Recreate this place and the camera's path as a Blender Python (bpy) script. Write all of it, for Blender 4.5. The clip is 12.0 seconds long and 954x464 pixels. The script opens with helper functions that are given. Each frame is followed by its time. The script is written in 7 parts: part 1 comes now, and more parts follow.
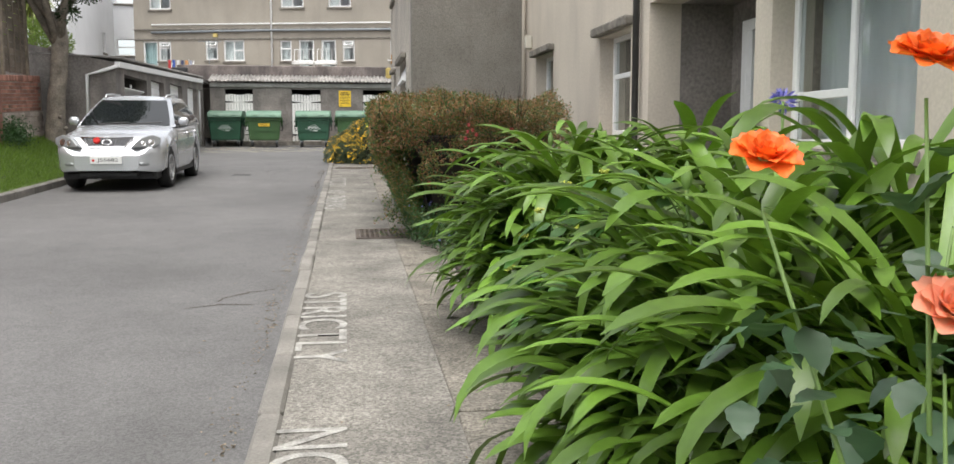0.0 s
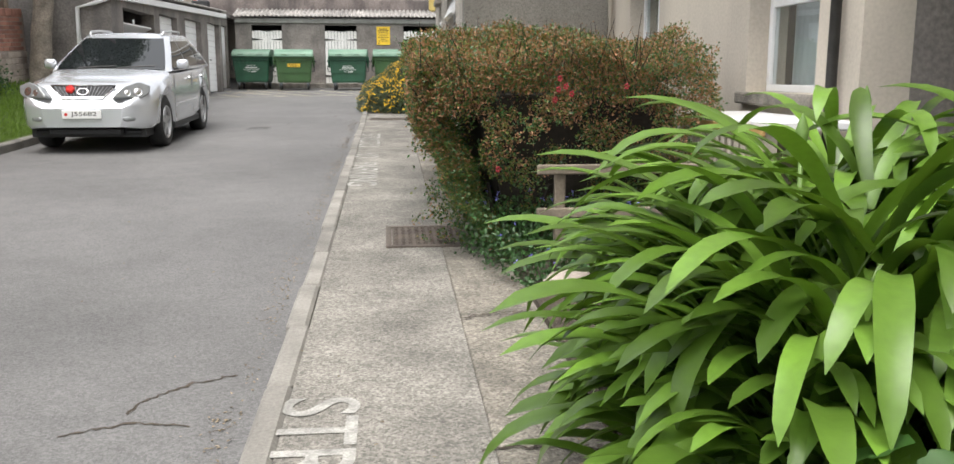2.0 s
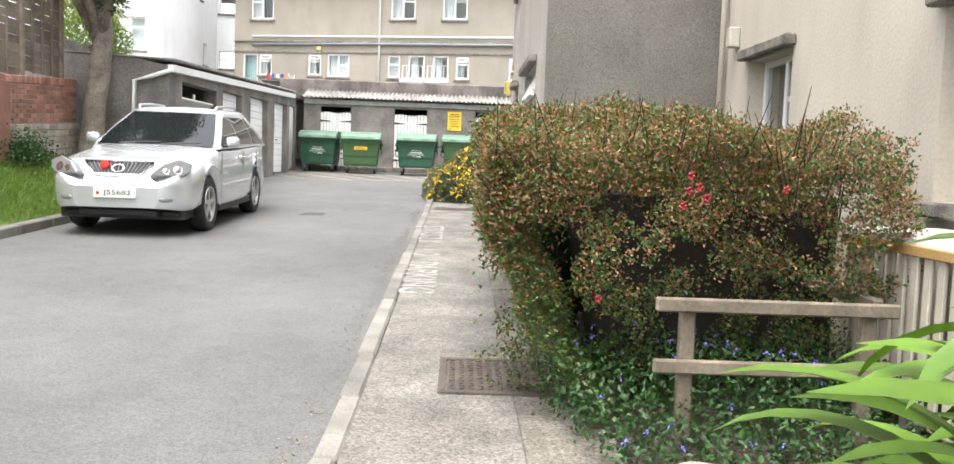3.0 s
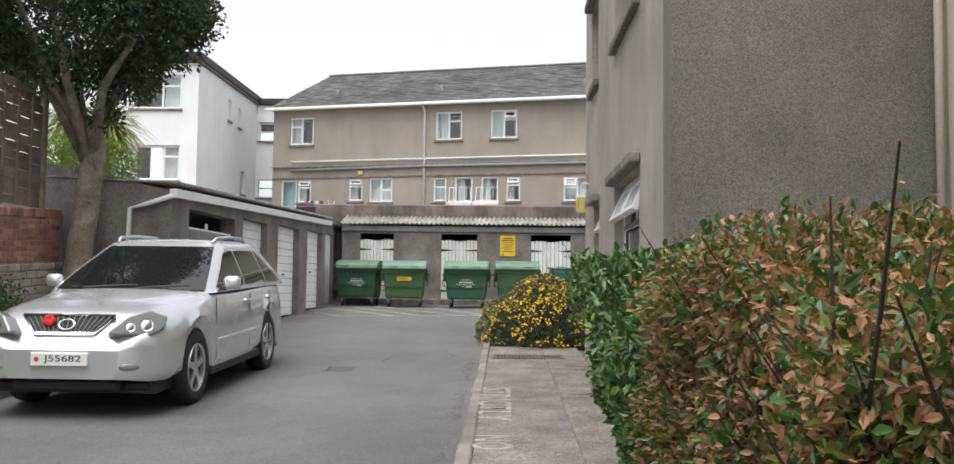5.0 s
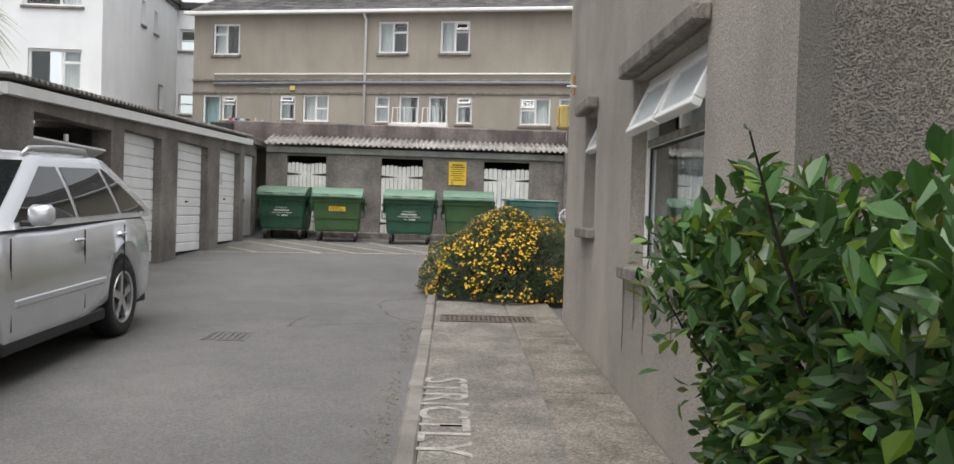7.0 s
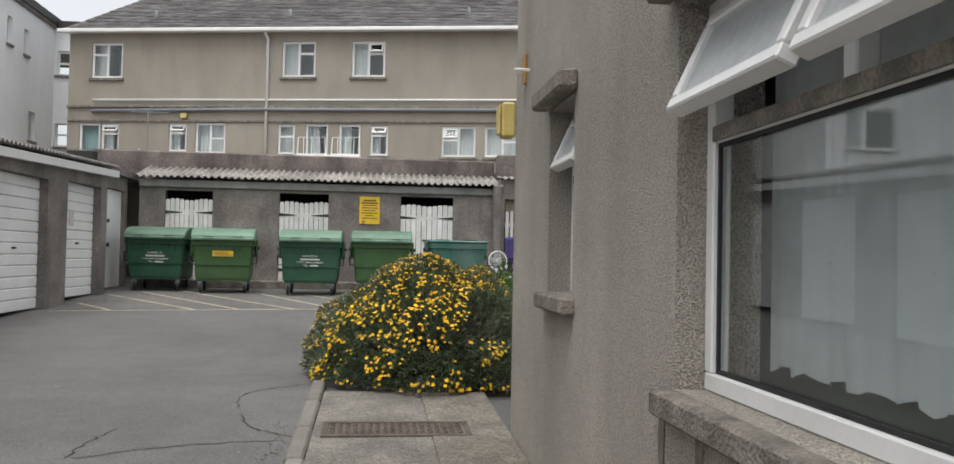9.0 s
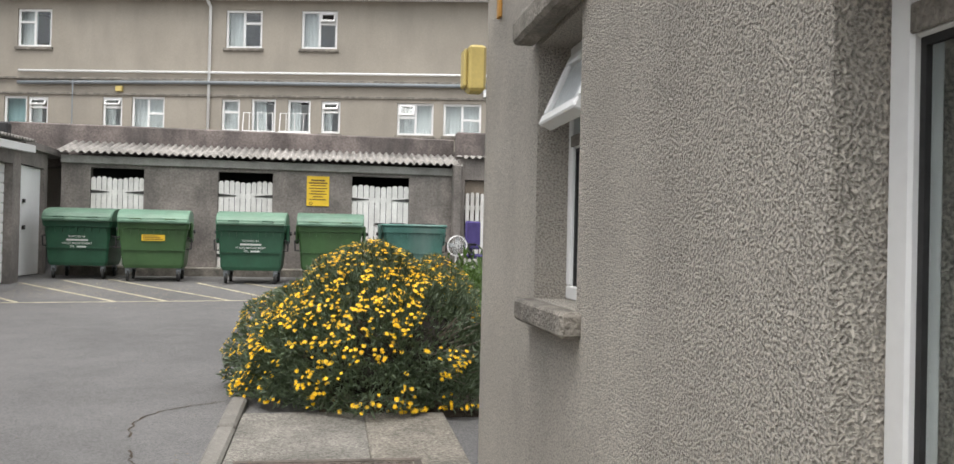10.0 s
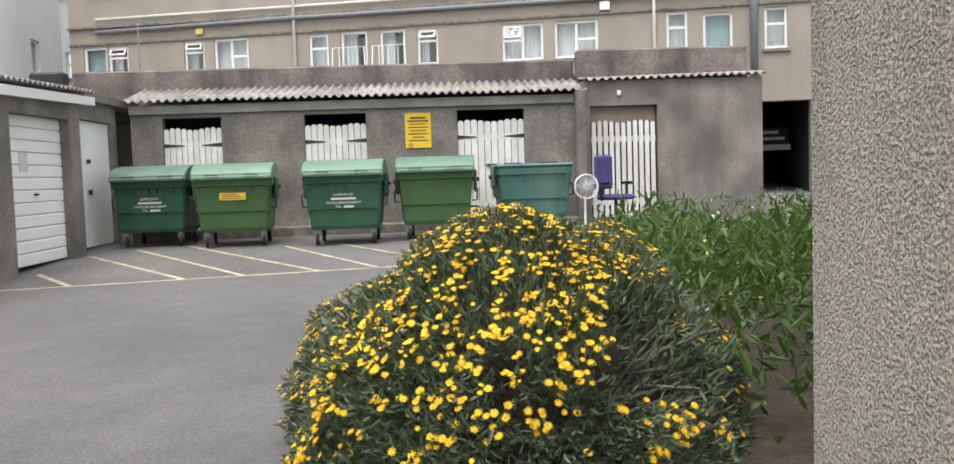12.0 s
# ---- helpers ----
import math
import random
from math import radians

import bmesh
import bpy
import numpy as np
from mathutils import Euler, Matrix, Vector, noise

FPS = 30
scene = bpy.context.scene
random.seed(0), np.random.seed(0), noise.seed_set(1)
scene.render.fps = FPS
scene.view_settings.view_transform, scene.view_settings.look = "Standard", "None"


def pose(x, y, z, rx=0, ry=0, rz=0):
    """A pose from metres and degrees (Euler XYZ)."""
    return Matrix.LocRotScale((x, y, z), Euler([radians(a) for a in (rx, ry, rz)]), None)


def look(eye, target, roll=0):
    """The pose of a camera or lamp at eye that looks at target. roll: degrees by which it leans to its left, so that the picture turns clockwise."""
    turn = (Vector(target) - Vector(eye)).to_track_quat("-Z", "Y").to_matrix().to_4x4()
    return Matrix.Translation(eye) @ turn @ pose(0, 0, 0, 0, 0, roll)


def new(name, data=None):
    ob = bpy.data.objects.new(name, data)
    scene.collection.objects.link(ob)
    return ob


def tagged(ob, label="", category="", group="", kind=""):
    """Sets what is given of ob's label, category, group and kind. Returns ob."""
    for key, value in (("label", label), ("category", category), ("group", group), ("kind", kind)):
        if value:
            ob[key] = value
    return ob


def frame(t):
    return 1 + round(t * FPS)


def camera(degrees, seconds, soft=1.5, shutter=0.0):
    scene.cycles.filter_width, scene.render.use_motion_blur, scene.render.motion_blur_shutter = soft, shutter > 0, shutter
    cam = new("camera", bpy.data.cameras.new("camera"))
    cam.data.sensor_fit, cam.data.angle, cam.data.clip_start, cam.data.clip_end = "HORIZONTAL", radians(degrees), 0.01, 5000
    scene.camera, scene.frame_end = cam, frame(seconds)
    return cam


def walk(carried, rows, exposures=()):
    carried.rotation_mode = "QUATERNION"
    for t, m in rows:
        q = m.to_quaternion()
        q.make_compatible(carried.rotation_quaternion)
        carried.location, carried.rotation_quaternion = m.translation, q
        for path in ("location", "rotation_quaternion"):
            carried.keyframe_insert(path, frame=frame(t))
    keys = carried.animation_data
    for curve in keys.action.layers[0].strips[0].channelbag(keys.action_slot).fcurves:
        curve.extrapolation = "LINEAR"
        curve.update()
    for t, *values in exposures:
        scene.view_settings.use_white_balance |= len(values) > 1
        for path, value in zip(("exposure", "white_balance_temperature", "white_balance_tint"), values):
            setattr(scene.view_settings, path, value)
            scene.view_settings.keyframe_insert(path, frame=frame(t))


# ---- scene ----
cam = camera(56.8, 12.0)
METRES, EYE, TILT, LEAN, TURN = 19.0, 1.46, 0.0, 0.0, -8.4
ROWS = [
    (0.0, 0.0, 0.0, 0.0, -0.0, -6.04, 0.01),
    (0.5, -0.0068, 0.0435, 0.0013, 0.46, -5.91, -3.17),
    (1.0, -0.0088, 0.0866, 0.005, 1.82, -6.86, -1.28),
    (1.5, -0.016, 0.1297, 0.0065, 1.2, -9.6, -2.51),
    (2.0, -0.0184, 0.1702, 0.0082, 2.74, -10.02, -0.07),
    (2.5, -0.0242, 0.2152, 0.0088, 6.93, -4.04, -1.63),
    (3.0, -0.0297, 0.2588, 0.0087, 7.19, -4.47, -2.12),
    (3.5, -0.0421, 0.3024, 0.0108, 9.58, -4.2, -2.27),
    (5.5, -0.0749, 0.4627, 0.0192, 10.16, 4.64, -0.61),
    (6.0, -0.0843, 0.5052, 0.0198, 9.12, 2.36, -2.83),
    (6.5, -0.0908, 0.5487, 0.0209, 7.71, -1.26, -2.74),
    (8.5, -0.1077, 0.7214, 0.0275, 4.73, 0.99, 0.15),
    (9.0, -0.1088, 0.763, 0.0285, 1.66, 1.58, -1.15),
    (9.5, -0.1079, 0.8027, 0.0292, -0.76, 0.41, -0.66),
    (10.0, -0.1112, 0.8398, 0.0304, -1.09, 0.56, -1.31),
    (10.5, -0.113, 0.8777, 0.0324, -0.94, -0.8, -0.33),
    (11.0, -0.1184, 0.9143, 0.0343, 5.08, -2.66, 0.5),
    (11.5, -0.1259, 0.9516, 0.0354, 4.45, -3.44, -0.09),
    (12.0, -0.1329, 0.9868, 0.0375, 5.64, -3.72, 1.83),
]
walk(cam, [(t, pose(0, 0, EYE, TILT, LEAN, TURN) @ pose(METRES * x, METRES * y, METRES * z, 90 + pitch, roll, yaw)) for t, x, y, z, yaw, pitch, roll in ROWS],
     exposures=[(0.0, 1.1), (1.0, 1.5), (2.0, 1.3), (2.5, 1.55), (3.0, 1.85), (3.5, 1.58), (5.5, 0.8), (6.5, 0.7), (8.5, 0.95), (9.0, 0.6), (9.5, 0.8), (10.5, 1.15), (11.0, 1.05), (12.0, 1.15)])

# ---- light ----
world = bpy.data.worlds.new("overcast")
scene.world = world
world.use_nodes = True
wn = world.node_tree.nodes
wl = world.node_tree.links
sky = wn.new("ShaderNodeTexSky")
sky.sky_type, sky.sun_disc = "NISHITA", False
sky.sun_elevation, sky.sun_rotation = radians(72), radians(-161)
sky.air_density, sky.dust_density, sky.ozone_density = 1.0, 3.0, 1.0
pale = wn.new("ShaderNodeHueSaturation")
pale.inputs["Saturation"].default_value = 0.16
wl.new(sky.outputs[0], pale.inputs["Color"])
wl.new(pale.outputs[0], wn["Background"].inputs["Color"])
wn["Background"].inputs["Strength"].default_value = 0.15
sun = new("sun", bpy.data.lights.new("sun", "SUN"))
sun.data.energy, sun.data.angle, sun.data.color = 1.25, radians(58), (1.0, 0.96, 0.9)
sun.matrix_world = look((-3.5, -10, 32), (0, 0, 0))


# ---- materials ----
def mat(name, col, rough=0.8, var=0.2, scale=2.0, fine=60.0, bump=0.25, dist=0.01, metal=0.0, streak=0.0, streak_col=(0.05, 0.045, 0.04), rnd=0.0, island=0.0, pits=False, spec=0.5, speck=0.0, grain=170.0):
    m = bpy.data.materials.new(name)
    m.use_nodes = True
    n, l = m.node_tree.nodes, m.node_tree.links
    b = n["Principled BSDF"]
    b.inputs["Roughness"].default_value = rough
    b.inputs["Metallic"].default_value = metal
    b.inputs["Specular IOR Level"].default_value = spec
    geo = n.new("ShaderNodeNewGeometry")

    def noise_tex(s, detail=4.0, vec=None):
        t = n.new("ShaderNodeTexNoise")
        t.inputs["Scale"].default_value, t.inputs["Detail"].default_value = s, detail
        l.new(vec or geo.outputs["Position"], t.inputs["Vector"])
        return t.outputs["Fac"]

    def ramp(src, lo, hi, a, c):
        r = n.new("ShaderNodeMapRange")
        for k, v in zip(("From Min", "From Max", "To Min", "To Max"), (lo, hi, a, c)):
            r.inputs[k].default_value = v
        l.new(src, r.inputs["Value"])
        return r.outputs[0]

    def times(a, c):
        t = n.new("ShaderNodeMath")
        t.operation = "MULTIPLY"
        l.new(a, t.inputs[0])
        l.new(c, t.inputs[1])
        return t.outputs[0]

    value = times(ramp(noise_tex(scale), 0.3, 0.7, 1 - var, 1 + var), ramp(noise_tex(fine, 2.0), 0.3, 0.7, 1 - var * 0.6, 1 + var * 0.6))
    if speck:
        sv_ = n.new("ShaderNodeTexVoronoi")
        sv_.inputs["Scale"].default_value = grain
        l.new(geo.outputs["Position"], sv_.inputs["Vector"])
        sp_ = n.new("ShaderNodeSeparateColor")
        l.new(sv_.outputs["Color"], sp_.inputs[0])
        value = times(value, ramp(sp_.outputs[0], 0, 1, 1 - speck, 1 + speck))
        value = times(value, ramp(noise_tex(scale * 7, 6.0), 0.35, 0.65, 1 - speck * 0.25, 1 + speck * 0.25))
    if pits:
        value = times(value, ramp(noise_tex(fine, 3.0), 0.36, 0.56, 0.68, 1.12))
    if rnd:
        o = n.new("ShaderNodeObjectInfo")
        value = times(value, ramp(o.outputs["Random"], 0, 1, 1 - rnd, 1 + rnd))
    if island:
        value = times(value, ramp(geo.outputs["Random Per Island"], 0, 1, 1 - island, 1 + island))
    mix = n.new("ShaderNodeMix")
    mix.data_type, mix.blend_type = "RGBA", "MULTIPLY"
    mix.inputs["Factor"].default_value = 1.0
    mix.inputs["A"].default_value = (*col, 1)
    l.new(value, mix.inputs["B"])
    out = mix.outputs["Result"]
    if streak:
        mp = n.new("ShaderNodeMapping")
        mp.inputs["Scale"].default_value = (1.1, 1.1, 0.28)
        l.new(geo.outputs["Position"], mp.inputs["Vector"])
        st = n.new("ShaderNodeMix")
        st.data_type = "RGBA"
        l.new(ramp(noise_tex(1.9, 9.0, mp.outputs[0]), 0.46, 0.74, 0.0, streak), st.inputs["Factor"])
        l.new(out, st.inputs["A"])
        st.inputs["B"].default_value = (*streak_col, 1)
        out = st.outputs["Result"]
    l.new(out, b.inputs["Base Color"])
    if bump:
        bp = n.new("ShaderNodeBump")
        bp.inputs["Strength"].default_value, bp.inputs["Distance"].default_value = bump, dist
        if pits:
            l.new(ramp(noise_tex(fine, 3.0), 0.3, 0.62, 0.0, 1.0), bp.inputs["Height"])
        else:
            l.new(noise_tex(fine, 5.0), bp.inputs["Height"])
        l.new(bp.outputs[0], b.inputs["Normal"])
    return m


def leaf_mat(name, col, rough=0.4, island=0.35, rnd=0.0, thin=0.25):
    m = mat(name, col, rough, 0.15, 6.0, 40.0, 0.15, 0.003, island=island, rnd=rnd)
    b = m.node_tree.nodes["Principled BSDF"]
    b.inputs["Subsurface Weight"].default_value = 0.0
    n, l = m.node_tree.nodes, m.node_tree.links
    tr = n.new("ShaderNodeBsdfTranslucent")
    tr.inputs["Color"].default_value = (col[0] * 1.5, col[1] * 1.5, col[2] * 0.8, 1)
    mx = n.new("ShaderNodeMixShader")
    mx.inputs[0].default_value = thin
    l.new(b.outputs[0], mx.inputs[1])
    l.new(tr.outputs[0], mx.inputs[2])
    l.new(mx.outputs[0], n["Material Output"].inputs["Surface"])
    return m


def glass_mat(name, tint=(0.9, 0.95, 0.95), rough=0.0):
    m = mat(name, tint, rough, 0.0, bump=0)
    b = m.node_tree.nodes["Principled BSDF"]
    b.inputs["Transmission Weight"].default_value = 1.0
    b.inputs["IOR"].default_value = 1.5
    return m


M_TARMAC = mat("tarmac", (0.125, 0.122, 0.119), 0.85, 0.2, 0.55, 120, 0.8, 0.008, speck=0.24, grain=95)
M_CONCRETE = mat("path_concrete", (0.19, 0.178, 0.156), 0.9, 0.3, 2.4, 75, 0.9, 0.01, speck=0.38, grain=85)
M_SLAB = mat("slab_concrete", (0.185, 0.168, 0.14), 0.9, 0.34, 3.2, 60, 0.9, 0.012, rnd=0.08, speck=0.38, grain=80)
M_KERB = mat("kerb_stone", (0.2, 0.188, 0.168), 0.9, 0.25, 3.0, 70, 0.6, 0.008, rnd=0.18)
M_SOIL = mat("soil", (0.07, 0.055, 0.04), 1.0, 0.4, 5.0, 50, 1.0, 0.03)
M_PAINT = mat("road_paint", (0.31, 0.3, 0.275), 0.8, 0.4, 12.0, 90, 0.3, 0.004)
M_LINE = mat("bay_line_paint", (0.42, 0.38, 0.27), 0.8, 0.4, 7.0, 60, 0.3, 0.004)
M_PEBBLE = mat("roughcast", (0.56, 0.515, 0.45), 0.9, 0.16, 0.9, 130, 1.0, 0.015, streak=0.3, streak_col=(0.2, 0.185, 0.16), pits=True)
# darker version of the roughcast, for the wing's end wall only
M_PEBBLE_DARK = mat("roughcast_darker", (0.31, 0.287, 0.252), 0.95, 0.2, 0.8, 130, 1.0, 0.014, streak=0.35, streak_col=(0.13, 0.12, 0.105), pits=True)
M_RENDER = mat("smooth_render", (0.52, 0.465, 0.39), 0.9, 0.12, 0.7, 40, 0.35, 0.006, streak=0.3, streak_col=(0.22, 0.2, 0.175))
M_BACK = mat("back_render", (0.31, 0.28, 0.235), 0.9, 0.1, 0.5, 30, 0.3, 0.006, streak=0.35, streak_col=(0.2, 0.185, 0.165))
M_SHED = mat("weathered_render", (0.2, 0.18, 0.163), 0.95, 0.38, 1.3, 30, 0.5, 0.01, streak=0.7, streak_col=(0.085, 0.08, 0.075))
M_PARAPET = mat("stained_parapet", (0.16, 0.135, 0.125), 0.95, 0.4, 2.2, 25, 0.6, 0.012, streak=0.9, streak_col=(0.05, 0.046, 0.045))
M_CONC_TRIM = mat("old_concrete_trim", (0.22, 0.2, 0.172), 0.95, 0.4, 7.0, 70, 1.0, 0.02, streak=0.4, streak_col=(0.1, 0.09, 0.08))
M_WHITEWALL = mat("white_render", (0.78, 0.79, 0.8), 0.85, 0.05, 0.6, 30, 0.2, 0.005, streak=0.15, streak_col=(0.55, 0.55, 0.55))
M_UPVC = mat("white_plastic", (0.78, 0.78, 0.77), 0.35, 0.04, 3, 30, 0.0)
M_WHITEPAINT = mat("white_wood_paint", (0.72, 0.71, 0.68), 0.6, 0.1, 4, 40, 0.3, 0.004, streak=0.5, streak_col=(0.3, 0.27, 0.23), rnd=0.08)
M_DOOR = mat("white_metal_door", (0.84, 0.84, 0.83), 0.45, 0.05, 1.5, 30, 0.1, 0.003, streak=0.12, streak_col=(0.5, 0.48, 0.45))
# near-black for indoor surfaces: the shade of unlit rooms, put into colour
M_INNER_SHADE = mat("interior_shade", (0.02, 0.02, 0.02), 0.9, 0.1, bump=0)
M_IRON = mat("black_iron", (0.03, 0.028, 0.026), 0.6, 0.3, 10, 60, 0.3, 0.003)
M_CASTIRON = mat("rusty_cast_iron", (0.1, 0.08, 0.065), 0.75, 0.35, 6, 70, 0.5, 0.004)
M_GREY = mat("grey_pipe", (0.2, 0.22, 0.235), 0.6, 0.12, 3, 40, 0.1, 0.003)
M_ASBESTOS = mat("fibre_cement", (0.27, 0.255, 0.235), 0.95, 0.35, 3, 40, 0.6, 0.008, streak=0.4, streak_col=(0.14, 0.13, 0.12), rnd=0.1)
M_SLATE = mat("roof_slate", (0.105, 0.101, 0.1), 0.85, 0.4, 1.2, 30, 0.4, 0.006, island=0.3)
M_BRICK = mat("red_brick", (0.31, 0.15, 0.11), 0.9, 0.25, 3.0, 60, 0.6, 0.006, rnd=0.35)
M_STONE = mat("pale_stone", (0.34, 0.29, 0.25), 0.9, 0.25, 3.0, 50, 0.7, 0.01, rnd=0.2)
M_MORTAR = mat("mortar", (0.28, 0.235, 0.2), 0.95, 0.25, 3.0, 50, 0.6, 0.006)
M_FENCE = mat("weathered_fence_wood", (0.17, 0.14, 0.11), 0.9, 0.3, 2.0, 40, 0.4, 0.005, rnd=0.2)
M_GREYWOOD = mat("silvered_wood", (0.2, 0.165, 0.125), 0.9, 0.3, 6.0, 50, 0.5, 0.004, rnd=0.12)
M_BARK = mat("bark", (0.215, 0.185, 0.15), 0.95, 0.35, 5.0, 35, 0.9, 0.02)
M_GRASS = leaf_mat("grass", (0.12, 0.2, 0.025), 0.6, 0.4)
M_TURF = mat("turf", (0.085, 0.13, 0.025), 0.95, 0.3, 3.0, 60, 0.8, 0.02)
M_GLASS = glass_mat("window_glass")
M_FROST = mat("frosted_glass", (0.62, 0.65, 0.65), 0.35, 0.1, 30.0, 160, 0.4, 0.003)
M_FROST.node_tree.nodes["Principled BSDF"].inputs["Transmission Weight"].default_value = 0.45
M_CURTAIN = mat("net_curtain", (0.62, 0.64, 0.64), 0.95, 0.06, 9.0, 200, 0.2, 0.004)
M_TEAL = mat("teal_blind", (0.3, 0.44, 0.45), 0.8, 0.08, 4.0, 50, 0.1, 0.003)
M_YELLOW = mat("yellow_plastic", (0.6, 0.47, 0.16), 0.5, 0.1, 5, 50, 0.1, 0.003)
M_SIGN = mat("yellow_sign", (0.75, 0.5, 0.03), 0.5, 0.08, 4, 50, 0.05, 0.002)
M_INK = mat("dark_ink", (0.12, 0.07, 0.02), 0.6, 0.05, bump=0)
M_RUBBER = mat("black_rubber", (0.02, 0.02, 0.02), 0.75, 0.2, 20, 100, 0.3, 0.003)
M_CREAMBOX = mat("aged_cream_plastic", (0.5, 0.47, 0.4), 0.5, 0.1, 6, 60, 0.1, 0.003)
M_TRIMBLACK = mat("black_trim_plastic", (0.018, 0.018, 0.019), 0.6, 0.15, 10, 100, 0.1, 0.002)


# ---- builders ----
def gz(u, v):
    """Height of the sloping ground."""
    return 0.0361 * v + 0.0053 * u


def part(name, bm, material, parent=None, label="", smooth=False):
    me = bpy.data.meshes.new(name)
    bm.to_mesh(me)
    bm.free()
    me.materials.append(material)
    if smooth:
        me.polygons.foreach_set("use_smooth", [True] * len(me.polygons))
    ob = new(name, me)
    ob.parent = parent
    if label:
        ob["label"] = label
    return ob


def shared(name, me, parent, m):
    ob = new(name, me)
    ob.parent = parent
    ob.matrix_basis = m
    return ob


def thing(name, m, label, category, group="", kind=""):
    ob = new(name)
    ob.empty_display_size = 0.1
    ob.matrix_basis = m
    return tagged(ob, label, category, group, kind)


def mesh_of(name, bm, material, smooth=False):
    me = bpy.data.meshes.new(name)
    bm.to_mesh(me)
    bm.free()
    me.materials.append(material)
    if smooth:
        me.polygons.foreach_set("use_smooth", [True] * len(me.polygons))
    return me


def box(bm, x0, x1, y0, y1, z0, z1, bevel=0.0, m=None):
    """A box, bevelled where asked, into bm."""
    vs = [bm.verts.new((x, y, z)) for z in (z0, z1) for x, y in ((x0, y0), (x1, y0), (x1, y1), (x0, y1))]
    fs = [bm.faces.new([vs[i] for i in f]) for f in ((3, 2, 1, 0), (4, 5, 6, 7), (0, 1, 5, 4), (1, 2, 6, 5), (2, 3, 7, 6), (3, 0, 4, 7))]
    if bevel:
        es = {e for f in fs for e in f.edges}
        r = bmesh.ops.bevel(bm, geom=list(es), offset=bevel, segments=1, affect="EDGES", profile=0.5)
        vs = [v for v in {*r["verts"], *vs} if v.is_valid]
    if m is not None:
        bmesh.ops.transform(bm, matrix=m, verts=vs)
    return bm


def B(*a, bevel=0.0, m=None):
    return box(bmesh.new(), *a, bevel=bevel, m=m)


def prism(bm, pts, a, b, axis="y"):
    """A closed outline pts, pushed from a to b along an axis."""
    def co(p, t):
        return {"y": (p[0], t, p[1]), "x": (t, p[0], p[1]), "z": (p[0], p[1], t)}[axis]
    lo = [bm.verts.new(co(p, a)) for p in pts]
    hi = [bm.verts.new(co(p, b)) for p in pts]
    k = len(pts)
    fs = [bm.faces.new(lo), bm.faces.new(hi[::-1])]
    for i in range(k):
        fs.append(bm.faces.new((lo[i], hi[i], hi[(i + 1) % k], lo[(i + 1) % k])))
    bmesh.ops.recalc_face_normals(bm, faces=fs)
    return bm


def tube(bm, pts, radii, n=8, cap=True):
    """A tube with rings round the points."""
    rings = []
    pts = [Vector(p) for p in pts]
    if not hasattr(radii, "__len__"):
        radii = [radii] * len(pts)
    for i, p in enumerate(pts):
        d = (pts[min(i + 1, len(pts) - 1)] - pts[max(i - 1, 0)]).normalized()
        a = d.orthogonal().normalized() if i == 0 else (a - d * a.dot(d)).normalized()
        c = d.cross(a)
        rings.append([bm.verts.new(p + radii[i] * (math.cos(q) * a + math.sin(q) * c)) for q in [2 * math.pi * k / n for k in range(n)]])
    for r0, r1 in zip(rings, rings[1:]):
        for k in range(n):
            bm.faces.new((r0[k], r0[(k + 1) % n], r1[(k + 1) % n], r1[k]))
    if cap:
        bm.faces.new(rings[0][::-1])
        bm.faces.new(rings[-1])
    return bm


def panel(bm, u0, u1, z0, z1, t, holes=()):
    """An upright wall in the xz plane, from y = 0 back to y = t, with holes (x0, x1, z0, z1) cut right through."""
    xs = sorted({u0, u1, *(h[0] for h in holes), *(h[1] for h in holes)})
    zs = sorted({z0, z1, *(h[2] for h in holes), *(h[3] for h in holes)})
    solid = {}
    for i in range(len(xs) - 1):
        for k in range(len(zs) - 1):
            cx, cz = (xs[i] + xs[i + 1]) / 2, (zs[k] + zs[k + 1]) / 2
            solid[i, k] = not any(h[0] < cx < h[1] and h[2] < cz < h[3] for h in holes)
    cache = {}

    def v(x, y, z):
        if (x, y, z) not in cache:
            cache[x, y, z] = bm.verts.new((x, y, z))
        return cache[x, y, z]
    for (i, k), s in solid.items():
        if not s:
            continue
        a, b, c, d = xs[i], xs[i + 1], zs[k], zs[k + 1]
        bm.faces.new((v(a, 0, c), v(b, 0, c), v(b, 0, d), v(a, 0, d)))
        bm.faces.new((v(b, t, c), v(a, t, c), v(a, t, d), v(b, t, d)))
        if not solid.get((i - 1, k)):
            bm.faces.new((v(a, t, c), v(a, 0, c), v(a, 0, d), v(a, t, d)))
        if not solid.get((i + 1, k)):
            bm.faces.new((v(b, 0, c), v(b, t, c), v(b, t, d), v(b, 0, d)))
        if not solid.get((i, k - 1)):
            bm.faces.new((v(a, t, c), v(b, t, c), v(b, 0, c), v(a, 0, c)))
        if not solid.get((i, k + 1)):
            bm.faces.new((v(a, 0, d), v(b, 0, d), v(b, t, d), v(a, t, d)))
    return bm


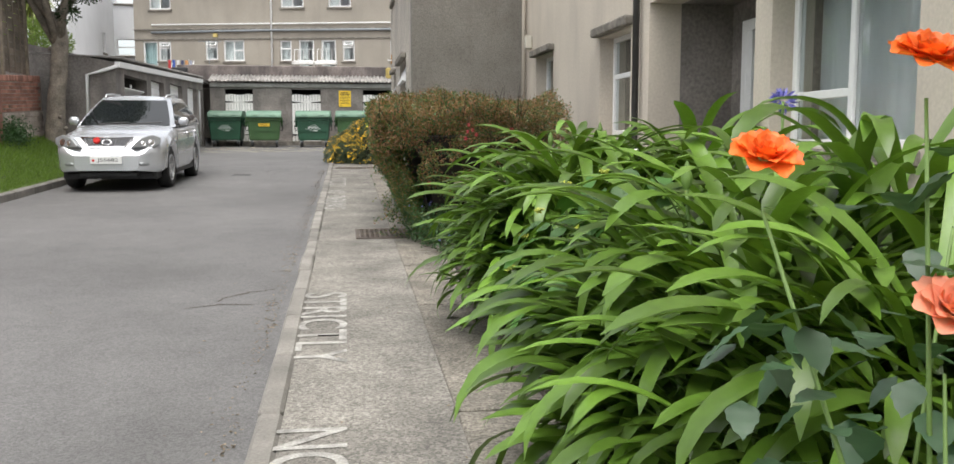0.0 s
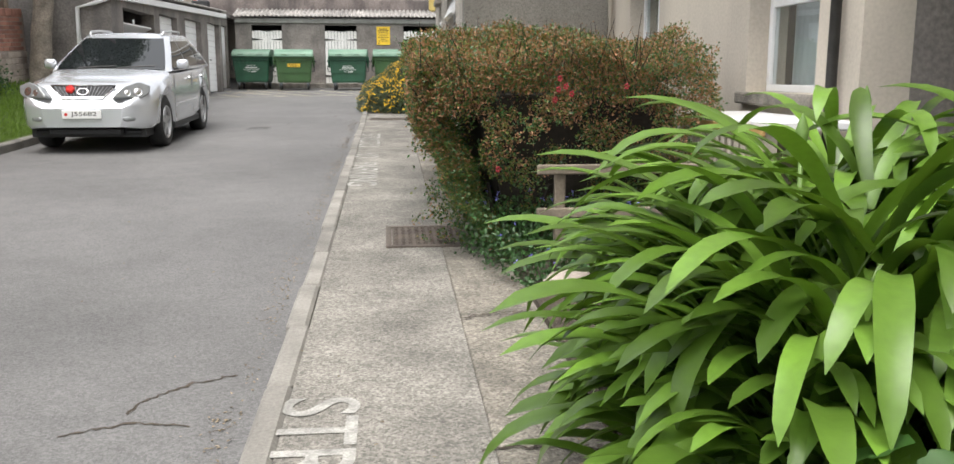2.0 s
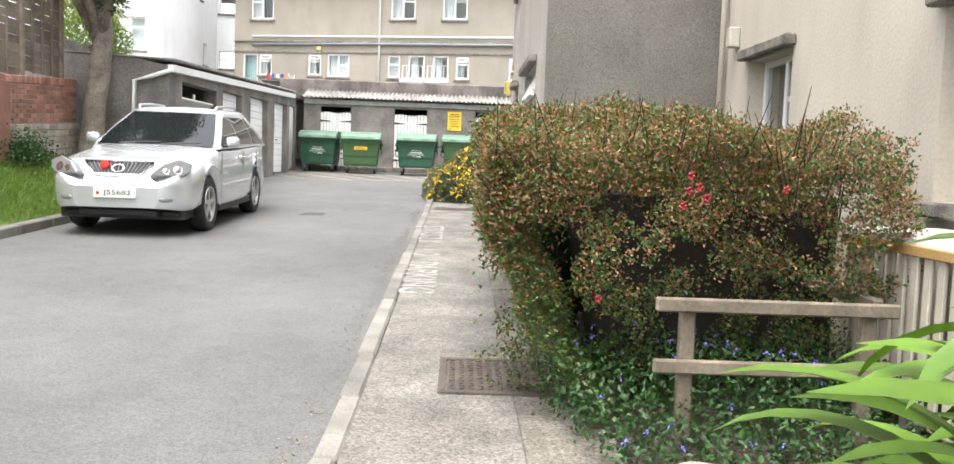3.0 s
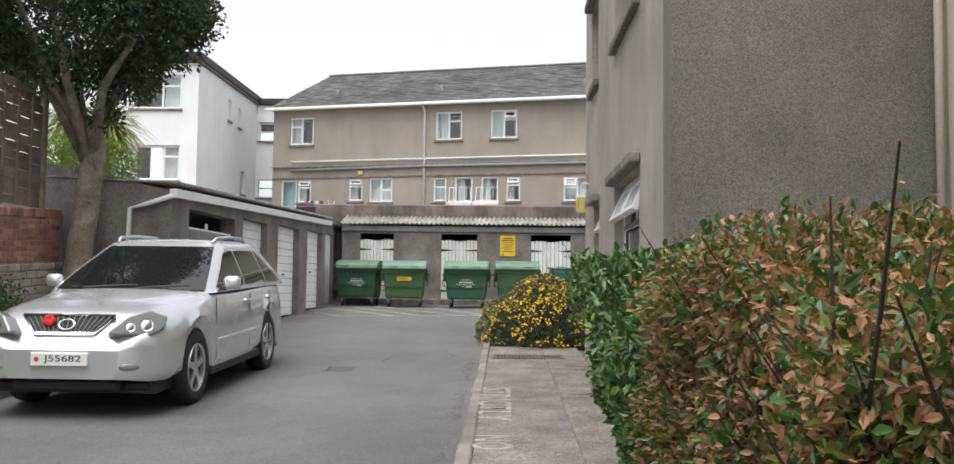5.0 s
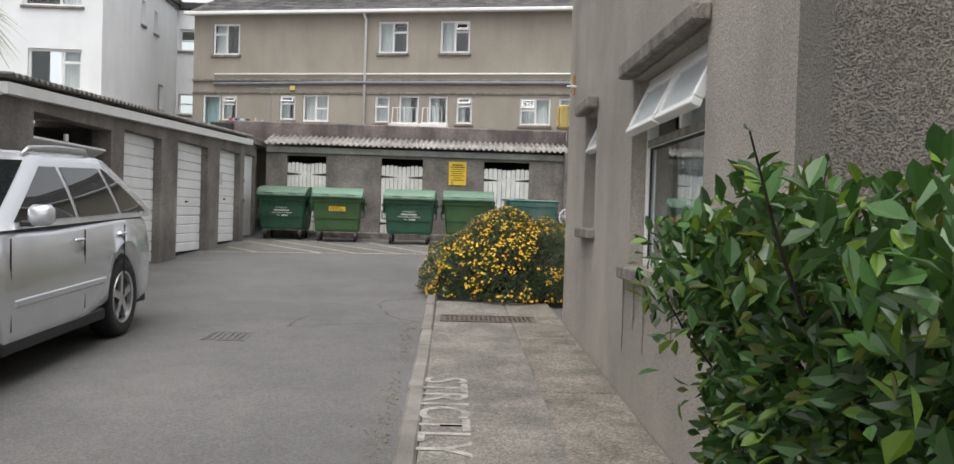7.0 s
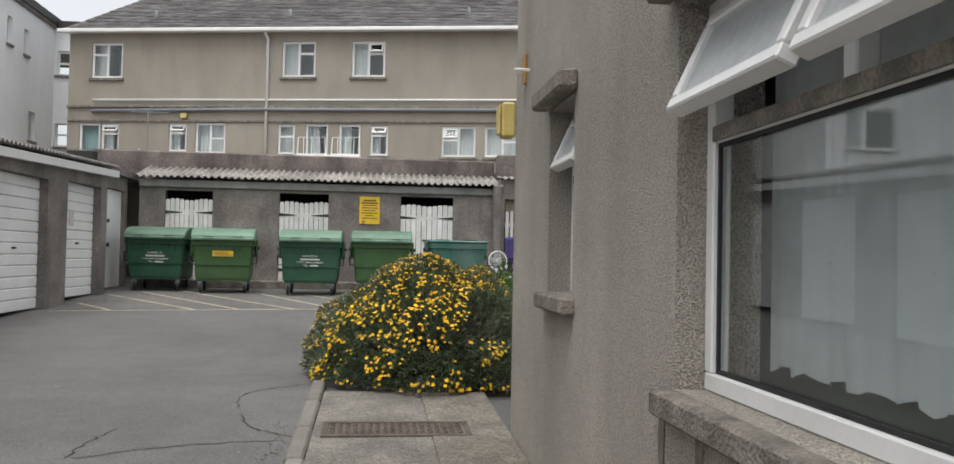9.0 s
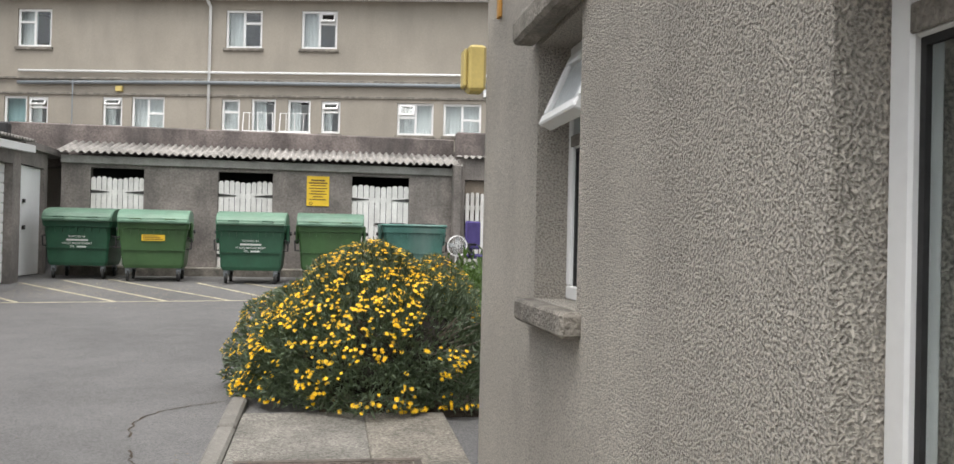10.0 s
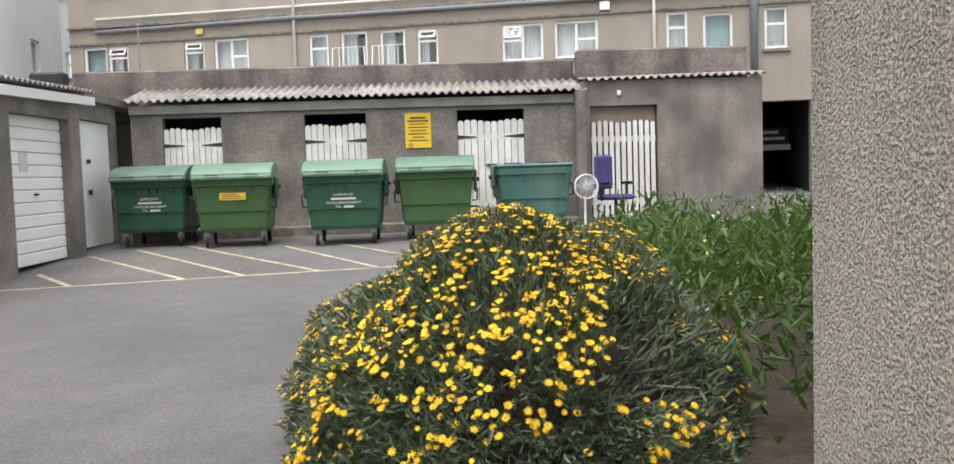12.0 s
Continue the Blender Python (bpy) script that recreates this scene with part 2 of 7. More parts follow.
def window(parent, m, w, h, lights, label="", curtain=None, sill=True, lintel=False, depth=0.09, bar=0.055, fr=None, behind=0.22, gasket=False):
    """A window in the xz plane of pose m, its lower left outer corner at the origin and its face towards -y.
    lights: (x0, x1, z0, z1, degrees the top-hung sash is open) as fractions of the size."""
    win = new("window")
    win.parent = parent
    win.matrix_basis = m
    win.empty_display_size = 0.1
    if label:
        win["label"] = label
    bm = bmesh.new()
    y = depth
    for a in ((0, w, 0, bar), (0, w, h - bar, h), (0, bar, bar, h - bar), (w - bar, w, bar, h - bar)):
        box(bm, a[0], a[1], y, y + 0.07, a[2], a[3], 0.006)
    xs = sorted({round(l[1], 4) for l in lights if l[1] < 0.999})
    for x in xs:
        zz = [(l[2], l[3]) for l in lights if abs(l[1] - x) < 1e-3]
        z0, z1 = min(a for a, _ in zz), max(b for _, b in zz)
        box(bm, x * w - bar / 2, x * w + bar / 2, y + 0.004, y + 0.066, max(bar, z0 * h), min(h - bar, z1 * h), 0.005)
    for l in lights:
        if l[3] < 0.999:
            box(bm, l[0] * w + bar / 2, l[1] * w - bar / 2, y + 0.008, y + 0.062, l[3] * h - bar / 2, l[3] * h + bar / 2, 0.005)
    part("window_frame", bm, fr or M_UPVC, win)
    for x0, x1, z0, z1, ang in lights:
        a, b = x0 * w + (bar if x0 < 0.001 else bar / 2), x1 * w - (bar if x1 > 0.999 else bar / 2)
        c, d = z0 * h + (bar if z0 < 0.001 else bar / 2), z1 * h - (bar if z1 > 0.999 else bar / 2)
        if ang:
            sash = new("sash")
            sash.parent = win
            sash.matrix_basis = pose(0, y, d, -ang)
            bm = bmesh.new()
            s = 0.045
            for q in ((a, b, c - d, c - d + s), (a, b, -s, 0), (a, a + s, c - d + s, -s), (b - s, b, c - d + s, -s)):
                box(bm, q[0], q[1], -0.02, 0.04, q[2], q[3], 0.006)
            me = part("sash_frame", bm, fr or M_UPVC, win)
            me.matrix_basis = sash.matrix_basis.copy()
            p = part("pane", B(a + s, b - s, 0.0, 0.012, c - d + s, -s), M_FROST if gasket else M_GLASS, win)
            p.matrix_basis = sash.matrix_basis.copy()
            p.visible_shadow = False
            bpy.data.objects.remove(sash)
        else:
            p = part("pane", B(a, b, y + 0.028, y + 0.04, c, d), M_GLASS, win)
            p.visible_shadow = False
            if gasket:
                gb = bmesh.new()
                for g0, g1, g2, g3 in ((a, b, c, c + 0.014), (a, b, d - 0.014, d), (a, a + 0.014, c + 0.014, d - 0.014), (b - 0.014, b, c + 0.014, d - 0.014)):
                    box(gb, g0, g1, y + 0.016, y + 0.027, g2, g3)
                part("gasket", gb, M_RUBBER, win, "black rubber glazing seal")
                if d < h * 0.9:
                    part("transom", B(a, b, y - 0.006, y + 0.003, d + 0.004, d + bar * 0.9, bevel=0.003), M_CONC_TRIM, win, "grimy grey transom under the vents")
    if sill:
        part("sill", B(-0.06, w + 0.06, -0.07, depth + 0.02, -0.09, -0.002, bevel=0.012), M_CONC_TRIM, win, "weathered concrete sill")
    if lintel:
        bm = bmesh.new()
        box(bm, -0.07, w + 0.07, -0.1, 0.0, h + 0.01, h + 0.11, 0.015)
        part("lintel", bm, M_CONC_TRIM, win, "projecting concrete hood")
    if curtain is not None:
        mt, c0, c1, h0 = curtain
        bm = bmesh.new()
        n = max(6, int((c1 - c0) * w / 0.035))
        row = []
        for i in range(n + 1):
            x = w * (c0 + (c1 - c0) * i / n)
            yy = y + behind + 0.018 * math.sin(i * 2.1) + 0.008 * math.sin(i * 0.7)
            zb = h * h0 + (0.03 if gasket else 0.012) * abs(math.sin(i * 0.65))
            row.append((bm.verts.new((x, yy, zb)), bm.verts.new((x, yy, h))))
        for q, r in zip(row, row[1:]):
            bm.faces.new((q[0], r[0], r[1], q[1]))
        part("curtain", bm, mt, win, "", True)
    return win


def scatter_leaves(name, places, dirs, ups, lens, widths, material, parent=None, fold=0.25, kind=""):
    """Many small leaves in one mesh: a kite of two folded halves each."""
    p, d, u = (np.array(q, float) for q in (places, dirs, ups))
    d /= np.linalg.norm(d, axis=1)[:, None]
    s = np.cross(d, u)
    s /= np.linalg.norm(s, axis=1)[:, None] + 1e-9
    nn = np.cross(s, d)
    L_, W_ = np.array(lens)[:, None], np.array(widths)[:, None]
    base, tip = p, p + d * L_
    mid = p + d * L_ * 0.45
    left = mid - s * W_ / 2 + nn * W_ * fold
    right = mid + s * W_ / 2 + nn * W_ * fold
    far_ = p + d * L_ * 0.78 - nn * W_ * 0.1
    left2 = far_ - s * W_ * 0.33 + nn * W_ * fold * 0.6
    right2 = far_ + s * W_ * 0.33 + nn * W_ * fold * 0.6
    tip = tip - nn * W_ * 0.25
    verts = np.stack([base, right, right2, tip, left2, left], 1).reshape(-1, 3)
    k = len(p)
    idx = np.arange(k)[:, None] * 6
    faces = np.concatenate([idx + np.array([[0, 1, 2, 3]]), idx + np.array([[0, 3, 4, 5]])], 1).reshape(-1, 4)
    me = bpy.data.meshes.new(name)
    me.from_pydata(verts.tolist(), [], faces.tolist())
    me.materials.append(material)
    ob = new(name, me)
    ob.parent = parent
    if kind:
        ob["kind"] = kind
    return ob


# ---- ground ----
def sheet(name, u0, u1, v0, v1, lift, material, thick=0.0, label="", category="", nu=1, nv=1):
    bm = bmesh.new()
    g = [[bm.verts.new((u0 + (u1 - u0) * i / nu, v0 + (v1 - v0) * k / nv, gz(u0 + (u1 - u0) * i / nu, v0 + (v1 - v0) * k / nv) + lift)) for k in range(nv + 1)] for i in range(nu + 1)]
    for i in range(nu):
        for k in range(nv):
            bm.faces.new((g[i][k], g[i + 1][k], g[i + 1][k + 1], g[i][k + 1]))
    if thick:
        r = bmesh.ops.extrude_face_region(bm, geom=bm.faces[:])
        for q in [e for e in r["geom"] if isinstance(e, bmesh.types.BMVert)]:
            q.co.z -= thick
        bmesh.ops.recalc_face_normals(bm, faces=bm.faces[:])
    return tagged(part(name, bm, material), label, category, kind="structure")


sheet("ground", -400, 400, -300, 500, -0.03, M_TARMAC, label="worn grey tarmac drive and yard", category="road")
sheet("pavement", -0.31, 0.5, -6, 22.3, 0.02, M_CONCRETE, 0.3, "worn grey concrete footpath beside the drive", "pavement")
sheet("flower_bed", 0.95, 2.9, -6, 14.25, 0.06, M_SOIL, 0.3, "dark soil of the planted bed", "flower bed")
sheet("garden_bed", 0.2, 6.2, 22.3, 30.0, 0.06, M_SOIL, 0.3, "dark soil bed behind the wing", "flower bed")


# ---- wing and main block of the flats ----
flats = thing("apartment_building", pose(0, 0, 0), "grey-beige roughcast block of flats with white plastic windows", "building")
W2 = [("big", 15.7, 17.44, 1.58, 2.85), ("small", 18.95, 19.57, 1.81, 2.83), ("up", 15.75, 17.4, 4.35, 5.6), ("up2", 19.1, 19.95, 4.4, 5.5)]
# the wing's long wall faces the drive: its local x runs back along -v
WEST = Matrix.Translation((1.06, 20.8, 0)) @ pose(0, 0, 0, 0, 0, -90)
holes = [(20.8 - b, 20.8 - a, c, d) for _, a, b, c, d in W2]
part("wall", panel(bmesh.new(), 0, 6.25, -0.5, 7.6, 0.3, holes), M_PEBBLE, flats, "pebbledashed wall of the wing").matrix_basis = WEST
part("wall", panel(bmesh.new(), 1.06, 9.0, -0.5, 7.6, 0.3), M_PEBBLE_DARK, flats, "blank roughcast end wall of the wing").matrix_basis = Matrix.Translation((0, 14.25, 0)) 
part("wall", panel(bmesh.new(), -9.0, -1.37, -0.5, 7.6, 0.3), M_PEBBLE, flats).matrix_basis = Matrix.Translation((0, 20.8, 0)) @ pose(0, 0, 0, 0, 0, 180)
part("roof", B(0.9, 9.2, 14.1, 20.95, 7.6, 7.8), M_SLATE, flats)
# floor painted near-black as the unlit room behind the windows
part("floor", B(1.4, 8.9, 14.6, 20.4, 0.6, 0.8), M_INNER_SHADE, flats)
part("partition", B(1.6, 1.7, 14.6, 20.4, 0.8, 7.5), mat("pale_green_paint", (0.5, 0.56, 0.45), 0.8, 0.05, 1, 30, 0.1, 0.003), flats)


def on_west(v1, z):
    return WEST @ Matrix.Translation((20.8 - v1, 0, z))


SPLIT_TOP = [(0, 0.5, 0.655, 1, 25), (0.5, 1, 0.655, 1, 25), (0, 1, 0, 0.655, 0)]
window(flats, on_west(17.44, 1.58), 1.74, 1.27, SPLIT_TOP, "large picture window with two open top vents and net curtain", (M_CURTAIN, 0.02, 0.98, 0.05), lintel=True, depth=0.1, bar=0.06, gasket=True)
window(flats, on_west(19.57, 1.81), 0.62, 1.02, [(0, 1, 0.62, 1, 24), (0, 1, 0, 0.62, 0)], "narrow white window with an open top vent", (M_TEAL, 0.0, 1.0, 0.0), lintel=True, depth=0.13, gasket=True)
window(flats, on_west(17.4, 4.35), 1.65, 1.25, [(0, 0.5, 0, 1, 0), (0.5, 1, 0, 1, 0)], "", (M_CURTAIN, 0, 1, 0), lintel=True, depth=0.14)
window(flats, on_west(19.95, 4.4), 0.85, 1.1, [(0, 1, 0, 1, 0)], "", (M_CURTAIN, 0, 1, 0), lintel=True, depth=0.14)

# main block, its face towards the drive at u = 2.9, with a porch recess
MAIN = Matrix.Translation((2.9, 14.25, 0)) @ pose(0, 0, 0, 0, 0, -90)


def on_main(v1, z):
    return MAIN @ Matrix.Translation((14.25 - v1, 0, z))


mh = [(12.3, 13.43, 1.66, 2.68), (8.85, 9.98, 1.5, 2.6), (6.05, 8.3, 0.0, 2.75), (4.2, 5.8, 1.4, 2.55), (1.0, 2.6, 1.35, 2.5), (12.0, 13.2, 4.4, 5.5), (8.85, 9.98, 4.4, 5.5), (4.2, 5.8, 4.3, 5.5)]
part("wall", panel(bmesh.new(), 0, 22.0, -0.8, 7.6, 0.32, [(14.25 - b, 14.25 - a, c, d) for a, b, c, d in mh]), M_RENDER, flats, "beige rendered wall facing the drive").matrix_basis = MAIN
part("roof", B(2.7, 12.0, -8.0, 14.2, 7.6, 7.8), M_SLATE, flats)
part("back_wall", B(9.0, 9.3, -7.75, 14.25, -0.8, 7.6), M_RENDER, flats)
part("end_wall", B(3.22, 9.0, -7.75, -7.45, -0.8, 7.6), M_RENDER, flats)
# added partition, near-black to paint the dimness behind the panes
part("partition", B(4.9, 5.0, -7.4, 14.2, 0.5, 7.5), M_INNER_SHADE, flats)
for a, b, c, d in mh:
    if c > 0.5:
        w_, h_ = b - a, d - c
        sides = [(0, 0.5, 0, 1, 0), (0.5, 1, 0.62, 1, 0), (0.5, 1, 0, 0.62, 0)] if a > 11 else [(0, 1, 0.6, 1, 0), (0, 1, 0, 0.6, 0)] if a > 6 else [(0, 0.45, 0.3, 1, 0), (0, 0.45, 0, 0.3, 0), (0.45, 1, 0, 1, 0)]
        window(flats, on_main(b, c), w_, h_, sides, "", (M_CURTAIN, 0.0, 0.3 if a > 11 else 1.0, 0.0), lintel=True, depth=0.16)
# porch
# recess uses the darker shed render so its colour carries the porch shade
part("porch_wall", B(3.75, 3.9, 5.9, 8.5, -0.5, 2.9), M_SHED, flats, "back wall of the porch, its shade put into the darker render")
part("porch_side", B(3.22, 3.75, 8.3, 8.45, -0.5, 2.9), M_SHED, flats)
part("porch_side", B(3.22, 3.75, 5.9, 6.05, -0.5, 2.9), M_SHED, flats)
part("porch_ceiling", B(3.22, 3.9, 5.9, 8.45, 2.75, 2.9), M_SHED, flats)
part("porch_floor", B(2.6, 3.9, 5.9, 8.45, 0.2, 0.4), M_CONC_TRIM, flats)
bm = bmesh.new()
for q in ((6.95, 7.05, 0.4, 2.55), (7.85, 7.95, 0.4, 2.55), (7.05, 7.85, 2.45, 2.55), (7.05, 7.85, 0.4, 0.55), (7.05, 7.85, 1.25, 1.4), (7.05, 7.16, 0.55, 2.45), (7.74, 7.85, 0.55, 2.45)):
    box(bm, 3.68, 3.75, q[0], q[1], q[2], q[3], 0.006)
pd = part("door_frame", bm, M_UPVC, flats, "white plastic porch door frame")
part("door_panel", B(3.71, 3.74, 7.16, 7.74, 0.55, 1.25), M_UPVC, flats)
part("pane", B(3.715, 3.73, 7.16, 7.74, 1.4, 2.45), M_GLASS, flats).visible_shadow = False
part("drainpipe", tube(bmesh.new(), [(2.84, 8.52, 0.4), (2.84, 8.52, 7.5)], 0.035), M_IRON, flats, "black rainwater pipe", True)
part("drainpipe", tube(bmesh.new(), [(2.84, 14.12, 0.4), (2.84, 14.12, 7.5)], 0.03), M_RENDER, flats, "", True)
part("junction_box", B(2.79, 2.9, 13.72, 13.84, 2.86, 3.06, bevel=0.012), M_CREAMBOX, flats, "small cream junction box")
part("cable", tube(bmesh.new(), [(1.02, 14.2, 4.12), (1.3, 14.22, 4.08), (1.8, 14.22, 4.05), (2.4, 14.22, 4.06), (2.85, 14.2, 4.1)], 0.011, 6), M_IRON, flats, "black cable across the end wall")


# ---- lock-up garages ----
garages = thing("garage_row", pose(0, 0, 0), "row of rendered lock-up garages with white up-and-over doors", "garage")
GF = Matrix.Translation((-5.15, 21.3, 0)) @ pose(0, 0, 0, 0, 0, 90)
doors = [(22.05, 24.45), (24.96, 26.7), (27.6, 29.58), (30.5, 32.35)]
door_tops = [2.97, 3.04, 3.11, 3.18]


def eave(v):
    return 3.2 + 0.0315 * (v - 21.3)


bm = bmesh.new()
part("wall", panel(bm, 0, 11.45, 0.4, 3.18 + 0.02, 0.28, [(a - 21.3, b - 21.3, 0.4, t) for (a, b), t in zip(doors, door_tops)]), M_SHED, garages, "weathered rendered piers between the doors").matrix_basis = GF
bm = bmesh.new()
prism(bm, [(21.3, 3.0), (32.75, 3.2), (32.75, eave(32.75)), (21.3, eave(21.3))], -5.43, -5.153, "x")
part("beam", bm, M_SHED, garages, "rendered beam over the doors")
for end, nm in ((21.3, "end_wall"), (32.5, "end_wall")):
    bm = bmesh.new()
    prism(bm, [(-5.16, 0.3), (-5.16, eave(end) - 0.02), (-8.2, eave(end) + 0.62), (-10.0, eave(end) + 0.62), (-10.0, 0.3)], end - 0.02, end + 0.25, "y")
    part(nm, bm, M_SHED, garages, "tall rendered end wall with a sloping top")
for k in range(1, 4):
    part("dividing_wall", B(-10, -5.45, (doors[k - 1][1] + doors[k][0]) / 2 - 0.1, (doors[k - 1][1] + doors[k][0]) / 2 + 0.1, 0.4, 3.0), M_SHED, garages)
part("rear_wall", B(-10.2, -10.0, 21.3, 33.05, 0.4, 3.3), M_SHED, garages)


def corrugated(u0, u1, v0, v1, za, zb, zc, zd, pitch=0.15, amp=0.025, along="v", thick=0.012, steps=6):
    """A wavy sheet over the quad; heights at (u0,v0), (u1,v0), (u0,v1), (u1,v1). along: the way the ridges repeat."""
    bm = bmesh.new()
    span = (v1 - v0) if along == "v" else (u1 - u0)
    n = max(4, int(span / pitch * steps))
    rows = []
    for i in range(n + 1):
        f = i / n
        w = amp * math.sin(2 * math.pi * f * span / pitch)
        ring = []
        for g in (0.0, 1.0):
            fu, fv = (g, f) if along == "v" else (f, g)
            z = (za * (1 - fu) + zb * fu) * (1 - fv) + (zc * (1 - fu) + zd * fu) * fv
            ring.append((u0 + (u1 - u0) * fu, v0 + (v1 - v0) * fv, z + w))
        rows.append([bm.verts.new(ring[0]), bm.verts.new(ring[1]), bm.verts.new((ring[1][0], ring[1][1], ring[1][2] - thick)), bm.verts.new((ring[0][0], ring[0][1], ring[0][2] - thick))])
    for a, b in zip(rows, rows[1:]):
        for k in range(4):
            bm.faces.new((a[k], a[(k + 1) % 4], b[(k + 1) % 4], b[k]))
    bm.faces.new(rows[0][::-1])
    bm.faces.new(rows[-1])
    bmesh.ops.recalc_face_normals(bm, faces=bm.faces[:])
    return bm


part("roof", corrugated(-10.1, -5.02, 21.25, 33.1, eave(21.3) + 0.3, eave(21.3) + 0.09, eave(33) + 0.3, eave(33) + 0.09), M_ASBESTOS, garages, "grey corrugated roof sheets", True)
bm = bmesh.new()
prism(bm, [(21.2, eave(21.2) - 0.13), (33.15, eave(33.15) - 0.13), (33.15, eave(33.15) + 0.0), (21.2, eave(21.2) + 0.0)], -5.15, -5.04, "x")
part("gutter", bm, M_UPVC, garages, "white plastic gutter and fascia")
part("gutter_pipe", tube(bmesh.new(), [(-5.1, 21.22, eave(21.2) - 0.1), (-5.45, 21.2, eave(21.2) - 0.22), (-5.75, 21.22, eave(21.2) - 0.3), (-5.78, 21.22, 0.7)], 0.04), M_UPVC, garages, "", True)
for k, (a, b) in enumerate(doors):
    base = gz(-5.2, (a + b) / 2) + 0.02
    top = door_tops[k]
    d = new("garage_door")
    d.parent = garages
    d["label"] = "white ribbed up-and-over door" if k else "white up-and-over door pushed partly open"
    if k == 0:
        box_m = Matrix.Translation((-5.32, a, 2.62)) @ pose(0, 0, 0, 0, 62, 0)
        d.matrix_basis = pose(0, 0, 0)
        part("door_leaf", B(-0.02, 0.02, 0.02, b - a - 0.02, -1.9, 0.12, bevel=0.008, m=box_m), M_DOOR, d)
        part("handle", B(-5.3, -5.27, 23.2, 23.3, 2.7, 2.8, bevel=0.005), M_DOOR, d)
        continue
    n = 12
    for i in range(n):
        z0 = base + (top - base) * i / n
        z1 = base + (top - base) * (i + 1) / n
        bm = bmesh.new()
        prism(bm, [(-5.33, z0), (-5.3, z0 + 0.004), (-5.287, z0 + 0.02), (-5.287, z1 - 0.02), (-5.3, z1 - 0.004), (-5.33, z1)], a, b, "y")
        part("door_panel", bm, M_DOOR, d)
    part("handle", B(-5.287, -5.25, (a + b) / 2 - 0.05, (a + b) / 2 + 0.05, base + 0.95, base + 0.98, bevel=0.005), M_IRON, d)
part("notice", B(-5.284, -5.28, 31.0, 31.24, 2.4, 2.67), mat("paper_notice", (0.6, 0.58, 0.55), 0.8, 0.15, 20, 90, 0), garages, "faded paper notice")


# ---- store sheds at the end of the yard ----
sheds = thing("store_shed", pose(0, 0, 0), "low weathered rendered store shed with corrugated roof", "shed")
sd = [(-4.5, -3.48), (-2.03, -0.94), (0.68, 1.88)]
part("wall", panel(bmesh.new(), -5.05, 2.93, 0.6, 3.5, 0.2, [(a, b, 0.6, 3.33) for a, b in sd]), M_SHED, sheds, "stained grey rendered front wall").matrix_basis = Matrix.Translation((0, 34.75, 0))
# near-black back: the sheds' inner shade painted behind the gate gaps
part("back_wall", B(-5.05, 2.93, 36.6, 36.8, 0.6, 3.9), M_INNER_SHADE, sheds)
for i in range(8):
    u0 = -5.1 + i * 1.01
    part("roof_sheet", corrugated(u0, u0 + 1.02, 34.52, 35.75, 3.62 + 0.006 * (i % 2), 3.62 + 0.006 * (i % 2), 3.93, 3.93, 0.146, 0.028, "u", 0.01), M_ASBESTOS, sheds, "", True)
part("fascia", B(-5.05, 2.93, 34.68, 34.747, 3.4, 3.56, bevel=0.01), mat("pale_board", (0.3, 0.29, 0.27), 0.9, 0.2, 3, 40, 0.3, 0.004, streak=0.4), sheds)
part("parapet", B(-6.4, 2.95, 35.75, 36.0, 3.4, 4.3, bevel=0.03), M_PARAPET, sheds, "dark lichen-stained parapet wall")
part("parapet", B(2.95, 6.15, 35.3, 35.6, 3.6, 4.42, bevel=0.03), M_PARAPET, sheds)
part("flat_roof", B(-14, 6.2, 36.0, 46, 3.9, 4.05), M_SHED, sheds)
part("side_wall", panel(bmesh.new(), 2.93, 6.2, 0.6, 3.78, 0.2, [(3.06, 4.28, 0.6, 3.33)]), M_SHED, sheds, "taller rendered bay with a slatted gate").matrix_basis = Matrix.Translation((0, 34.7, 0))
part("pier", B(2.78, 2.95, 34.45, 34.74, 0.6, 3.62, bevel=0.02), M_SHED, sheds)
part("end_wall", B(6.0, 6.2, 34.9, 46, 0.6, 3.78), M_SHED, sheds)
part("roof_sheet", corrugated(2.95, 6.25, 34.6, 35.4, 3.8, 3.84, 3.9, 3.94, 0.146, 0.028, "u", 0.01), M_ASBESTOS, sheds, "", True)
part("return_wall", panel(bmesh.new(), 0, 1.96, 0.6, 3.55, 0.2, [(0.36, 1.76, 0.6, 3.25)]), M_SHED, sheds).matrix_basis = Matrix.Translation((-5.3, 32.78, 0)) @ pose(0, 0, 0, 0, 0, 90)
part("return_roof", B(-7.0, -5.2, 33.12, 35.8, 3.55, 3.68), M_SHED, sheds)
part("white_door", B(-5.42, -5.37, 33.15, 34.53, 1.2, 3.24, bevel=0.008), M_DOOR, sheds, "plain white store door")
part("latch", B(-5.36, -5.33, 33.5, 33.62, 2.05, 2.13, bevel=0.008), M_IRON, sheds)
part("latch", B(-5.36, -5.33, 33.5, 33.6, 2.55, 2.62, bevel=0.008), M_IRON, sheds)


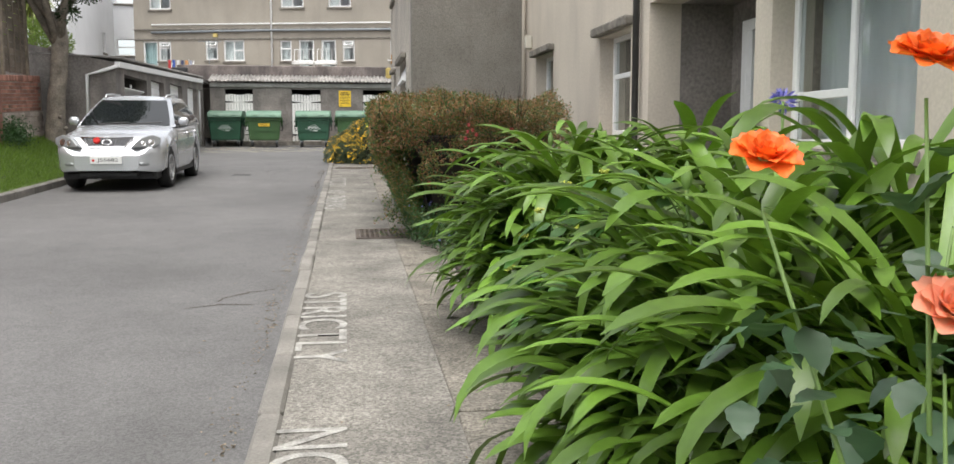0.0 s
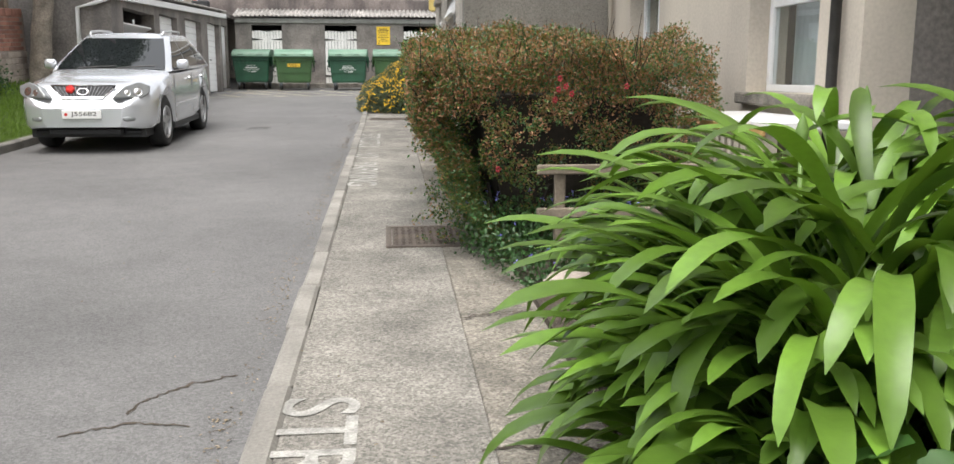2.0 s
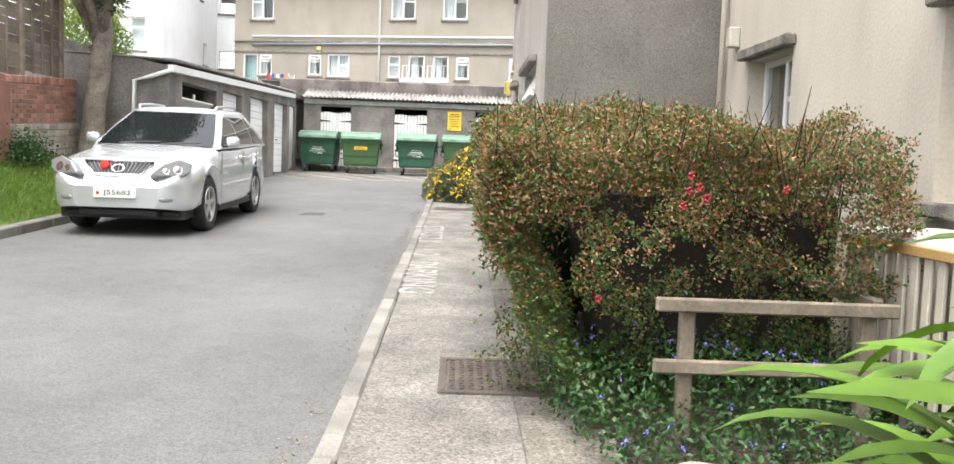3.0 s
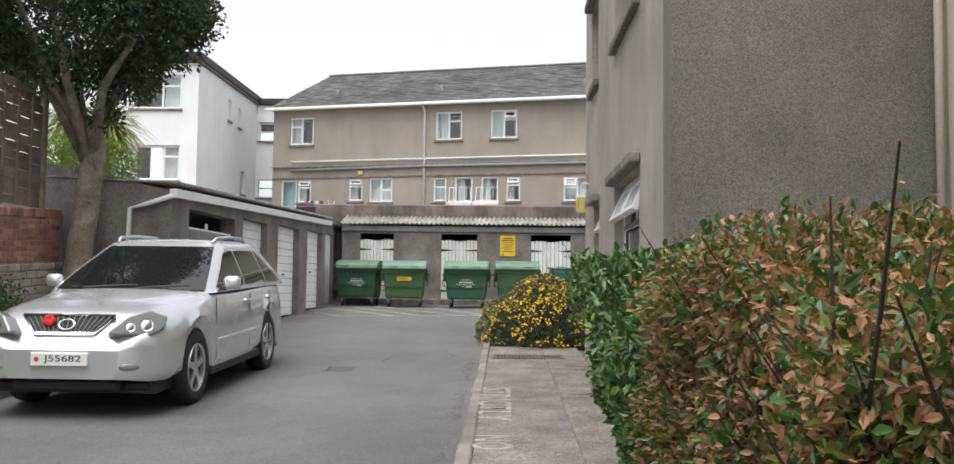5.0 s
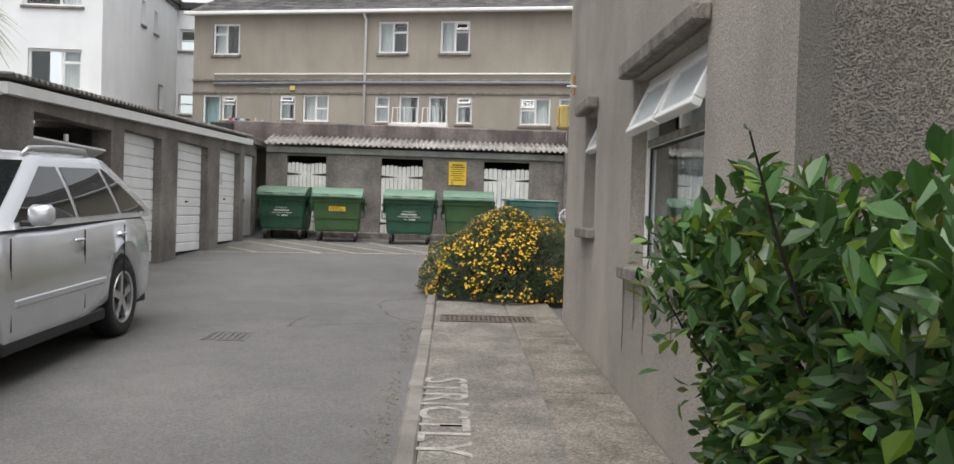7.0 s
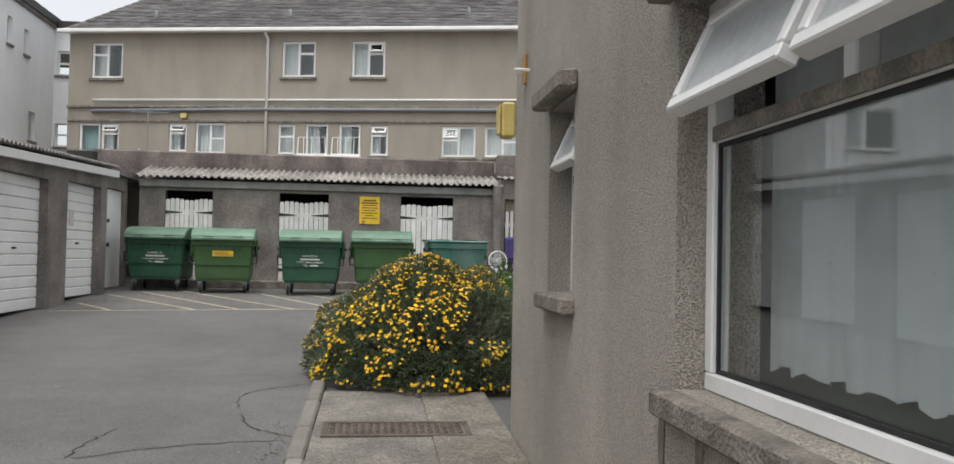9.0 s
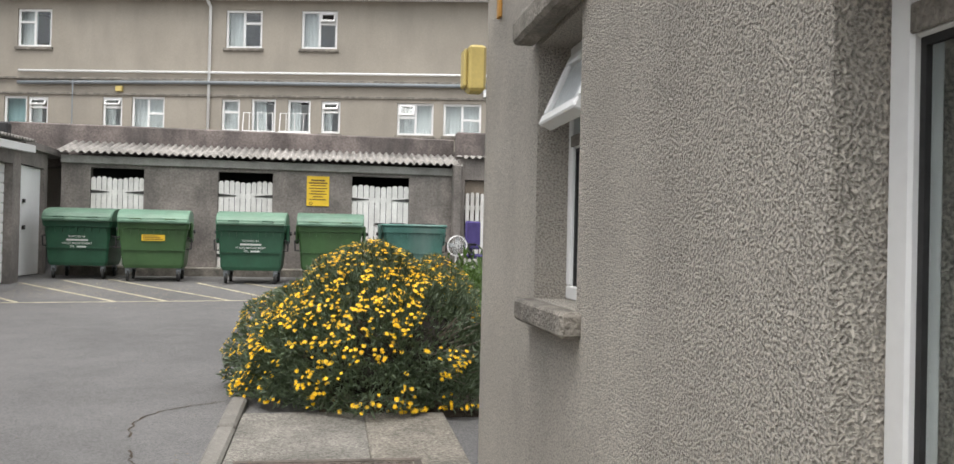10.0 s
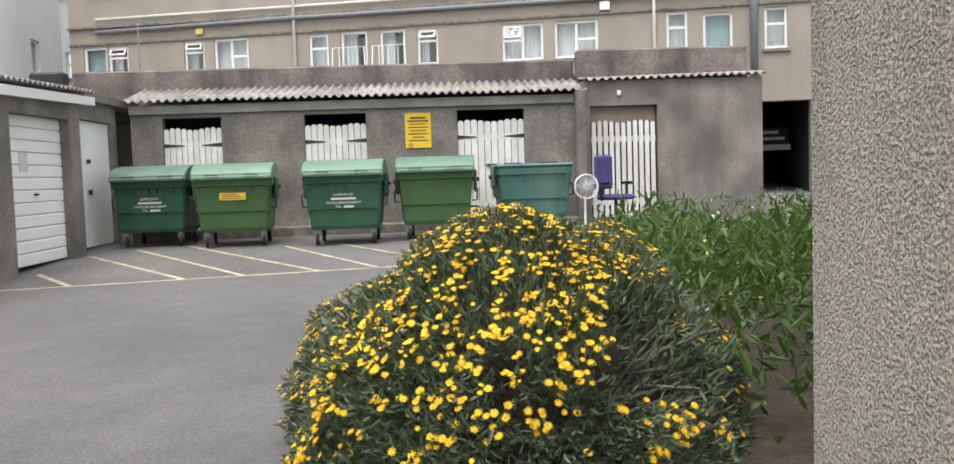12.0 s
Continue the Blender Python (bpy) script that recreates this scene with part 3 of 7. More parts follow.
def plank_gate(u0, u1, z0, z1, leaves, label, gap, y=34.79, count=None):
    g = thing("plank_gate", pose((u0 + u1) / 2, y, z0), label, "gate", "store gates")
    w = (u1 - u0)
    n = count or 10
    for i in range(n):
        x = -w / 2 + w * (i + 0.5) / n
        hw = w / n / 2 - gap
        tz = z1 - z0 + 0.02 * math.sin(i * 7.3)
        bm = bmesh.new()
        prism(bm, [(x - hw, 0.02), (x + hw, 0.02), (x + hw, tz - 0.03), (x + hw * 0.4, tz), (x - hw * 0.4, tz), (x - hw, tz - 0.03)], 0, 0.022, "y")
        part("board", bm, M_WHITEPAINT, g)
    for z in (0.35, tz - 0.3):
        part("rail", B(-w / 2, w / 2, 0.024, 0.05, z - 0.05, z + 0.05), M_WHITEPAINT, g)
    if leaves:
        for sx in (-1, 1):
            bm = bmesh.new()
            prism(bm, [(sx * w / 2, tz - 0.33), (sx * (w / 2 - 0.36), tz - 0.305), (sx * (w / 2 - 0.36), tz - 0.295), (sx * w / 2, tz - 0.26)], -0.012, -0.002, "y")
            part("strap_hinge", bm, M_IRON, g)
            bm = bmesh.new()
            prism(bm, [(sx * w / 2, 0.28), (sx * (w / 2 - 0.36), 0.305), (sx * (w / 2 - 0.36), 0.315), (sx * w / 2, 0.35)], -0.012, -0.002, "y")
            part("strap_hinge", bm, M_IRON, g)
        part("bolt", B(-0.1, 0.1, -0.03, -0.002, 1.02, 1.06, bevel=0.004), M_IRON, g)
    return g


for a, b in sd:
    plank_gate(a, b, 1.3, 3.14, True, "white painted plank double gate with black strap hinges", 0.006)
plank_gate(3.08, 4.26, 1.25, 3.05, False, "peeling white slatted gate with a padlocked chain", 0.016, 34.76, 11)
part("gate_top", B(3.08, 4.26, 34.8, 34.84, 3.03, 3.32), M_FENCE, sheds, "brown board over the gate")
part("bulkhead_lamp", B(3.55, 3.62, 34.64, 34.7, 3.5, 3.6, bevel=0.02), M_UPVC, sheds)
part("step", B(-5.0, 2.9, 34.35, 34.74, 0.9, gz(-1, 34.5) + 0.13, bevel=0.02), M_CONC_TRIM, sheds, "low concrete step along the shed")


# ---- long two-storey house behind ----
bang = math.degrees(math.atan(-0.22))
HOUSE = Matrix.Translation((-9.85, 44.49, 0)) @ pose(0, 0, 0, 0, 0, bang)
house = thing("terrace_house", HOUSE, "long grey-beige rendered house with slate roof", "house")
K = 1 / math.cos(math.radians(bang))


def bx(u):
    return (u + 9.85) * K


ups = [(-9.1, -8.08, 7.52, 8.66), (-2.92, -1.86, 7.55, 8.68), (-0.72, 0.32, 7.55, 8.68), (5.0, 6.0, 7.55, 8.68)]
los = [(-9.45, -8.76, 4.6, 6.05, "d"), (-8.72, -8.13, 5.12, 6.04, "o"), (-6.5, -5.92, 5.16, 6.06, "o"), (-5.64, -4.67, 5.1, 6.08, "w"), (-2.99, -2.46, 5.1, 6.04, "n"), (-2.12, -1.41, 4.6, 6.06, "g"), (-1.07, -0.4, 4.6, 6.05, "g"), (-0.09, 0.46, 5.08, 6.03, "o"), (2.1, 3.14, 5.06, 6.0, "w"), (3.42, 4.5, 5.06, 6.0, "w"), (6.15, 6.66, 5.1, 6.06, "n"), (7.02, 7.72, 4.6, 5.98, "d"), (8.45, 8.98, 5.03, 6.03, "n")]
hs = [(bx(a), bx(b), c, d) for a, b, c, d in ups] + [(bx(a), bx(b), c, d) for a, b, c, d, _ in los] + [(bx(8.3), bx(9.5), 0.5, 3.75)]
HLEN = bx(20)
part("wall", panel(bmesh.new(), 0, HLEN, 0.5, 9.0, 0.3, hs), M_BACK, house, "grey-beige rendered facade")
part("end_wall", B(0, 0.3, 0.3, 7.5, 0.5, 9.0), M_BACK, house)
part("end_wall", B(HLEN - 0.3, HLEN, 0.3, 7.5, 0.5, 9.0), M_BACK, house)
part("back_wall", B(0, HLEN, 7.5, 7.8, 0.5, 9.0), M_BACK, house)
part("partition", B(0.3, HLEN - 0.3, 2.6, 2.7, 4.4, 9.0), M_CURTAIN, house)
# floor in near-black, its colour standing for indoor shade
part("floor", B(0.3, HLEN - 0.3, 0.3, 2.6, 6.3, 6.5), M_INNER_SHADE, house)
for a, b, c, d in ups:
    window(house, Matrix.Translation((bx(a), 0, c)), bx(b) - bx(a), d - c, [(0, 0.5, 0, 1, 0), (0.5, 1, 0.66, 1, 0 if a < -1 else 20), (0.5, 1, 0, 0.66, 0)] if a > -5 else [(0, 0.5, 0.66, 1, 0), (0, 0.5, 0, 0.66, 0), (0.5, 1, 0, 1, 0)], "", (M_CURTAIN, 0.0, 0.45, 0.0), depth=0.05, bar=0.07)
for a, b, c, d, k in los:
    li = {"d": [(0, 1, 0, 1, 0)], "o": [(0, 1, 0.66, 1, 35), (0, 1, 0, 0.66, 0)], "w": [(0, 0.5, 0, 1, 0), (0.5, 1, 0.5, 1, 0), (0.5, 1, 0, 0.5, 0)], "n": [(0, 1, 0.6, 1, 0), (0, 1, 0, 0.6, 0)], "g": [(0, 1, 0, 1, 0)]}[k]
    if a == 2.1:
        li = [(0, 0.5, 0.55, 1, 25), (0, 0.5, 0, 0.55, 0), (0.5, 1, 0, 1, 0)]
    window(house, Matrix.Translation((bx(a), 0, c)), bx(b) - bx(a), d - c, li, "", (M_TEAL if k == "d" else M_CURTAIN, 0.0, 1.0 if k in "dnw" else 0.5, 0.0), depth=0.05, bar=0.065, sill=k in "onw")
part("band", B(bx(-9.85), HLEN, -0.05, 0.0, 6.1, 6.17, bevel=0.01), M_CONC_TRIM, house, "projecting concrete band")
part("band", B(bx(-9.85), HLEN, -0.1, 0.0, 6.55, 6.62, bevel=0.01), M_CONC_TRIM, house)
part("pipe", tube(bmesh.new(), [(bx(-9.0), -0.07, 6.8), (HLEN, -0.07, 6.84)], 0.035), M_UPVC, house, "white waste pipe along the facade", True)
part("pipe", tube(bmesh.new(), [(bx(-9.0), -0.1, 6.44), (bx(-4.0), -0.1, 6.5), (HLEN, -0.1, 6.5)], 0.055), M_GREY, house, "grey service pipe", True)
part("drainpipe", tube(bmesh.new(), [(bx(-3.42), -0.25, 8.95), (bx(-3.36), -0.07, 8.75), (bx(-3.36), -0.07, 4.1)], 0.045), M_UPVC, house, "white downpipe", True)
part("drainpipe", tube(bmesh.new(), [(bx(5.86), -0.07, 8.9), (bx(5.86), -0.07, 4.1)], 0.04), M_UPVC, house, "", True)
part("drainpipe", tube(bmesh.new(), [(bx(8.2), -0.1, 8.9), (bx(8.2), -0.1, 4.1)], 0.09), M_GREY, house, "", True)
part("meter_box", B(bx(-6.1), bx(-5.9), -0.1, 0, 6.22, 6.38, bevel=0.01), M_YELLOW, house)
part("vent_box", B(bx(4.55), bx(4.8), -0.1, 0, 6.2, 6.42, bevel=0.01), M_UPVC, house)
part("gutter", B(-0.25, HLEN, -0.38, -0.26, 8.93, 9.05, bevel=0.02), M_UPVC, house, "white gutter")
part("soffit", B(-0.2, HLEN, -0.26, 0.0, 8.97, 9.02), M_UPVC, house)
bm = bmesh.new()
prism(bm, [(-0.28, 9.02), (3.9, 11.33), (8.1, 9.02)], 0.0, HLEN, "x")
for q in bm.verts:
    if q.co.x < 0.1 and q.co.z > 10:
        q.co.x = 0.75
    elif q.co.x < 0.1:
        q.co.x = -0.2
part("roof", bm, M_SLATE, house, "dark weathered slate roof")
sr = np.random.RandomState(6)
sv, sf = [], []
run = math.hypot(4.18, 2.31)
cy_, cz_ = 4.18 / run, 2.31 / run
for i in range(int(run / 0.2)):
    s0 = i * 0.2
    x = -0.15 + 0.95 * s0 / run + (0.15 if i % 2 else 0)
    while x < HLEN - 0.3:
        w_ = 0.29
        j = sr.uniform(0, 0.012)
        lo_, hi_ = s0 + sr.uniform(-0.01, 0.01), min(run, s0 + 0.22)
        k_ = len(sv)
        for s_, h_ in ((lo_, 0.022 + j), (hi_, 0.008), (lo_, 0.004)):
            for x_ in (x, x + w_):
                sv.append((x_, -0.28 + s_ * cy_ - h_ * cz_, 9.02 + s_ * cz_ + h_ * cy_))
        sf += [(k_, k_ + 1, k_ + 3, k_ + 2), (k_ + 4, k_ + 5, k_ + 1, k_)]
        x += 0.3
slm = bpy.data.meshes.new("slates")
slm.from_pydata(sv, [], sf)
slm.materials.append(M_SLATE)
slo = new("slates", slm)
slo.parent = house
slo["kind"] = "stuff"
part("ridge", B(0.75, HLEN, 3.8, 4.0, 11.3, 11.4, bevel=0.03), M_CONC_TRIM, house)
for q in (2.4, 7.0, 12.9):
    part("roof_vent", tube(bmesh.new(), [(q, 1.0, 9.6), (q, 1.0, 10.0)], 0.05), M_GREY, house, "", True)
# passage sides painted near-black for the shade inside
part("passage_wall", B(bx(9.5), bx(9.5) + 0.2, 0.3, 7.0, 0.5, 3.8), M_INNER_SHADE, house)
part("passage_back", B(bx(7.9), bx(9.8), 5.0, 5.2, 0.5, 3.8), M_INNER_SHADE, house)
part("shop_sign", B(bx(8.4), bx(9.4), 2.5, 2.6, 2.75, 3.2, bevel=0.01), M_IRON, house, "dark shop sign seen through the passage")
bm = bmesh.new()
for q in (0.0, 0.17):
    box(bm, bx(8.47), bx(9.3) - q, 2.48, 2.497, 2.86 + q, 2.94 + q)
part("sign_lettering", bm, M_UPVC, house)
part("shop_front", B(bx(8.35), bx(9.45), 2.48, 2.58, 2.58, 2.74, bevel=0.01), M_UPVC, house)

# ---- white building at the side ----
wh = thing("white_building", pose(0, 0, 0), "tall white-rendered building with dark parapet edge", "building")
fa = [(-14.4, -12.45, 8.35, 9.65), (-14.2, -12.45, 5.62, 6.95)]
part("wall", panel(bmesh.new(), -24, -12.1, 0.5, 10.1, 0.3, fa), M_WHITEWALL, wh).matrix_basis = Matrix.Translation((0, 40.9, 0))
side = [(3.6, 4.0, 8.6, 9.5), (5.0, 5.4, 8.55, 9.4), (5.6, 6.2, 5.7, 6.7)]
part("wall", panel(bmesh.new(), 0, 7.85, 0.5, 10.1, 0.3, side), M_WHITEWALL, wh).matrix_basis = Matrix.Translation((-11.8, 40.9, 0)) @ pose(0, 0, 0, 0, 0, 90)
part("wall", panel(bmesh.new(), -12.1, -8.5, 0.5, 10.1, 0.3, [(-11.7, -10.75, 8.4, 9.3), (-11.7, -10.75, 5.75, 6.6)]), M_WHITEWALL, wh).matrix_basis = Matrix.Translation((0, 48.75, 0))
part("roof", B(-24, -11.7, 40.8, 56, 10.1, 10.2), M_SHED, wh)
part("parapet_edge", B(-24.0, -11.65, 40.7, 49.0, 10.2, 10.5, bevel=0.02), M_IRON, wh, "dark roof edge")
part("parapet_edge", B(-12.0, -8.4, 48.6, 49.0, 10.11, 10.4, bevel=0.02), M_IRON, wh)
# added inner wall, near-black in place of the unlit rooms
part("inner_wall", B(-24, -14.5, 43.0, 43.2, 0.5, 10.0), M_INNER_SHADE, wh)
for a, b, c, d in fa:
    window(wh, Matrix.Translation((a, 40.9, c)), b - a, d - c, [(0, 0.62, 0, 1, 0), (0.62, 1, 0.68, 1, 0), (0.62, 1, 0, 0.68, 0)], "", (M_CURTAIN, 0.62, 1.0, 0.0), bar=0.08)
for a, b, c, d in side:
    window(wh, Matrix.Translation((-11.8, 40.9 + a, c)) @ pose(0, 0, 0, 0, 0, 90), b - a, d - c, [(0, 1, 0, 1, 0)], "", None)
for c in (8.4, 5.75):
    window(wh, Matrix.Translation((-11.7, 48.75, c)), 0.95, 0.88, [(0, 1, 0.5, 1, 0), (0, 1, 0, 0.5, 0)], "", None, bar=0.07)


# ---- brick wall, bank and fence by the drive ----
def wall_top(v):
    return 2.66 + 0.06 * (v - 17.7)


brickwall = thing("brick_wall", pose(0, 0, 0), "old red brick wall on a pale stone base", "wall")
bm = bmesh.new()
prism(bm, [(8.0, 0.3), (21.1, 0.3), (21.1, wall_top(21.1) - 0.08), (8.0, wall_top(8) - 0.08)], -6.95, -6.71, "x")
part("core", bm, M_MORTAR, brickwall)
bank = bmesh.new()
n = 40
rows = []
for i in range(n + 1):
    v = 6.0 + 15.0 * i / n
    rows.append([bank.verts.new((u, v, gz(u, v) + h + 0.02 * math.sin(v * 3 + u * 5))) for u, h in ((-5.43, 0.08), (-5.7, 0.2), (-6.1, 0.45), (-6.5, 0.66), (-6.72, 0.74))])
for a, b in zip(rows, rows[1:]):
    for k in range(4):
        bank.faces.new((a[k], a[k + 1], b[k + 1], b[k]))
tagged(part("grass_bank", bank, M_TURF, None, "", True), "sloping bank of rough grass at the wall's foot", "bank", kind="structure")


# ---- the car ----
M_SILVER = mat("silver_car_paint", (0.64, 0.66, 0.69), 0.26, 0.03, 4, 300, 0.0, metal=0.6)
M_SILVER.node_tree.nodes["Principled BSDF"].inputs["Coat Weight"].default_value = 0.6
M_CHROME = mat("chrome", (0.75, 0.75, 0.76), 0.15, 0.03, bump=0, metal=1.0)
M_GRILLE = mat("dark_chrome", (0.2, 0.2, 0.21), 0.35, 0.05, bump=0, metal=1.0)
M_TINT = mat("dark_car_glass", (0.012, 0.014, 0.015), 0.01, 0.0, bump=0, spec=1.0)
M_ALLOY = mat("alloy", (0.55, 0.55, 0.56), 0.3, 0.06, 6, 80, 0.05, 0.002, metal=0.8)
M_LENS = mat("clear_lens", (0.24, 0.25, 0.25), 0.15, 0.06, 12, 60, 0.0, metal=0.3)
M_PLATE = mat("plate_white", (0.75, 0.75, 0.73), 0.4, 0.03, bump=0)
M_RED = mat("red_cloth", (0.55, 0.02, 0.015), 0.7, 0.15, 12, 90, 0.1, 0.002)


def interp(x, pts):
    return float(np.interp(x, [p[0] for p in pts], [p[1] for p in pts]))


def words(text, w, h, material, parent, m, name="lettering"):
    """A line of text as a flat mesh, w by h, its lower left corner at m's origin, in m's xy plane."""
    cu = bpy.data.curves.new(name, "FONT")
    cu.body, cu.extrude, cu.offset = text, 0.0, 0.01
    tmp = new(name, cu)
    bpy.context.view_layer.update()
    me = bpy.data.meshes.new_from_object(tmp.evaluated_get(bpy.context.evaluated_depsgraph_get()))
    bpy.data.objects.remove(tmp)
    co = np.empty(len(me.vertices) * 3)
    me.vertices.foreach_get("co", co)
    co = co.reshape(-1, 3)
    lo, hi = co.min(0), co.max(0)
    co[:, 0] = (co[:, 0] - lo[0]) / (hi[0] - lo[0]) * w
    co[:, 1] = (co[:, 1] - lo[1]) / (hi[1] - lo[1]) * h
    me.vertices.foreach_set("co", co.ravel())
    me.materials.clear()
    me.materials.append(material)
    ob = new(name, me)
    ob.parent = parent
    ob.matrix_basis = m
    return ob


def loft(bm, rings, closed=False, cap=False):
    vs = [[bm.verts.new(p) for p in r] for r in rings]
    k = len(vs[0])
    for a, b in zip(vs, vs[1:]):
        for i in range(k if closed else k - 1):
            bm.faces.new((a[i], a[(i + 1) % k], b[(i + 1) % k], b[i]))
    if cap:
        bm.faces.new(vs[0][::-1])
        bm.faces.new(vs[-1])
    bmesh.ops.recalc_face_normals(bm, faces=bm.faces[:])
    return bm


def lathe(bm, prof, n=28, m=None):
    """A profile (r, x) turned round the x axis."""
    rings = [[(x, r * math.cos(2 * math.pi * k / n), r * math.sin(2 * math.pi * k / n)) for k in range(n)] for r, x in prof]
    vs0 = set(bm.verts)
    loft(bm, rings, True)
    if m is not None:
        bmesh.ops.transform(bm, matrix=m, verts=[v for v in bm.verts if v not in vs0])
    return bm


def make_car(m):
    car = thing("car", m, "silver five-door SUV parked at the grass kerb", "car")
    FA, RA, WR = -1.29, 1.38, 0.37
    AR = 0.42
    ys = sorted({-2.3, -2.27, -2.22, -2.15, -2.08, -2.0, -1.9, *np.round(np.linspace(FA - AR, FA + AR, 19), 3), -0.8, -0.5, 0.0, 0.5, *np.round(np.linspace(RA - AR, RA + AR, 19), 3), 1.9, 2.05, 2.2, 2.32, 2.4, 2.44})
    wid = [(-2.3, 0.52), (-2.27, 0.64), (-2.2, 0.75), (-2.08, 0.84), (-1.85, 0.895), (-1.4, 0.92), (1.5, 0.92), (2.0, 0.89), (2.3, 0.82), (2.44, 0.68)]
    top = [(-2.3, 0.64), (-2.25, 0.72), (-2.2, 0.82), (-2.12, 0.93), (-2.0, 0.99), (-1.7, 1.06), (-0.95, 1.15), (0.0, 1.13), (1.8, 1.17), (2.15, 1.16), (2.32, 1.08), (2.44, 0.92)]
    low = [(-2.3, 0.38), (-2.15, 0.35), (-1.8, 0.33), (-1.7, 0.27), (2.0, 0.28), (2.3, 0.34), (2.44, 0.42)]
    rings = []
    for y in ys:
        w, zt, zb = interp(y, wid), interp(y, top), interp(y, low)
        for ax in (FA, RA):
            if abs(y - ax) < AR:
                zb = max(zb, 0.35 + math.sqrt(AR * AR - (y - ax) ** 2))
        drop = 0.09 if y < -0.9 else 0.05
        raw = [(w - 0.05, zb), (w - 0.005, zb + 0.05), (w, zb + 0.12), (w + 0.012, 0.66), (w + 0.002, 0.82), (w - 0.035, zt - drop - 0.05), (w - 0.08, zt - drop), (w * 0.72, zt - 0.025), (w * 0.4, zt - 0.004), (0, zt)]
        z = 0
        half = []
        for i, (a, b) in enumerate(raw):
            z = max(b, z + 0.004) if i < 6 else min(max(b, z), zt) if b < zt else b
            half.append((a, min(z, zt)))
        rings.append([(a, y, b) for a, b in half] + [(-a, y, b) for a, b in half[-2::-1]])
    bm = loft(bmesh.new(), rings)
    bm.faces.new([bm.verts.new(p) for p in rings[0]])
    bm.faces.new([bm.verts.new(p) for p in rings[-1]])
    body = part("body", bm, M_SILVER, car, "", True)
    part("underbody", B(-0.78, 0.78, -2.05, 2.3, 0.22, 0.6), M_TRIMBLACK, car)
    part("wheel_well", B(-0.86, -0.5, -1.8, 1.8, 0.4, 0.85), M_TRIMBLACK, car)
    part("wheel_well", B(0.5, 0.86, -1.8, 1.8, 0.4, 0.85), M_TRIMBLACK, car)
    # cabin
    yf = lambda f: -1.0 + 0.98 * f ** 1.08
    yr = lambda f: 2.38 - 0.76 * f ** 1.1
    wx = lambda f: 0.865 - 0.225 * f ** 1.25
    zz = lambda f: 1.1 + 0.53 * f

    def ring(f, off=0.0):
        w = wx(f) + off
        r = [(x * w, yf(f) + 0.17 * x * x - off, zz(f)) for x in np.linspace(-1, 1, 9)]
        r += [(w, y, zz(f)) for y in np.linspace(yf(f) + 0.17, yr(f) - 0.12, 9)[1:-1]]
        r += [(x * w, yr(f) - 0.12 * x * x + off, zz(f)) for x in np.linspace(1, -1, 9)]
        r += [(-w, y, zz(f)) for y in np.linspace(yr(f) - 0.12, yf(f) + 0.17, 9)[1:-1]]
        return r
    rings = [ring(f) for f in (0, 0.2, 0.4, 0.6, 0.8, 0.92, 1.0)]
    last = rings[-1]
    for s, dz in ((0.9, 0.028), (0.6, 0.05), (0.2, 0.06)):
        cy = (yf(1) + yr(1)) / 2
        rings.append([(p[0] * s, cy + (p[1] - cy) * (0.5 + s / 2), 1.63 + dz) for p in last])
    bm = loft(bmesh.new(), rings, True)
    bm.faces.new([bm.verts.new(p) for p in rings[-1]])
    part("cabin", bm, M_SILVER, car, "silver roof and pillars", True)

    def glass(name, fs, line, label=""):
        bm = loft(bmesh.new(), [line(f) for f in fs])
        return part(name, bm, M_TINT, car, label, True)
    glass("windscreen", np.linspace(0.05, 0.93, 8), lambda f: [(x * (wx(f) - 0.055), yf(f) + 0.17 * (x * (wx(f) - 0.055) / wx(f)) ** 2 - 0.012, zz(f) + 0.008) for x in np.linspace(-1, 1, 11)], "dark windscreen reflecting trees and sky")
    glass("rear_window", np.linspace(0.15, 0.9, 5), lambda f: [(x * (wx(f) - 0.08), yr(f) - 0.12 * x * x + 0.006, zz(f)) for x in np.linspace(-1, 1, 9)])
    for s in (1, -1):
        for a, b in ((lambda f: yf(f) + 0.3, lambda f: 0.42), (lambda f: 0.49, lambda f: 1.25 + 0.12 * (1 - f)), (lambda f: 1.32 + 0.12 * (1 - f), lambda f: max(1.36 + 0.12 * (1 - f), yr(f) - 0.26 - 0.12 * f))):
            glass("side_window", np.linspace(0.1, 0.86, 6), lambda f, a=a, b=b, s=s: [(s * (wx(f) + 0.006), y, zz(f)) for y in np.linspace(a(f), b(f), 5)])
        part("roof_rail", tube(bmesh.new(), [(s * 0.56, 0.12, 1.64), (s * 0.575, 0.2, 1.7), (s * 0.58, 0.7, 1.72), (s * 0.575, 1.25, 1.71), (s * 0.55, 1.38, 1.65)], 0.02, 6), M_ALLOY, car, "silver roof rail", True)
        bm = box(bmesh.new(), -0.09, 0.09, -0.06, 0.06, -0.07, 0.08, 0.035)
        bmesh.ops.transform(bm, matrix=Matrix.Translation((s * 1.0, -0.5, 1.2)), verts=bm.verts[:])
        mir = part("mirror", bm, M_SILVER, car, "", True)
        part("mirror_arm", B(min(s * 0.84, s * 0.95), max(s * 0.84, s * 0.95), -0.52, -0.46, 1.12, 1.16, bevel=0.01), M_TRIMBLACK, car)
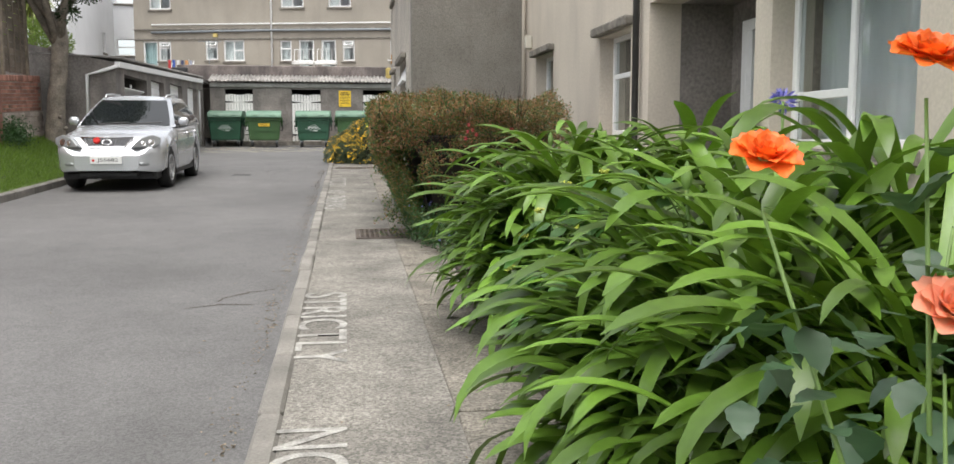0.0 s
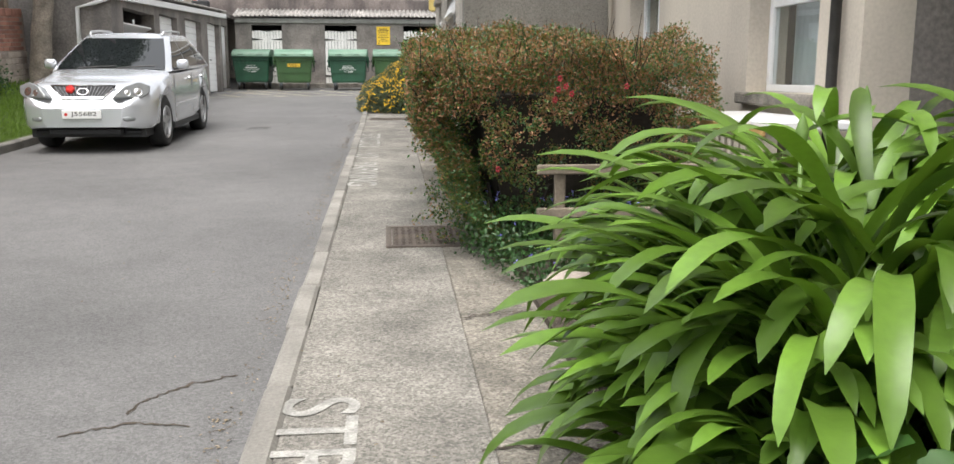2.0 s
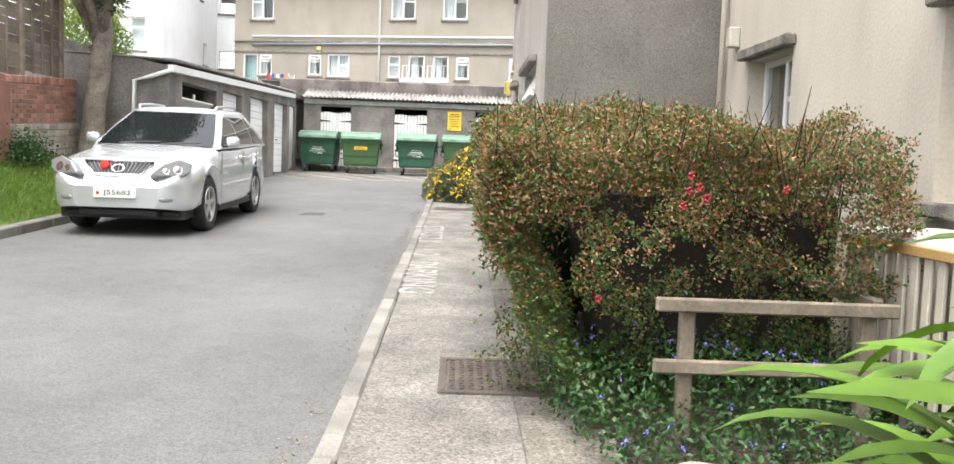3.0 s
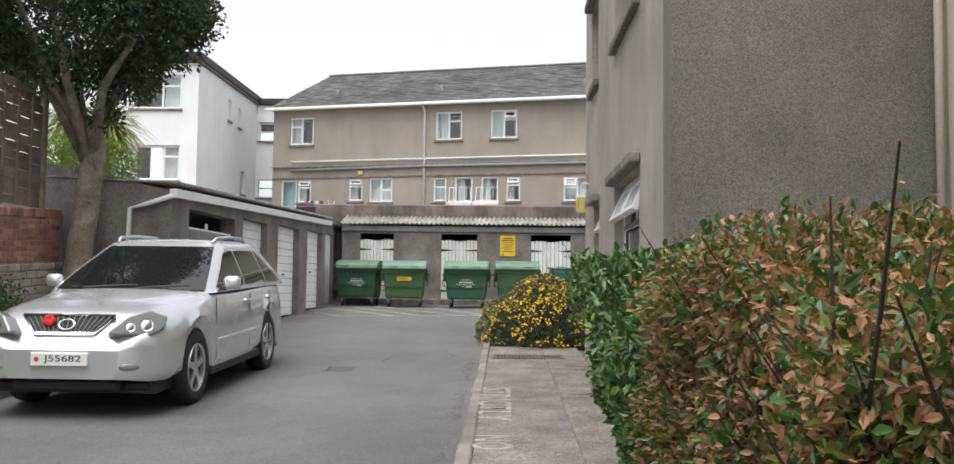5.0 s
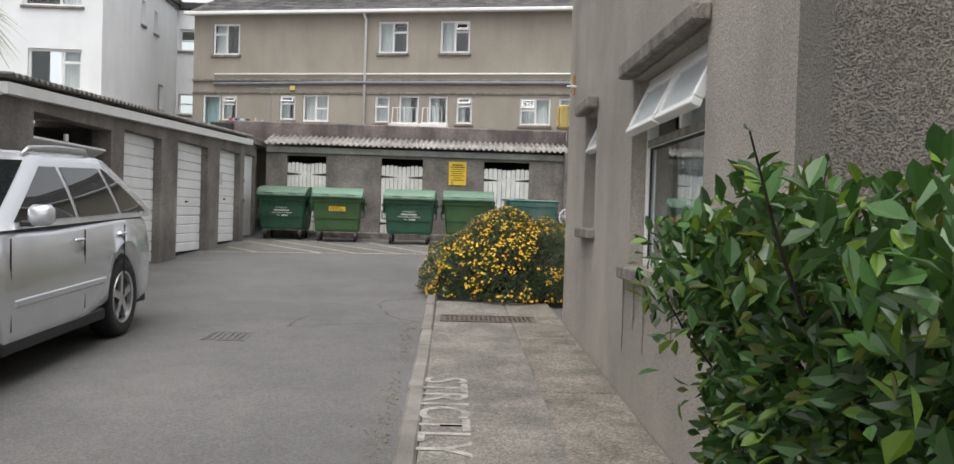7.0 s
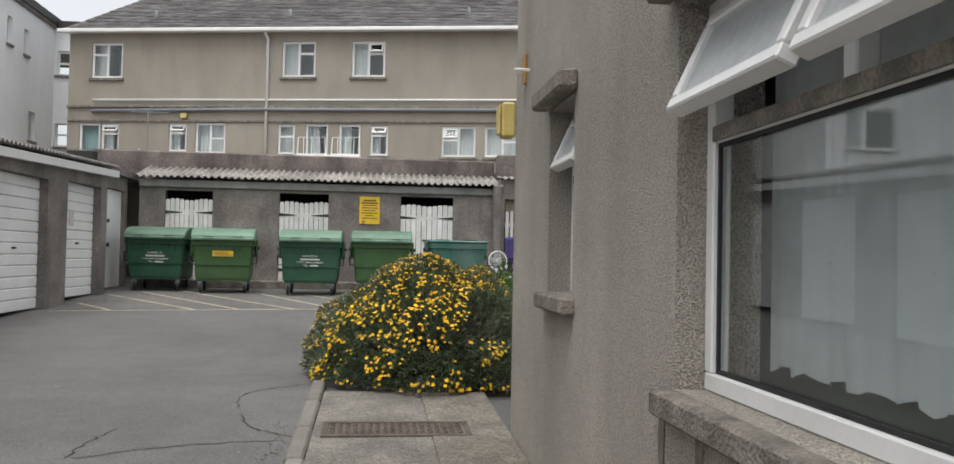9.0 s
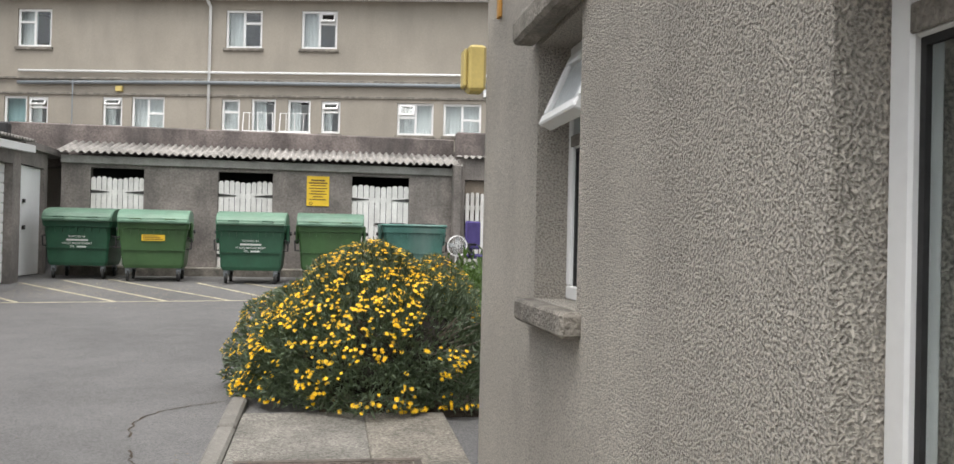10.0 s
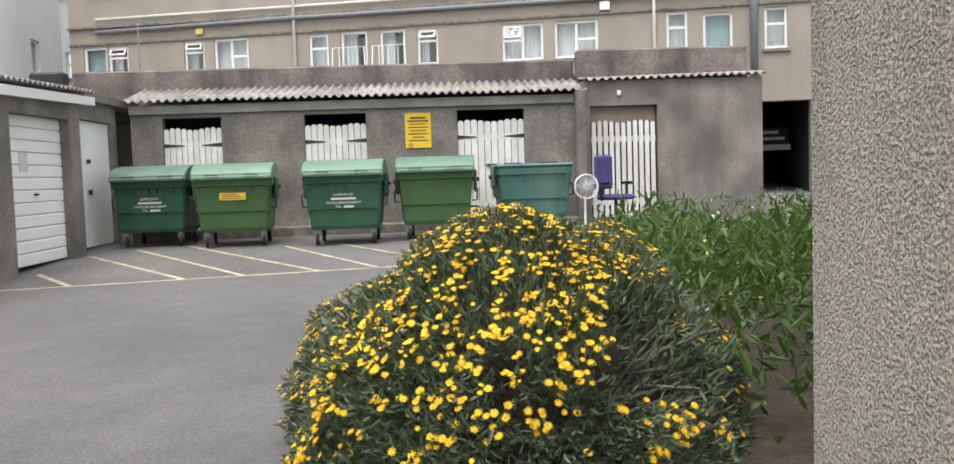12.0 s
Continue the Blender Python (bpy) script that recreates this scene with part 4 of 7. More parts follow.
        for y in (0.25, 1.2):
            part("door_handle", B(min(s * 0.9, s * 0.945), max(s * 0.9, s * 0.945), y, y + 0.16, 0.96, 0.985, bevel=0.01), M_CHROME, car)
        part("side_moulding", B(min(s * 0.91, s * 0.94), max(s * 0.91, s * 0.94), -0.75, 0.86, 0.56, 0.62, bevel=0.012), M_SILVER, car)
        part("sill_trim", B(min(s * 0.86, s * 0.918), max(s * 0.86, s * 0.918), -0.9, 0.9, 0.24, 0.34, bevel=0.015), M_TRIMBLACK, car)
        for y in (-0.78, 0.45, 1.33):
            part("door_seam", B(min(s * 0.915, s * 0.9255), max(s * 0.915, s * 0.9255), y - 0.004, y + 0.004, 0.4, 1.05), M_TRIMBLACK, car)
        # headlight
        bm = bmesh.new()
        prism(bm, [(-0.24, 0.0), (0.12, -0.02), (0.24, 0.05), (0.27, 0.16), (0.12, 0.22), (-0.08, 0.16), (-0.24, 0.03)], -0.05, 0.28, "y")
        bmesh.ops.bevel(bm, geom=bm.edges[:], offset=0.012, segments=1, affect="EDGES")
        if s < 0:
            bmesh.ops.scale(bm, vec=(-1, 1, 1), verts=bm.verts[:])
            bmesh.ops.reverse_faces(bm, faces=bm.faces[:])
        bmesh.ops.transform(bm, matrix=Matrix.Translation((s * 0.65, -2.19, 0.775)) @ pose(0, 0, 0, -18, 0, s * 28), verts=bm.verts[:])
        hl = part("headlight", bm, M_LENS, car, "clear headlight")
        for dx, dz, r in ((-0.06, 0.065, 0.045), (0.08, 0.08, 0.06)):
            bm = lathe(bmesh.new(), [(0.001, 0.008), (r * 0.6, 0.008), (r * 0.8, 0.0), (r, 0.005)], 16, Matrix.Translation((s * 0.65, -2.19, 0.775)) @ pose(0, 0, 0, -18, 0, s * 28) @ Matrix.Translation((s * dx, -0.053, dz)) @ pose(0, 0, 0, 0, 0, -90))
            part("lamp_reflector", bm, M_CHROME, hl, "", True)
        part("fog_light", lathe(bmesh.new(), [(0.001, 0.012), (0.04, 0.012), (0.055, 0.0), (0.06, -0.03)], 16, Matrix.Translation((s * 0.62, -2.265, 0.49)) @ pose(0, 0, 0, 0, 0, -90 + s * 22) @ Matrix.Diagonal((1, 1.6, 0.75, 1))), M_LENS, car, "", True)
        for ax in (FA, RA):
            wheel = new("wheel")
            wheel.parent = car
            wheel.matrix_basis = Matrix.Translation((s * 0.79, ax, WR)) @ pose(0, 0, 0, 0, 0, 0 if s > 0 else 180)
            t = [(0.235, -0.1), (0.3, -0.115), (0.345, -0.11), (0.362, -0.08), (WR, 0.0), (0.362, 0.08), (0.345, 0.11), (0.3, 0.118), (0.24, 0.1)]
            part("tyre", lathe(bmesh.new(), t, 40), M_RUBBER, wheel, "", True)
            part("rim", lathe(bmesh.new(), [(0.24, 0.1), (0.225, 0.085), (0.21, 0.02), (0.05, 0.0), (0.001, 0.0)], 40), mat_dark_rim, wheel, "", True)
            bm = lathe(bmesh.new(), [(0.246, 0.1), (0.24, 0.112), (0.222, 0.105), (0.218, 0.06)], 40)
            lathe(bm, [(0.06, 0.03), (0.055, 0.085), (0.03, 0.092), (0.001, 0.092)], 20)
            for k in range(5):
                q = Matrix.Rotation(2 * math.pi * k / 5, 4, "X")
                vs0 = set(bm.verts)
                prism(bm, [(-0.038, 0.04), (0.038, 0.04), (0.03, 0.14), (0.046, 0.232), (-0.046, 0.232), (-0.03, 0.14)], 0.05, 0.095, "x")
                bmesh.ops.transform(bm, matrix=q, verts=[v for v in bm.verts if v not in vs0])
            part("spokes", bm, M_ALLOY, wheel, "five-spoke alloy")
    # front
    gm = Matrix.Translation((0, -2.19, 0.755)) @ pose(0, 0, 0, -26)
    bm = prism(bmesh.new(), [(-0.27, 0.0), (0.27, 0.0), (0.42, 0.19), (-0.42, 0.19)], -0.035, 0.1, "y")
    bmesh.ops.transform(bm, matrix=gm, verts=bm.verts[:])
    gr = part("grille", bm, M_TRIMBLACK, car, "dark grille with chrome bars")
    for i in range(15):
        x = -0.245 + 0.49 * i / 14
        bm = B(x - 0.0022, x + 0.0022, -0.043, -0.03, 0.006, 0.182)
        for v in bm.verts:
            if v.co.z > 0.1:
                v.co.x *= 1.55
        bmesh.ops.transform(bm, matrix=gm, verts=bm.verts[:])
        part("grille_bar", bm, M_GRILLE, gr)
    bm = tube(bmesh.new(), [gm @ Vector(p) for p in ((-0.43, -0.04, 0.195), (0.43, -0.04, 0.195), (0.275, -0.045, -0.008), (-0.275, -0.045, -0.008), (-0.43, -0.04, 0.195))], 0.013, 6)
    part("grille_surround", bm, M_CHROME, gr, "", True)
    part("badge", lathe(bmesh.new(), [(0.05, 0.0), (0.058, 0.01), (0.066, 0.0)], 24, gm @ Matrix.Translation((0, -0.056, 0.095)) @ pose(0, 0, 0, 0, 0, -90) @ Matrix.Diagonal((1, 1.25, 0.85, 1))), M_CHROME, gr, "plain chrome oval badge", True)
    for k in range(5):
        a = 2 * math.pi * k / 5
        c = gm @ Vector((-0.17 + 0.03 * math.cos(a), -0.06, 0.13 + 0.03 * math.sin(a)))
        bm = bmesh.new()
        bmesh.ops.create_icosphere(bm, subdivisions=2, radius=0.034, matrix=Matrix.Translation(c) @ Matrix.Diagonal((1, 0.4, 1, 1)))
        part("poppy_petal", bm, M_RED, gr, "red poppy on the grille", True)
    part("lower_intake", B(-0.5, 0.5, -2.21, -2.05, 0.25, 0.37, bevel=0.03), M_TRIMBLACK, car, "black lower bumper")
    part("lower_bumper", B(-0.76, 0.76, -2.07, -1.7, 0.22, 0.36, bevel=0.05), M_TRIMBLACK, car)
    pl = part("number_plate", B(-0.26, 0.26, -2.335, -2.3, 0.5, 0.62, bevel=0.006), M_PLATE, car, "white number plate with black characters")
    words("J55682", 0.345, 0.075, M_IRON, pl, Matrix.Translation((-0.14, -2.3365, 0.523)) @ pose(0, 0, 0, 90), "plate_lettering")
    part("plate_emblem", lathe(bmesh.new(), [(0.001, 0.0), (0.022, 0.0), (0.022, -0.003)], 16, Matrix.Translation((-0.205, -2.337, 0.56)) @ pose(0, 0, 0, 0, 0, -90)), M_RED, pl)
    for x in (-0.45, 0.12):
        part("wiper", tube(bmesh.new(), [(x, -0.98, 1.155), (x + 0.3, -0.93, 1.175), (x + 0.55, -0.9, 1.185)], 0.01, 6), M_IRON, car)
    part("windscreen_sticker", B(0.47, 0.56, -0.755, -0.75, 1.2, 1.25, m=Matrix.Translation((0, 0.06, 0))), M_PLATE, car)
    return car


mat_dark_rim = mat("rim_inner", (0.05, 0.05, 0.055), 0.5, 0.1, bump=0, metal=0.5)
make_car(Matrix.Translation((-4.1, 18.36, gz(-4.1, 18.36) - 0.03)) @ pose(0, 0, 0, math.degrees(math.atan(0.0361)), 0, 0))


# ---- wheeled bins ----
M_BIN = mat("green_bin_plastic", (0.018, 0.075, 0.04), 0.5, 0.15, 3, 40, 0.1, 0.003, streak=0.25, streak_col=(0.05, 0.09, 0.06), rnd=0.12)
M_BIN2 = mat("olive_bin_plastic", (0.045, 0.105, 0.035), 0.5, 0.15, 3, 40, 0.1, 0.003, streak=0.25, streak_col=(0.07, 0.1, 0.05))
M_LID = mat("pale_green_lid", (0.1, 0.19, 0.13), 0.5, 0.15, 4, 40, 0.1, 0.003, streak=0.3, streak_col=(0.2, 0.28, 0.2), rnd=0.2)
M_TEALBIN = mat("faded_teal_plastic", (0.05, 0.14, 0.115), 0.6, 0.2, 4, 40, 0.15, 0.003, streak=0.6, streak_col=(0.16, 0.22, 0.2))
M_BINTEXT = mat("worn_white_print", (0.55, 0.58, 0.55), 0.7, 0.2, 30, 90, 0)


def make_bin(u, v, turn, label, body, lid, text, domed=True, base=None):
    z = gz(u, v) - 0.03
    b = thing("wheelie_bin", pose(u, v, z, 0, 0, turn), label, "bin", "bins along the shed")
    w, d = 0.6, 0.5
    bm = bmesh.new()
    prof = ((0.24, 0.5, 0.42), (0.3, 0.53, 0.44), (0.95, 0.585, 0.49), (0.96, 0.61, 0.52), (1.06, 0.62, 0.53), (1.07, 0.6, 0.51))
    loft(bm, [[(x * a, y * c, h) for x, y in ((-1, -0.94), (-0.94, -1), (0.94, -1), (1, -0.94), (1, 0.94), (0.94, 1), (-0.94, 1), (-1, 0.94))] for h, a, c in prof], True, True)
    bd = part("body", bm, body, b)
    for i in range(9):
        x = -0.52 + 1.04 * i / 8
        part("rib", B(x - 0.008, x + 0.008, -0.525, -0.49, 0.86, 0.955), body, b)
    part("band", B(-0.56, 0.56, -0.487, -0.465, 0.56, 0.575), body, b)
    if domed:
        rings = []
        for x in (-0.62, -0.6, 0.6, 0.62):
            s = 0.97 if abs(x) > 0.61 else 1.0
            rings.append([(x, -0.56 * math.cos(a) * s, 1.07 + 0.25 * s * math.sin(a) ** 0.75) for a in np.linspace(0, math.pi, 15)])
        bm = loft(bmesh.new(), rings, True, True)
        part("lid", bm, lid, b, "domed sliding lid")
        part("lid_lip", B(-0.6, 0.6, -0.6, -0.54, 1.06, 1.12, bevel=0.015), lid, b)
        for x in (-0.3, 0.3):
            part("lid_handle", tube(bmesh.new(), [(x - 0.09, -0.57, 1.13), (x - 0.09, -0.62, 1.14), (x + 0.09, -0.62, 1.14), (x + 0.09, -0.57, 1.13)], 0.012, 6), body, b)
    else:
        bm = B(-0.64, 0.64, -0.55, 0.55, 1.07, 1.13, bevel=0.025)
        part("lid", bm, lid, b, "flat lid with round slots")
        for x in (-0.3, 0.3):
            part("slot", tube(bmesh.new(), [(x, -0.1, 1.12), (x, -0.1, 1.15)], 0.16, 18), M_TRIMBLACK, b)
    for s in (-1, 1):
        part("lifting_trunnion", tube(bmesh.new(), [(s * 0.58, 0, 0.93), (s * 0.7, 0, 0.93)], 0.035, 10), M_TRIMBLACK, b)
        part("side_arm", B(min(s * 0.6, s * 0.66), max(s * 0.6, s * 0.66), -0.2, 0.2, 0.72, 1.1, bevel=0.03), body, b)
        part("side_handle", tube(bmesh.new(), [(s * 0.58, -0.35, 0.8), (s * 0.66, -0.35, 0.78), (s * 0.65, -0.35, 0.6), (s * 0.57, -0.35, 0.6)], 0.015, 6), M_TRIMBLACK, b)
        for y in (-0.36, 0.36):
            c = part("castor", lathe(bmesh.new(), [(0.02, -0.022), (0.09, -0.025), (0.1, -0.015), (0.1, 0.015), (0.09, 0.025), (0.02, 0.022)], 16, Matrix.Translation((s * 0.44, y, 0.1)) @ pose(0, 0, 0, 0, 0, 12)), M_RUBBER, b, "", True)
            part("castor_fork", B(s * 0.44 - 0.04, s * 0.44 + 0.04, y - 0.04, y + 0.05, 0.13, 0.25, bevel=0.01), M_GREY, b)
    if text:
        for i, (t, w_) in enumerate((("SUPPLIED BY", 0.3), (None, 0.38), ("WASTE MANAGEMENT", 0.54), ("TEL.", 0.1))):
            zt = 0.76 - 0.062 * i
            y = -0.445 - (zt - 0.3) * 0.077 - 0.004
            if t is None:
                part("print_bar", B(-w_ / 2, w_ / 2, y, y + 0.002, zt, zt + 0.032), M_BINTEXT, bd)
            else:
                words(t, w_, 0.036, M_BINTEXT, bd, Matrix.Translation((-w_ / 2 - (0.08 if i == 3 else 0), y, zt)) @ pose(0, 0, 0, 90), "print")
            if i == 3:
                part("print_bar", B(0.0, 0.16, y, y + 0.002, zt, zt + 0.032), M_BINTEXT, bd)
    elif domed and body is M_BIN2 and turn > 0:
        part("sticker", B(-0.2, 0.2, -0.502, -0.488, 0.74, 0.85), M_SIGN, b, "yellow sticker")
        for k in range(3):
            part("sticker_print", B(-0.17, 0.17 - 0.05 * k, -0.506, -0.503, 0.76 + 0.03 * k, 0.772 + 0.03 * k), M_INK, b)
    return b


make_bin(-4.33, 33.85, -3, "dark green domed wheeled bin with white print", M_BIN, M_LID, True)
make_bin(-2.96, 33.4, 4, "olive green domed bin with a yellow sticker", M_BIN2, M_LID, False)
make_bin(-1.16, 33.05, -1, "dark green domed wheeled bin with white print", M_BIN, M_LID, True)
make_bin(0.27, 33.3, -2, "olive green domed bin with pale lid", M_BIN2, M_LID, False)
make_bin(1.85, 33.7, 2, "faded teal flat-lidded bin beside the domed bins", M_TEALBIN, M_TEALBIN, False, False)

# ---- sign, chair, fan and small wall things ----
sg = thing("notice_board", pose(-0.02, 34.74, 2.99), "yellow notice with illegible dark print on the shed", "sign")
part("board", B(-0.23, 0.23, -0.012, 0.0, -0.31, 0.31, bevel=0.003), M_SIGN, sg)
for k, (a, h) in enumerate(((0.14, 0.035), (0.19, 0.03), (0.16, 0.02), (0.18, 0.02), (0.14, 0.02), (0.18, 0.02), (0.1, 0.02), (0.17, 0.02))):
    part("print_bar", B(-a, a, -0.015, -0.0125, 0.24 - k * 0.058 - h, 0.24 - k * 0.058), M_INK, sg)
part("emblem", lathe(bmesh.new(), [(0.02, 0.0), (0.035, 0.0), (0.035, 0.004)], 16, Matrix.Translation((-0.14, -0.014, -0.26)) @ pose(0, 0, 0, 0, 0, -90)), M_INK, sg)

M_PURPLE = mat("purple_fabric", (0.06, 0.045, 0.16), 0.9, 0.15, 8, 120, 0.2, 0.003)
ch = thing("office_chair", pose(3.3, 33.75, gz(3.3, 33.75), 0, 0, 35), "discarded purple fabric office chair", "chair")
part("seat", B(-0.25, 0.25, -0.25, 0.25, 0.44, 0.53, bevel=0.04), M_PURPLE, ch)
part("backrest", B(-0.22, 0.22, 0.24, 0.32, 0.62, 1.2, bevel=0.038), M_PURPLE, ch)
part("back_post", B(-0.04, 0.04, 0.3, 0.34, 0.42, 0.9, bevel=0.01), M_TRIMBLACK, ch)
part("gas_lift", tube(bmesh.new(), [(0, 0, 0.1), (0, 0, 0.45)], 0.03), M_TRIMBLACK, ch)
for k in range(5):
    a = 2 * math.pi * k / 5
    part("leg", tube(bmesh.new(), [(0, 0, 0.13), (0.28 * math.cos(a), 0.28 * math.sin(a), 0.07)], [0.03, 0.02], 6), M_TRIMBLACK, ch)
    part("castor", tube(bmesh.new(), [(0.28 * math.cos(a), 0.28 * math.sin(a) - 0.02, 0.03), (0.28 * math.cos(a), 0.28 * math.sin(a) + 0.02, 0.03)], 0.03, 10), M_TRIMBLACK, ch)
for s in (-1, 1):
    part("armrest", tube(bmesh.new(), [(s * 0.26, 0.05, 0.46), (s * 0.32, 0.05, 0.55), (s * 0.32, 0.05, 0.7), (s * 0.3, -0.12, 0.72), (s * 0.3, 0.14, 0.72)], 0.025, 6), M_TRIMBLACK, ch, "", True)
fan = thing("desk_fan", pose(2.72, 33.45, gz(2.72, 33.45), 0, 0, 10), "old white desk fan stood on the ground", "fan")
part("base", lathe(bmesh.new(), [(0.001, 0.06), (0.1, 0.05), (0.16, 0.01), (0.16, 0.0)], 20, pose(0, 0, 0, 0, -90, 0)), M_UPVC, fan, "", True)
part("stem", tube(bmesh.new(), [(0, 0, 0.05), (0, 0, 0.62)], 0.02), M_UPVC, fan)
part("motor", tube(bmesh.new(), [(0, -0.02, 0.7), (0, 0.14, 0.7)], [0.06, 0.05], 12), M_UPVC, fan)
for k in range(3):
    bm = tube(bmesh.new(), [(0.2 * math.cos(a), -0.05 - 0.05 * math.sin(k * 1.5), 0.7 + 0.2 * math.sin(a)) for a in np.linspace(0, 2 * math.pi, 25)], 0.008, 5, False)
    part("cage_ring", bm, M_UPVC, fan)
for k in range(24):
    a = 2 * math.pi * k / 24
    part("cage_wire", tube(bmesh.new(), [(0.03 * math.cos(a), -0.1, 0.7 + 0.03 * math.sin(a)), (0.2 * math.cos(a), -0.06, 0.7 + 0.2 * math.sin(a))], 0.004, 4), M_UPVC, fan)
for k in range(4):
    part("blade", B(0.03, 0.17, -0.045, -0.035, -0.05, 0.05, bevel=0.01, m=Matrix.Translation((0, 0, 0.7)) @ Matrix.Rotation(k * math.pi / 2, 4, "Y") @ pose(0, 0, 0, 20)), M_LENS, fan)

mb = thing("alarm_box", pose(1.06, 21.0, 2.85), "pale yellow plastic box on the corner of the wing", "box")
part("case", B(-0.1, -0.002, -0.2, -0.06, 0.0, 0.25, bevel=0.015), M_YELLOW, mb)
part("cover", B(-0.125, -0.102, -0.19, -0.07, 0.02, 0.23, bevel=0.01), M_YELLOW, mb)
part("badge", B(-0.02, -0.002, -0.62, -0.56, 0.3, 0.5, bevel=0.004), mat("orange_plate", (0.45, 0.22, 0.04), 0.6, 0.2), mb)
part("bracket", tube(bmesh.new(), [(-0.0, -0.72, 0.37), (-0.1, -0.72, 0.37)], 0.012, 6), M_UPVC, mb)
lb = thing("porch_light", pose(2.9, 7.4, 2.78), "small cream bulkhead light over the porch", "lamp")
part("case", B(-0.12, -0.002, -0.12, 0.12, 0.0, 0.16, bevel=0.02), M_YELLOW, lb)

# terrace clutter: washing, balcony rails, aerial
wash = thing("clothes_airer", HOUSE @ Matrix.Translation((bx(-7.7), -1.2, 4.05)), "folding airer hung with coloured washing", "airer")
for x in (0, 1.0):
    part("frame", tube(bmesh.new(), [(x, -0.3, 0), (x, 0.3, 1.0)], 0.015, 5), M_UPVC, wash)
    part("frame", tube(bmesh.new(), [(x, 0.3, 0), (x, -0.3, 1.0)], 0.015, 5), M_UPVC, wash)
for i, c in enumerate(((0.4, 0.05, 0.05), (0.05, 0.1, 0.35), (0.6, 0.6, 0.6), (0.05, 0.06, 0.12), (0.5, 0.25, 0.1), (0.3, 0.32, 0.4))):
    bm = bmesh.new()
    loft(bm, [[(0.05 + i * 0.16 + 0.02 * math.sin(k), -0.3 + 0.1 * i + 0.015 * math.sin(k * 2 + z), 1.0 - z) for k in range(6)] + [(0.15 + i * 0.16, -0.27 + 0.1 * i, 1.0 - z)] for z in (0, 0.15, 0.35, 0.45)])
    part("garment", bm, mat("cloth", c, 0.9, 0.15, 9, 90, 0.2), wash, "", True)
for k, u in enumerate((-2.15, -1.1)):
    rl = thing("balcony_rail", HOUSE @ Matrix.Translation((bx(u) - 0.1, -0.55, 4.95)), "white railing with a planter trough", "railing", "terrace railings")
    part("rail", tube(bmesh.new(), [(0, 0, -0.9), (0.08, 0, 0.62), (0.92, 0, 0.62), (0.98, 0, -0.9)], 0.02, 6), M_UPVC, rl)
    part("rail", tube(bmesh.new(), [(0.05, 0, 0.1), (0.95, 0, 0.1)], 0.015, 6), M_UPVC, rl)
    for x in (0.25, 0.5, 0.75):
        part("baluster", tube(bmesh.new(), [(x, 0, 0.1), (x, 0, 0.62)], 0.012, 5), M_UPVC, rl)
    part("trough", B(-0.02, 1.0, -0.2, 0.02, -0.1, 0.06, bevel=0.02), M_WHITEPAINT, rl)
ae = thing("aerial", pose(-5.2, 35.9, 4.3), "thin metal television aerial on the parapet", "aerial")
part("mast", tube(bmesh.new(), [(0, 0, -0.02), (0, 0, 0.95)], 0.015, 6), M_GREY, ae)
part("boom", tube(bmesh.new(), [(-0.4, 0, 0.9), (0.45, 0.1, 0.93)], 0.01, 5), M_GREY, ae)
for k in range(6):
    part("element", tube(bmesh.new(), [(-0.35 + 0.15 * k, -0.12, 0.91), (-0.35 + 0.15 * k, 0.12, 0.91)], 0.006, 4), M_GREY, ae)
fl = thing("floodlight", pose(-6.0, 33.6, 3.68), "black floodlight on the garage roof", "lamp")
part("housing", B(-0.2, 0.35, -0.1, 0.15, 0.1, 0.35, bevel=0.03), M_TRIMBLACK, fl)
part("bracket", B(0.0, 0.12, -0.02, 0.06, 0.0, 0.12), M_TRIMBLACK, fl)


# ---- painted words, kerbs, slabs and covers ----
SLOPE = Matrix(((1, 0, 0, 0), (0, 1, 0, 0), (0.0053, 0.0361, 1, 0), (0, 0, 0, 1)))
for v1, n0, n1, p0, p1 in ((6.86, 2.94, 3.5, 4.0, 5.8), (17.98, 2.56, 3.08, 3.58, 5.4)):
    pw = thing("painted_words", pose(0, 0, 0), "worn white painted words strictly no parking", "road marking", "path markings", "structure")
    for text, a, b in (("STRICTLY", 0.0, 1.92), ("NO", n0, n1), ("PARKING", p0, p1)):
        words(text, b - a, 0.325, M_PAINT, pw, Matrix.Translation((-0.335, v1 - a, gz(-0.2, v1 - a) + 0.0245)) @ pose(0, 0, 0, math.degrees(0.0) , 0, -90) @ pose(0, 0, 0, 0, 2.07, 0), "lettering")
rng = random.Random(4)
kerb = thing("kerb", pose(0, 0, 0), "worn stone kerb between drive and path", "kerb", kind="structure")
v = -3.0
while v < 22.2:
    ln = rng.uniform(0.8, 1.0)
    bm = B(-0.06, 0.06, 0.006, ln - 0.006, -0.25, 0.032 + rng.uniform(-0.006, 0.006), bevel=0.018)
    o = part("kerb_stone", bm, M_KERB, kerb)
    o.matrix_basis = Matrix.Translation((-0.375 + rng.uniform(-0.008, 0.008), v, 0)) @ pose(0, 0, 0, 0, 0, rng.uniform(-0.5, 0.5))
    o.matrix_basis = Matrix.Translation((0, 0, gz(-0.37, v))) @ o.matrix_basis @ pose(0, 0, 0, 2.07)
    v += ln
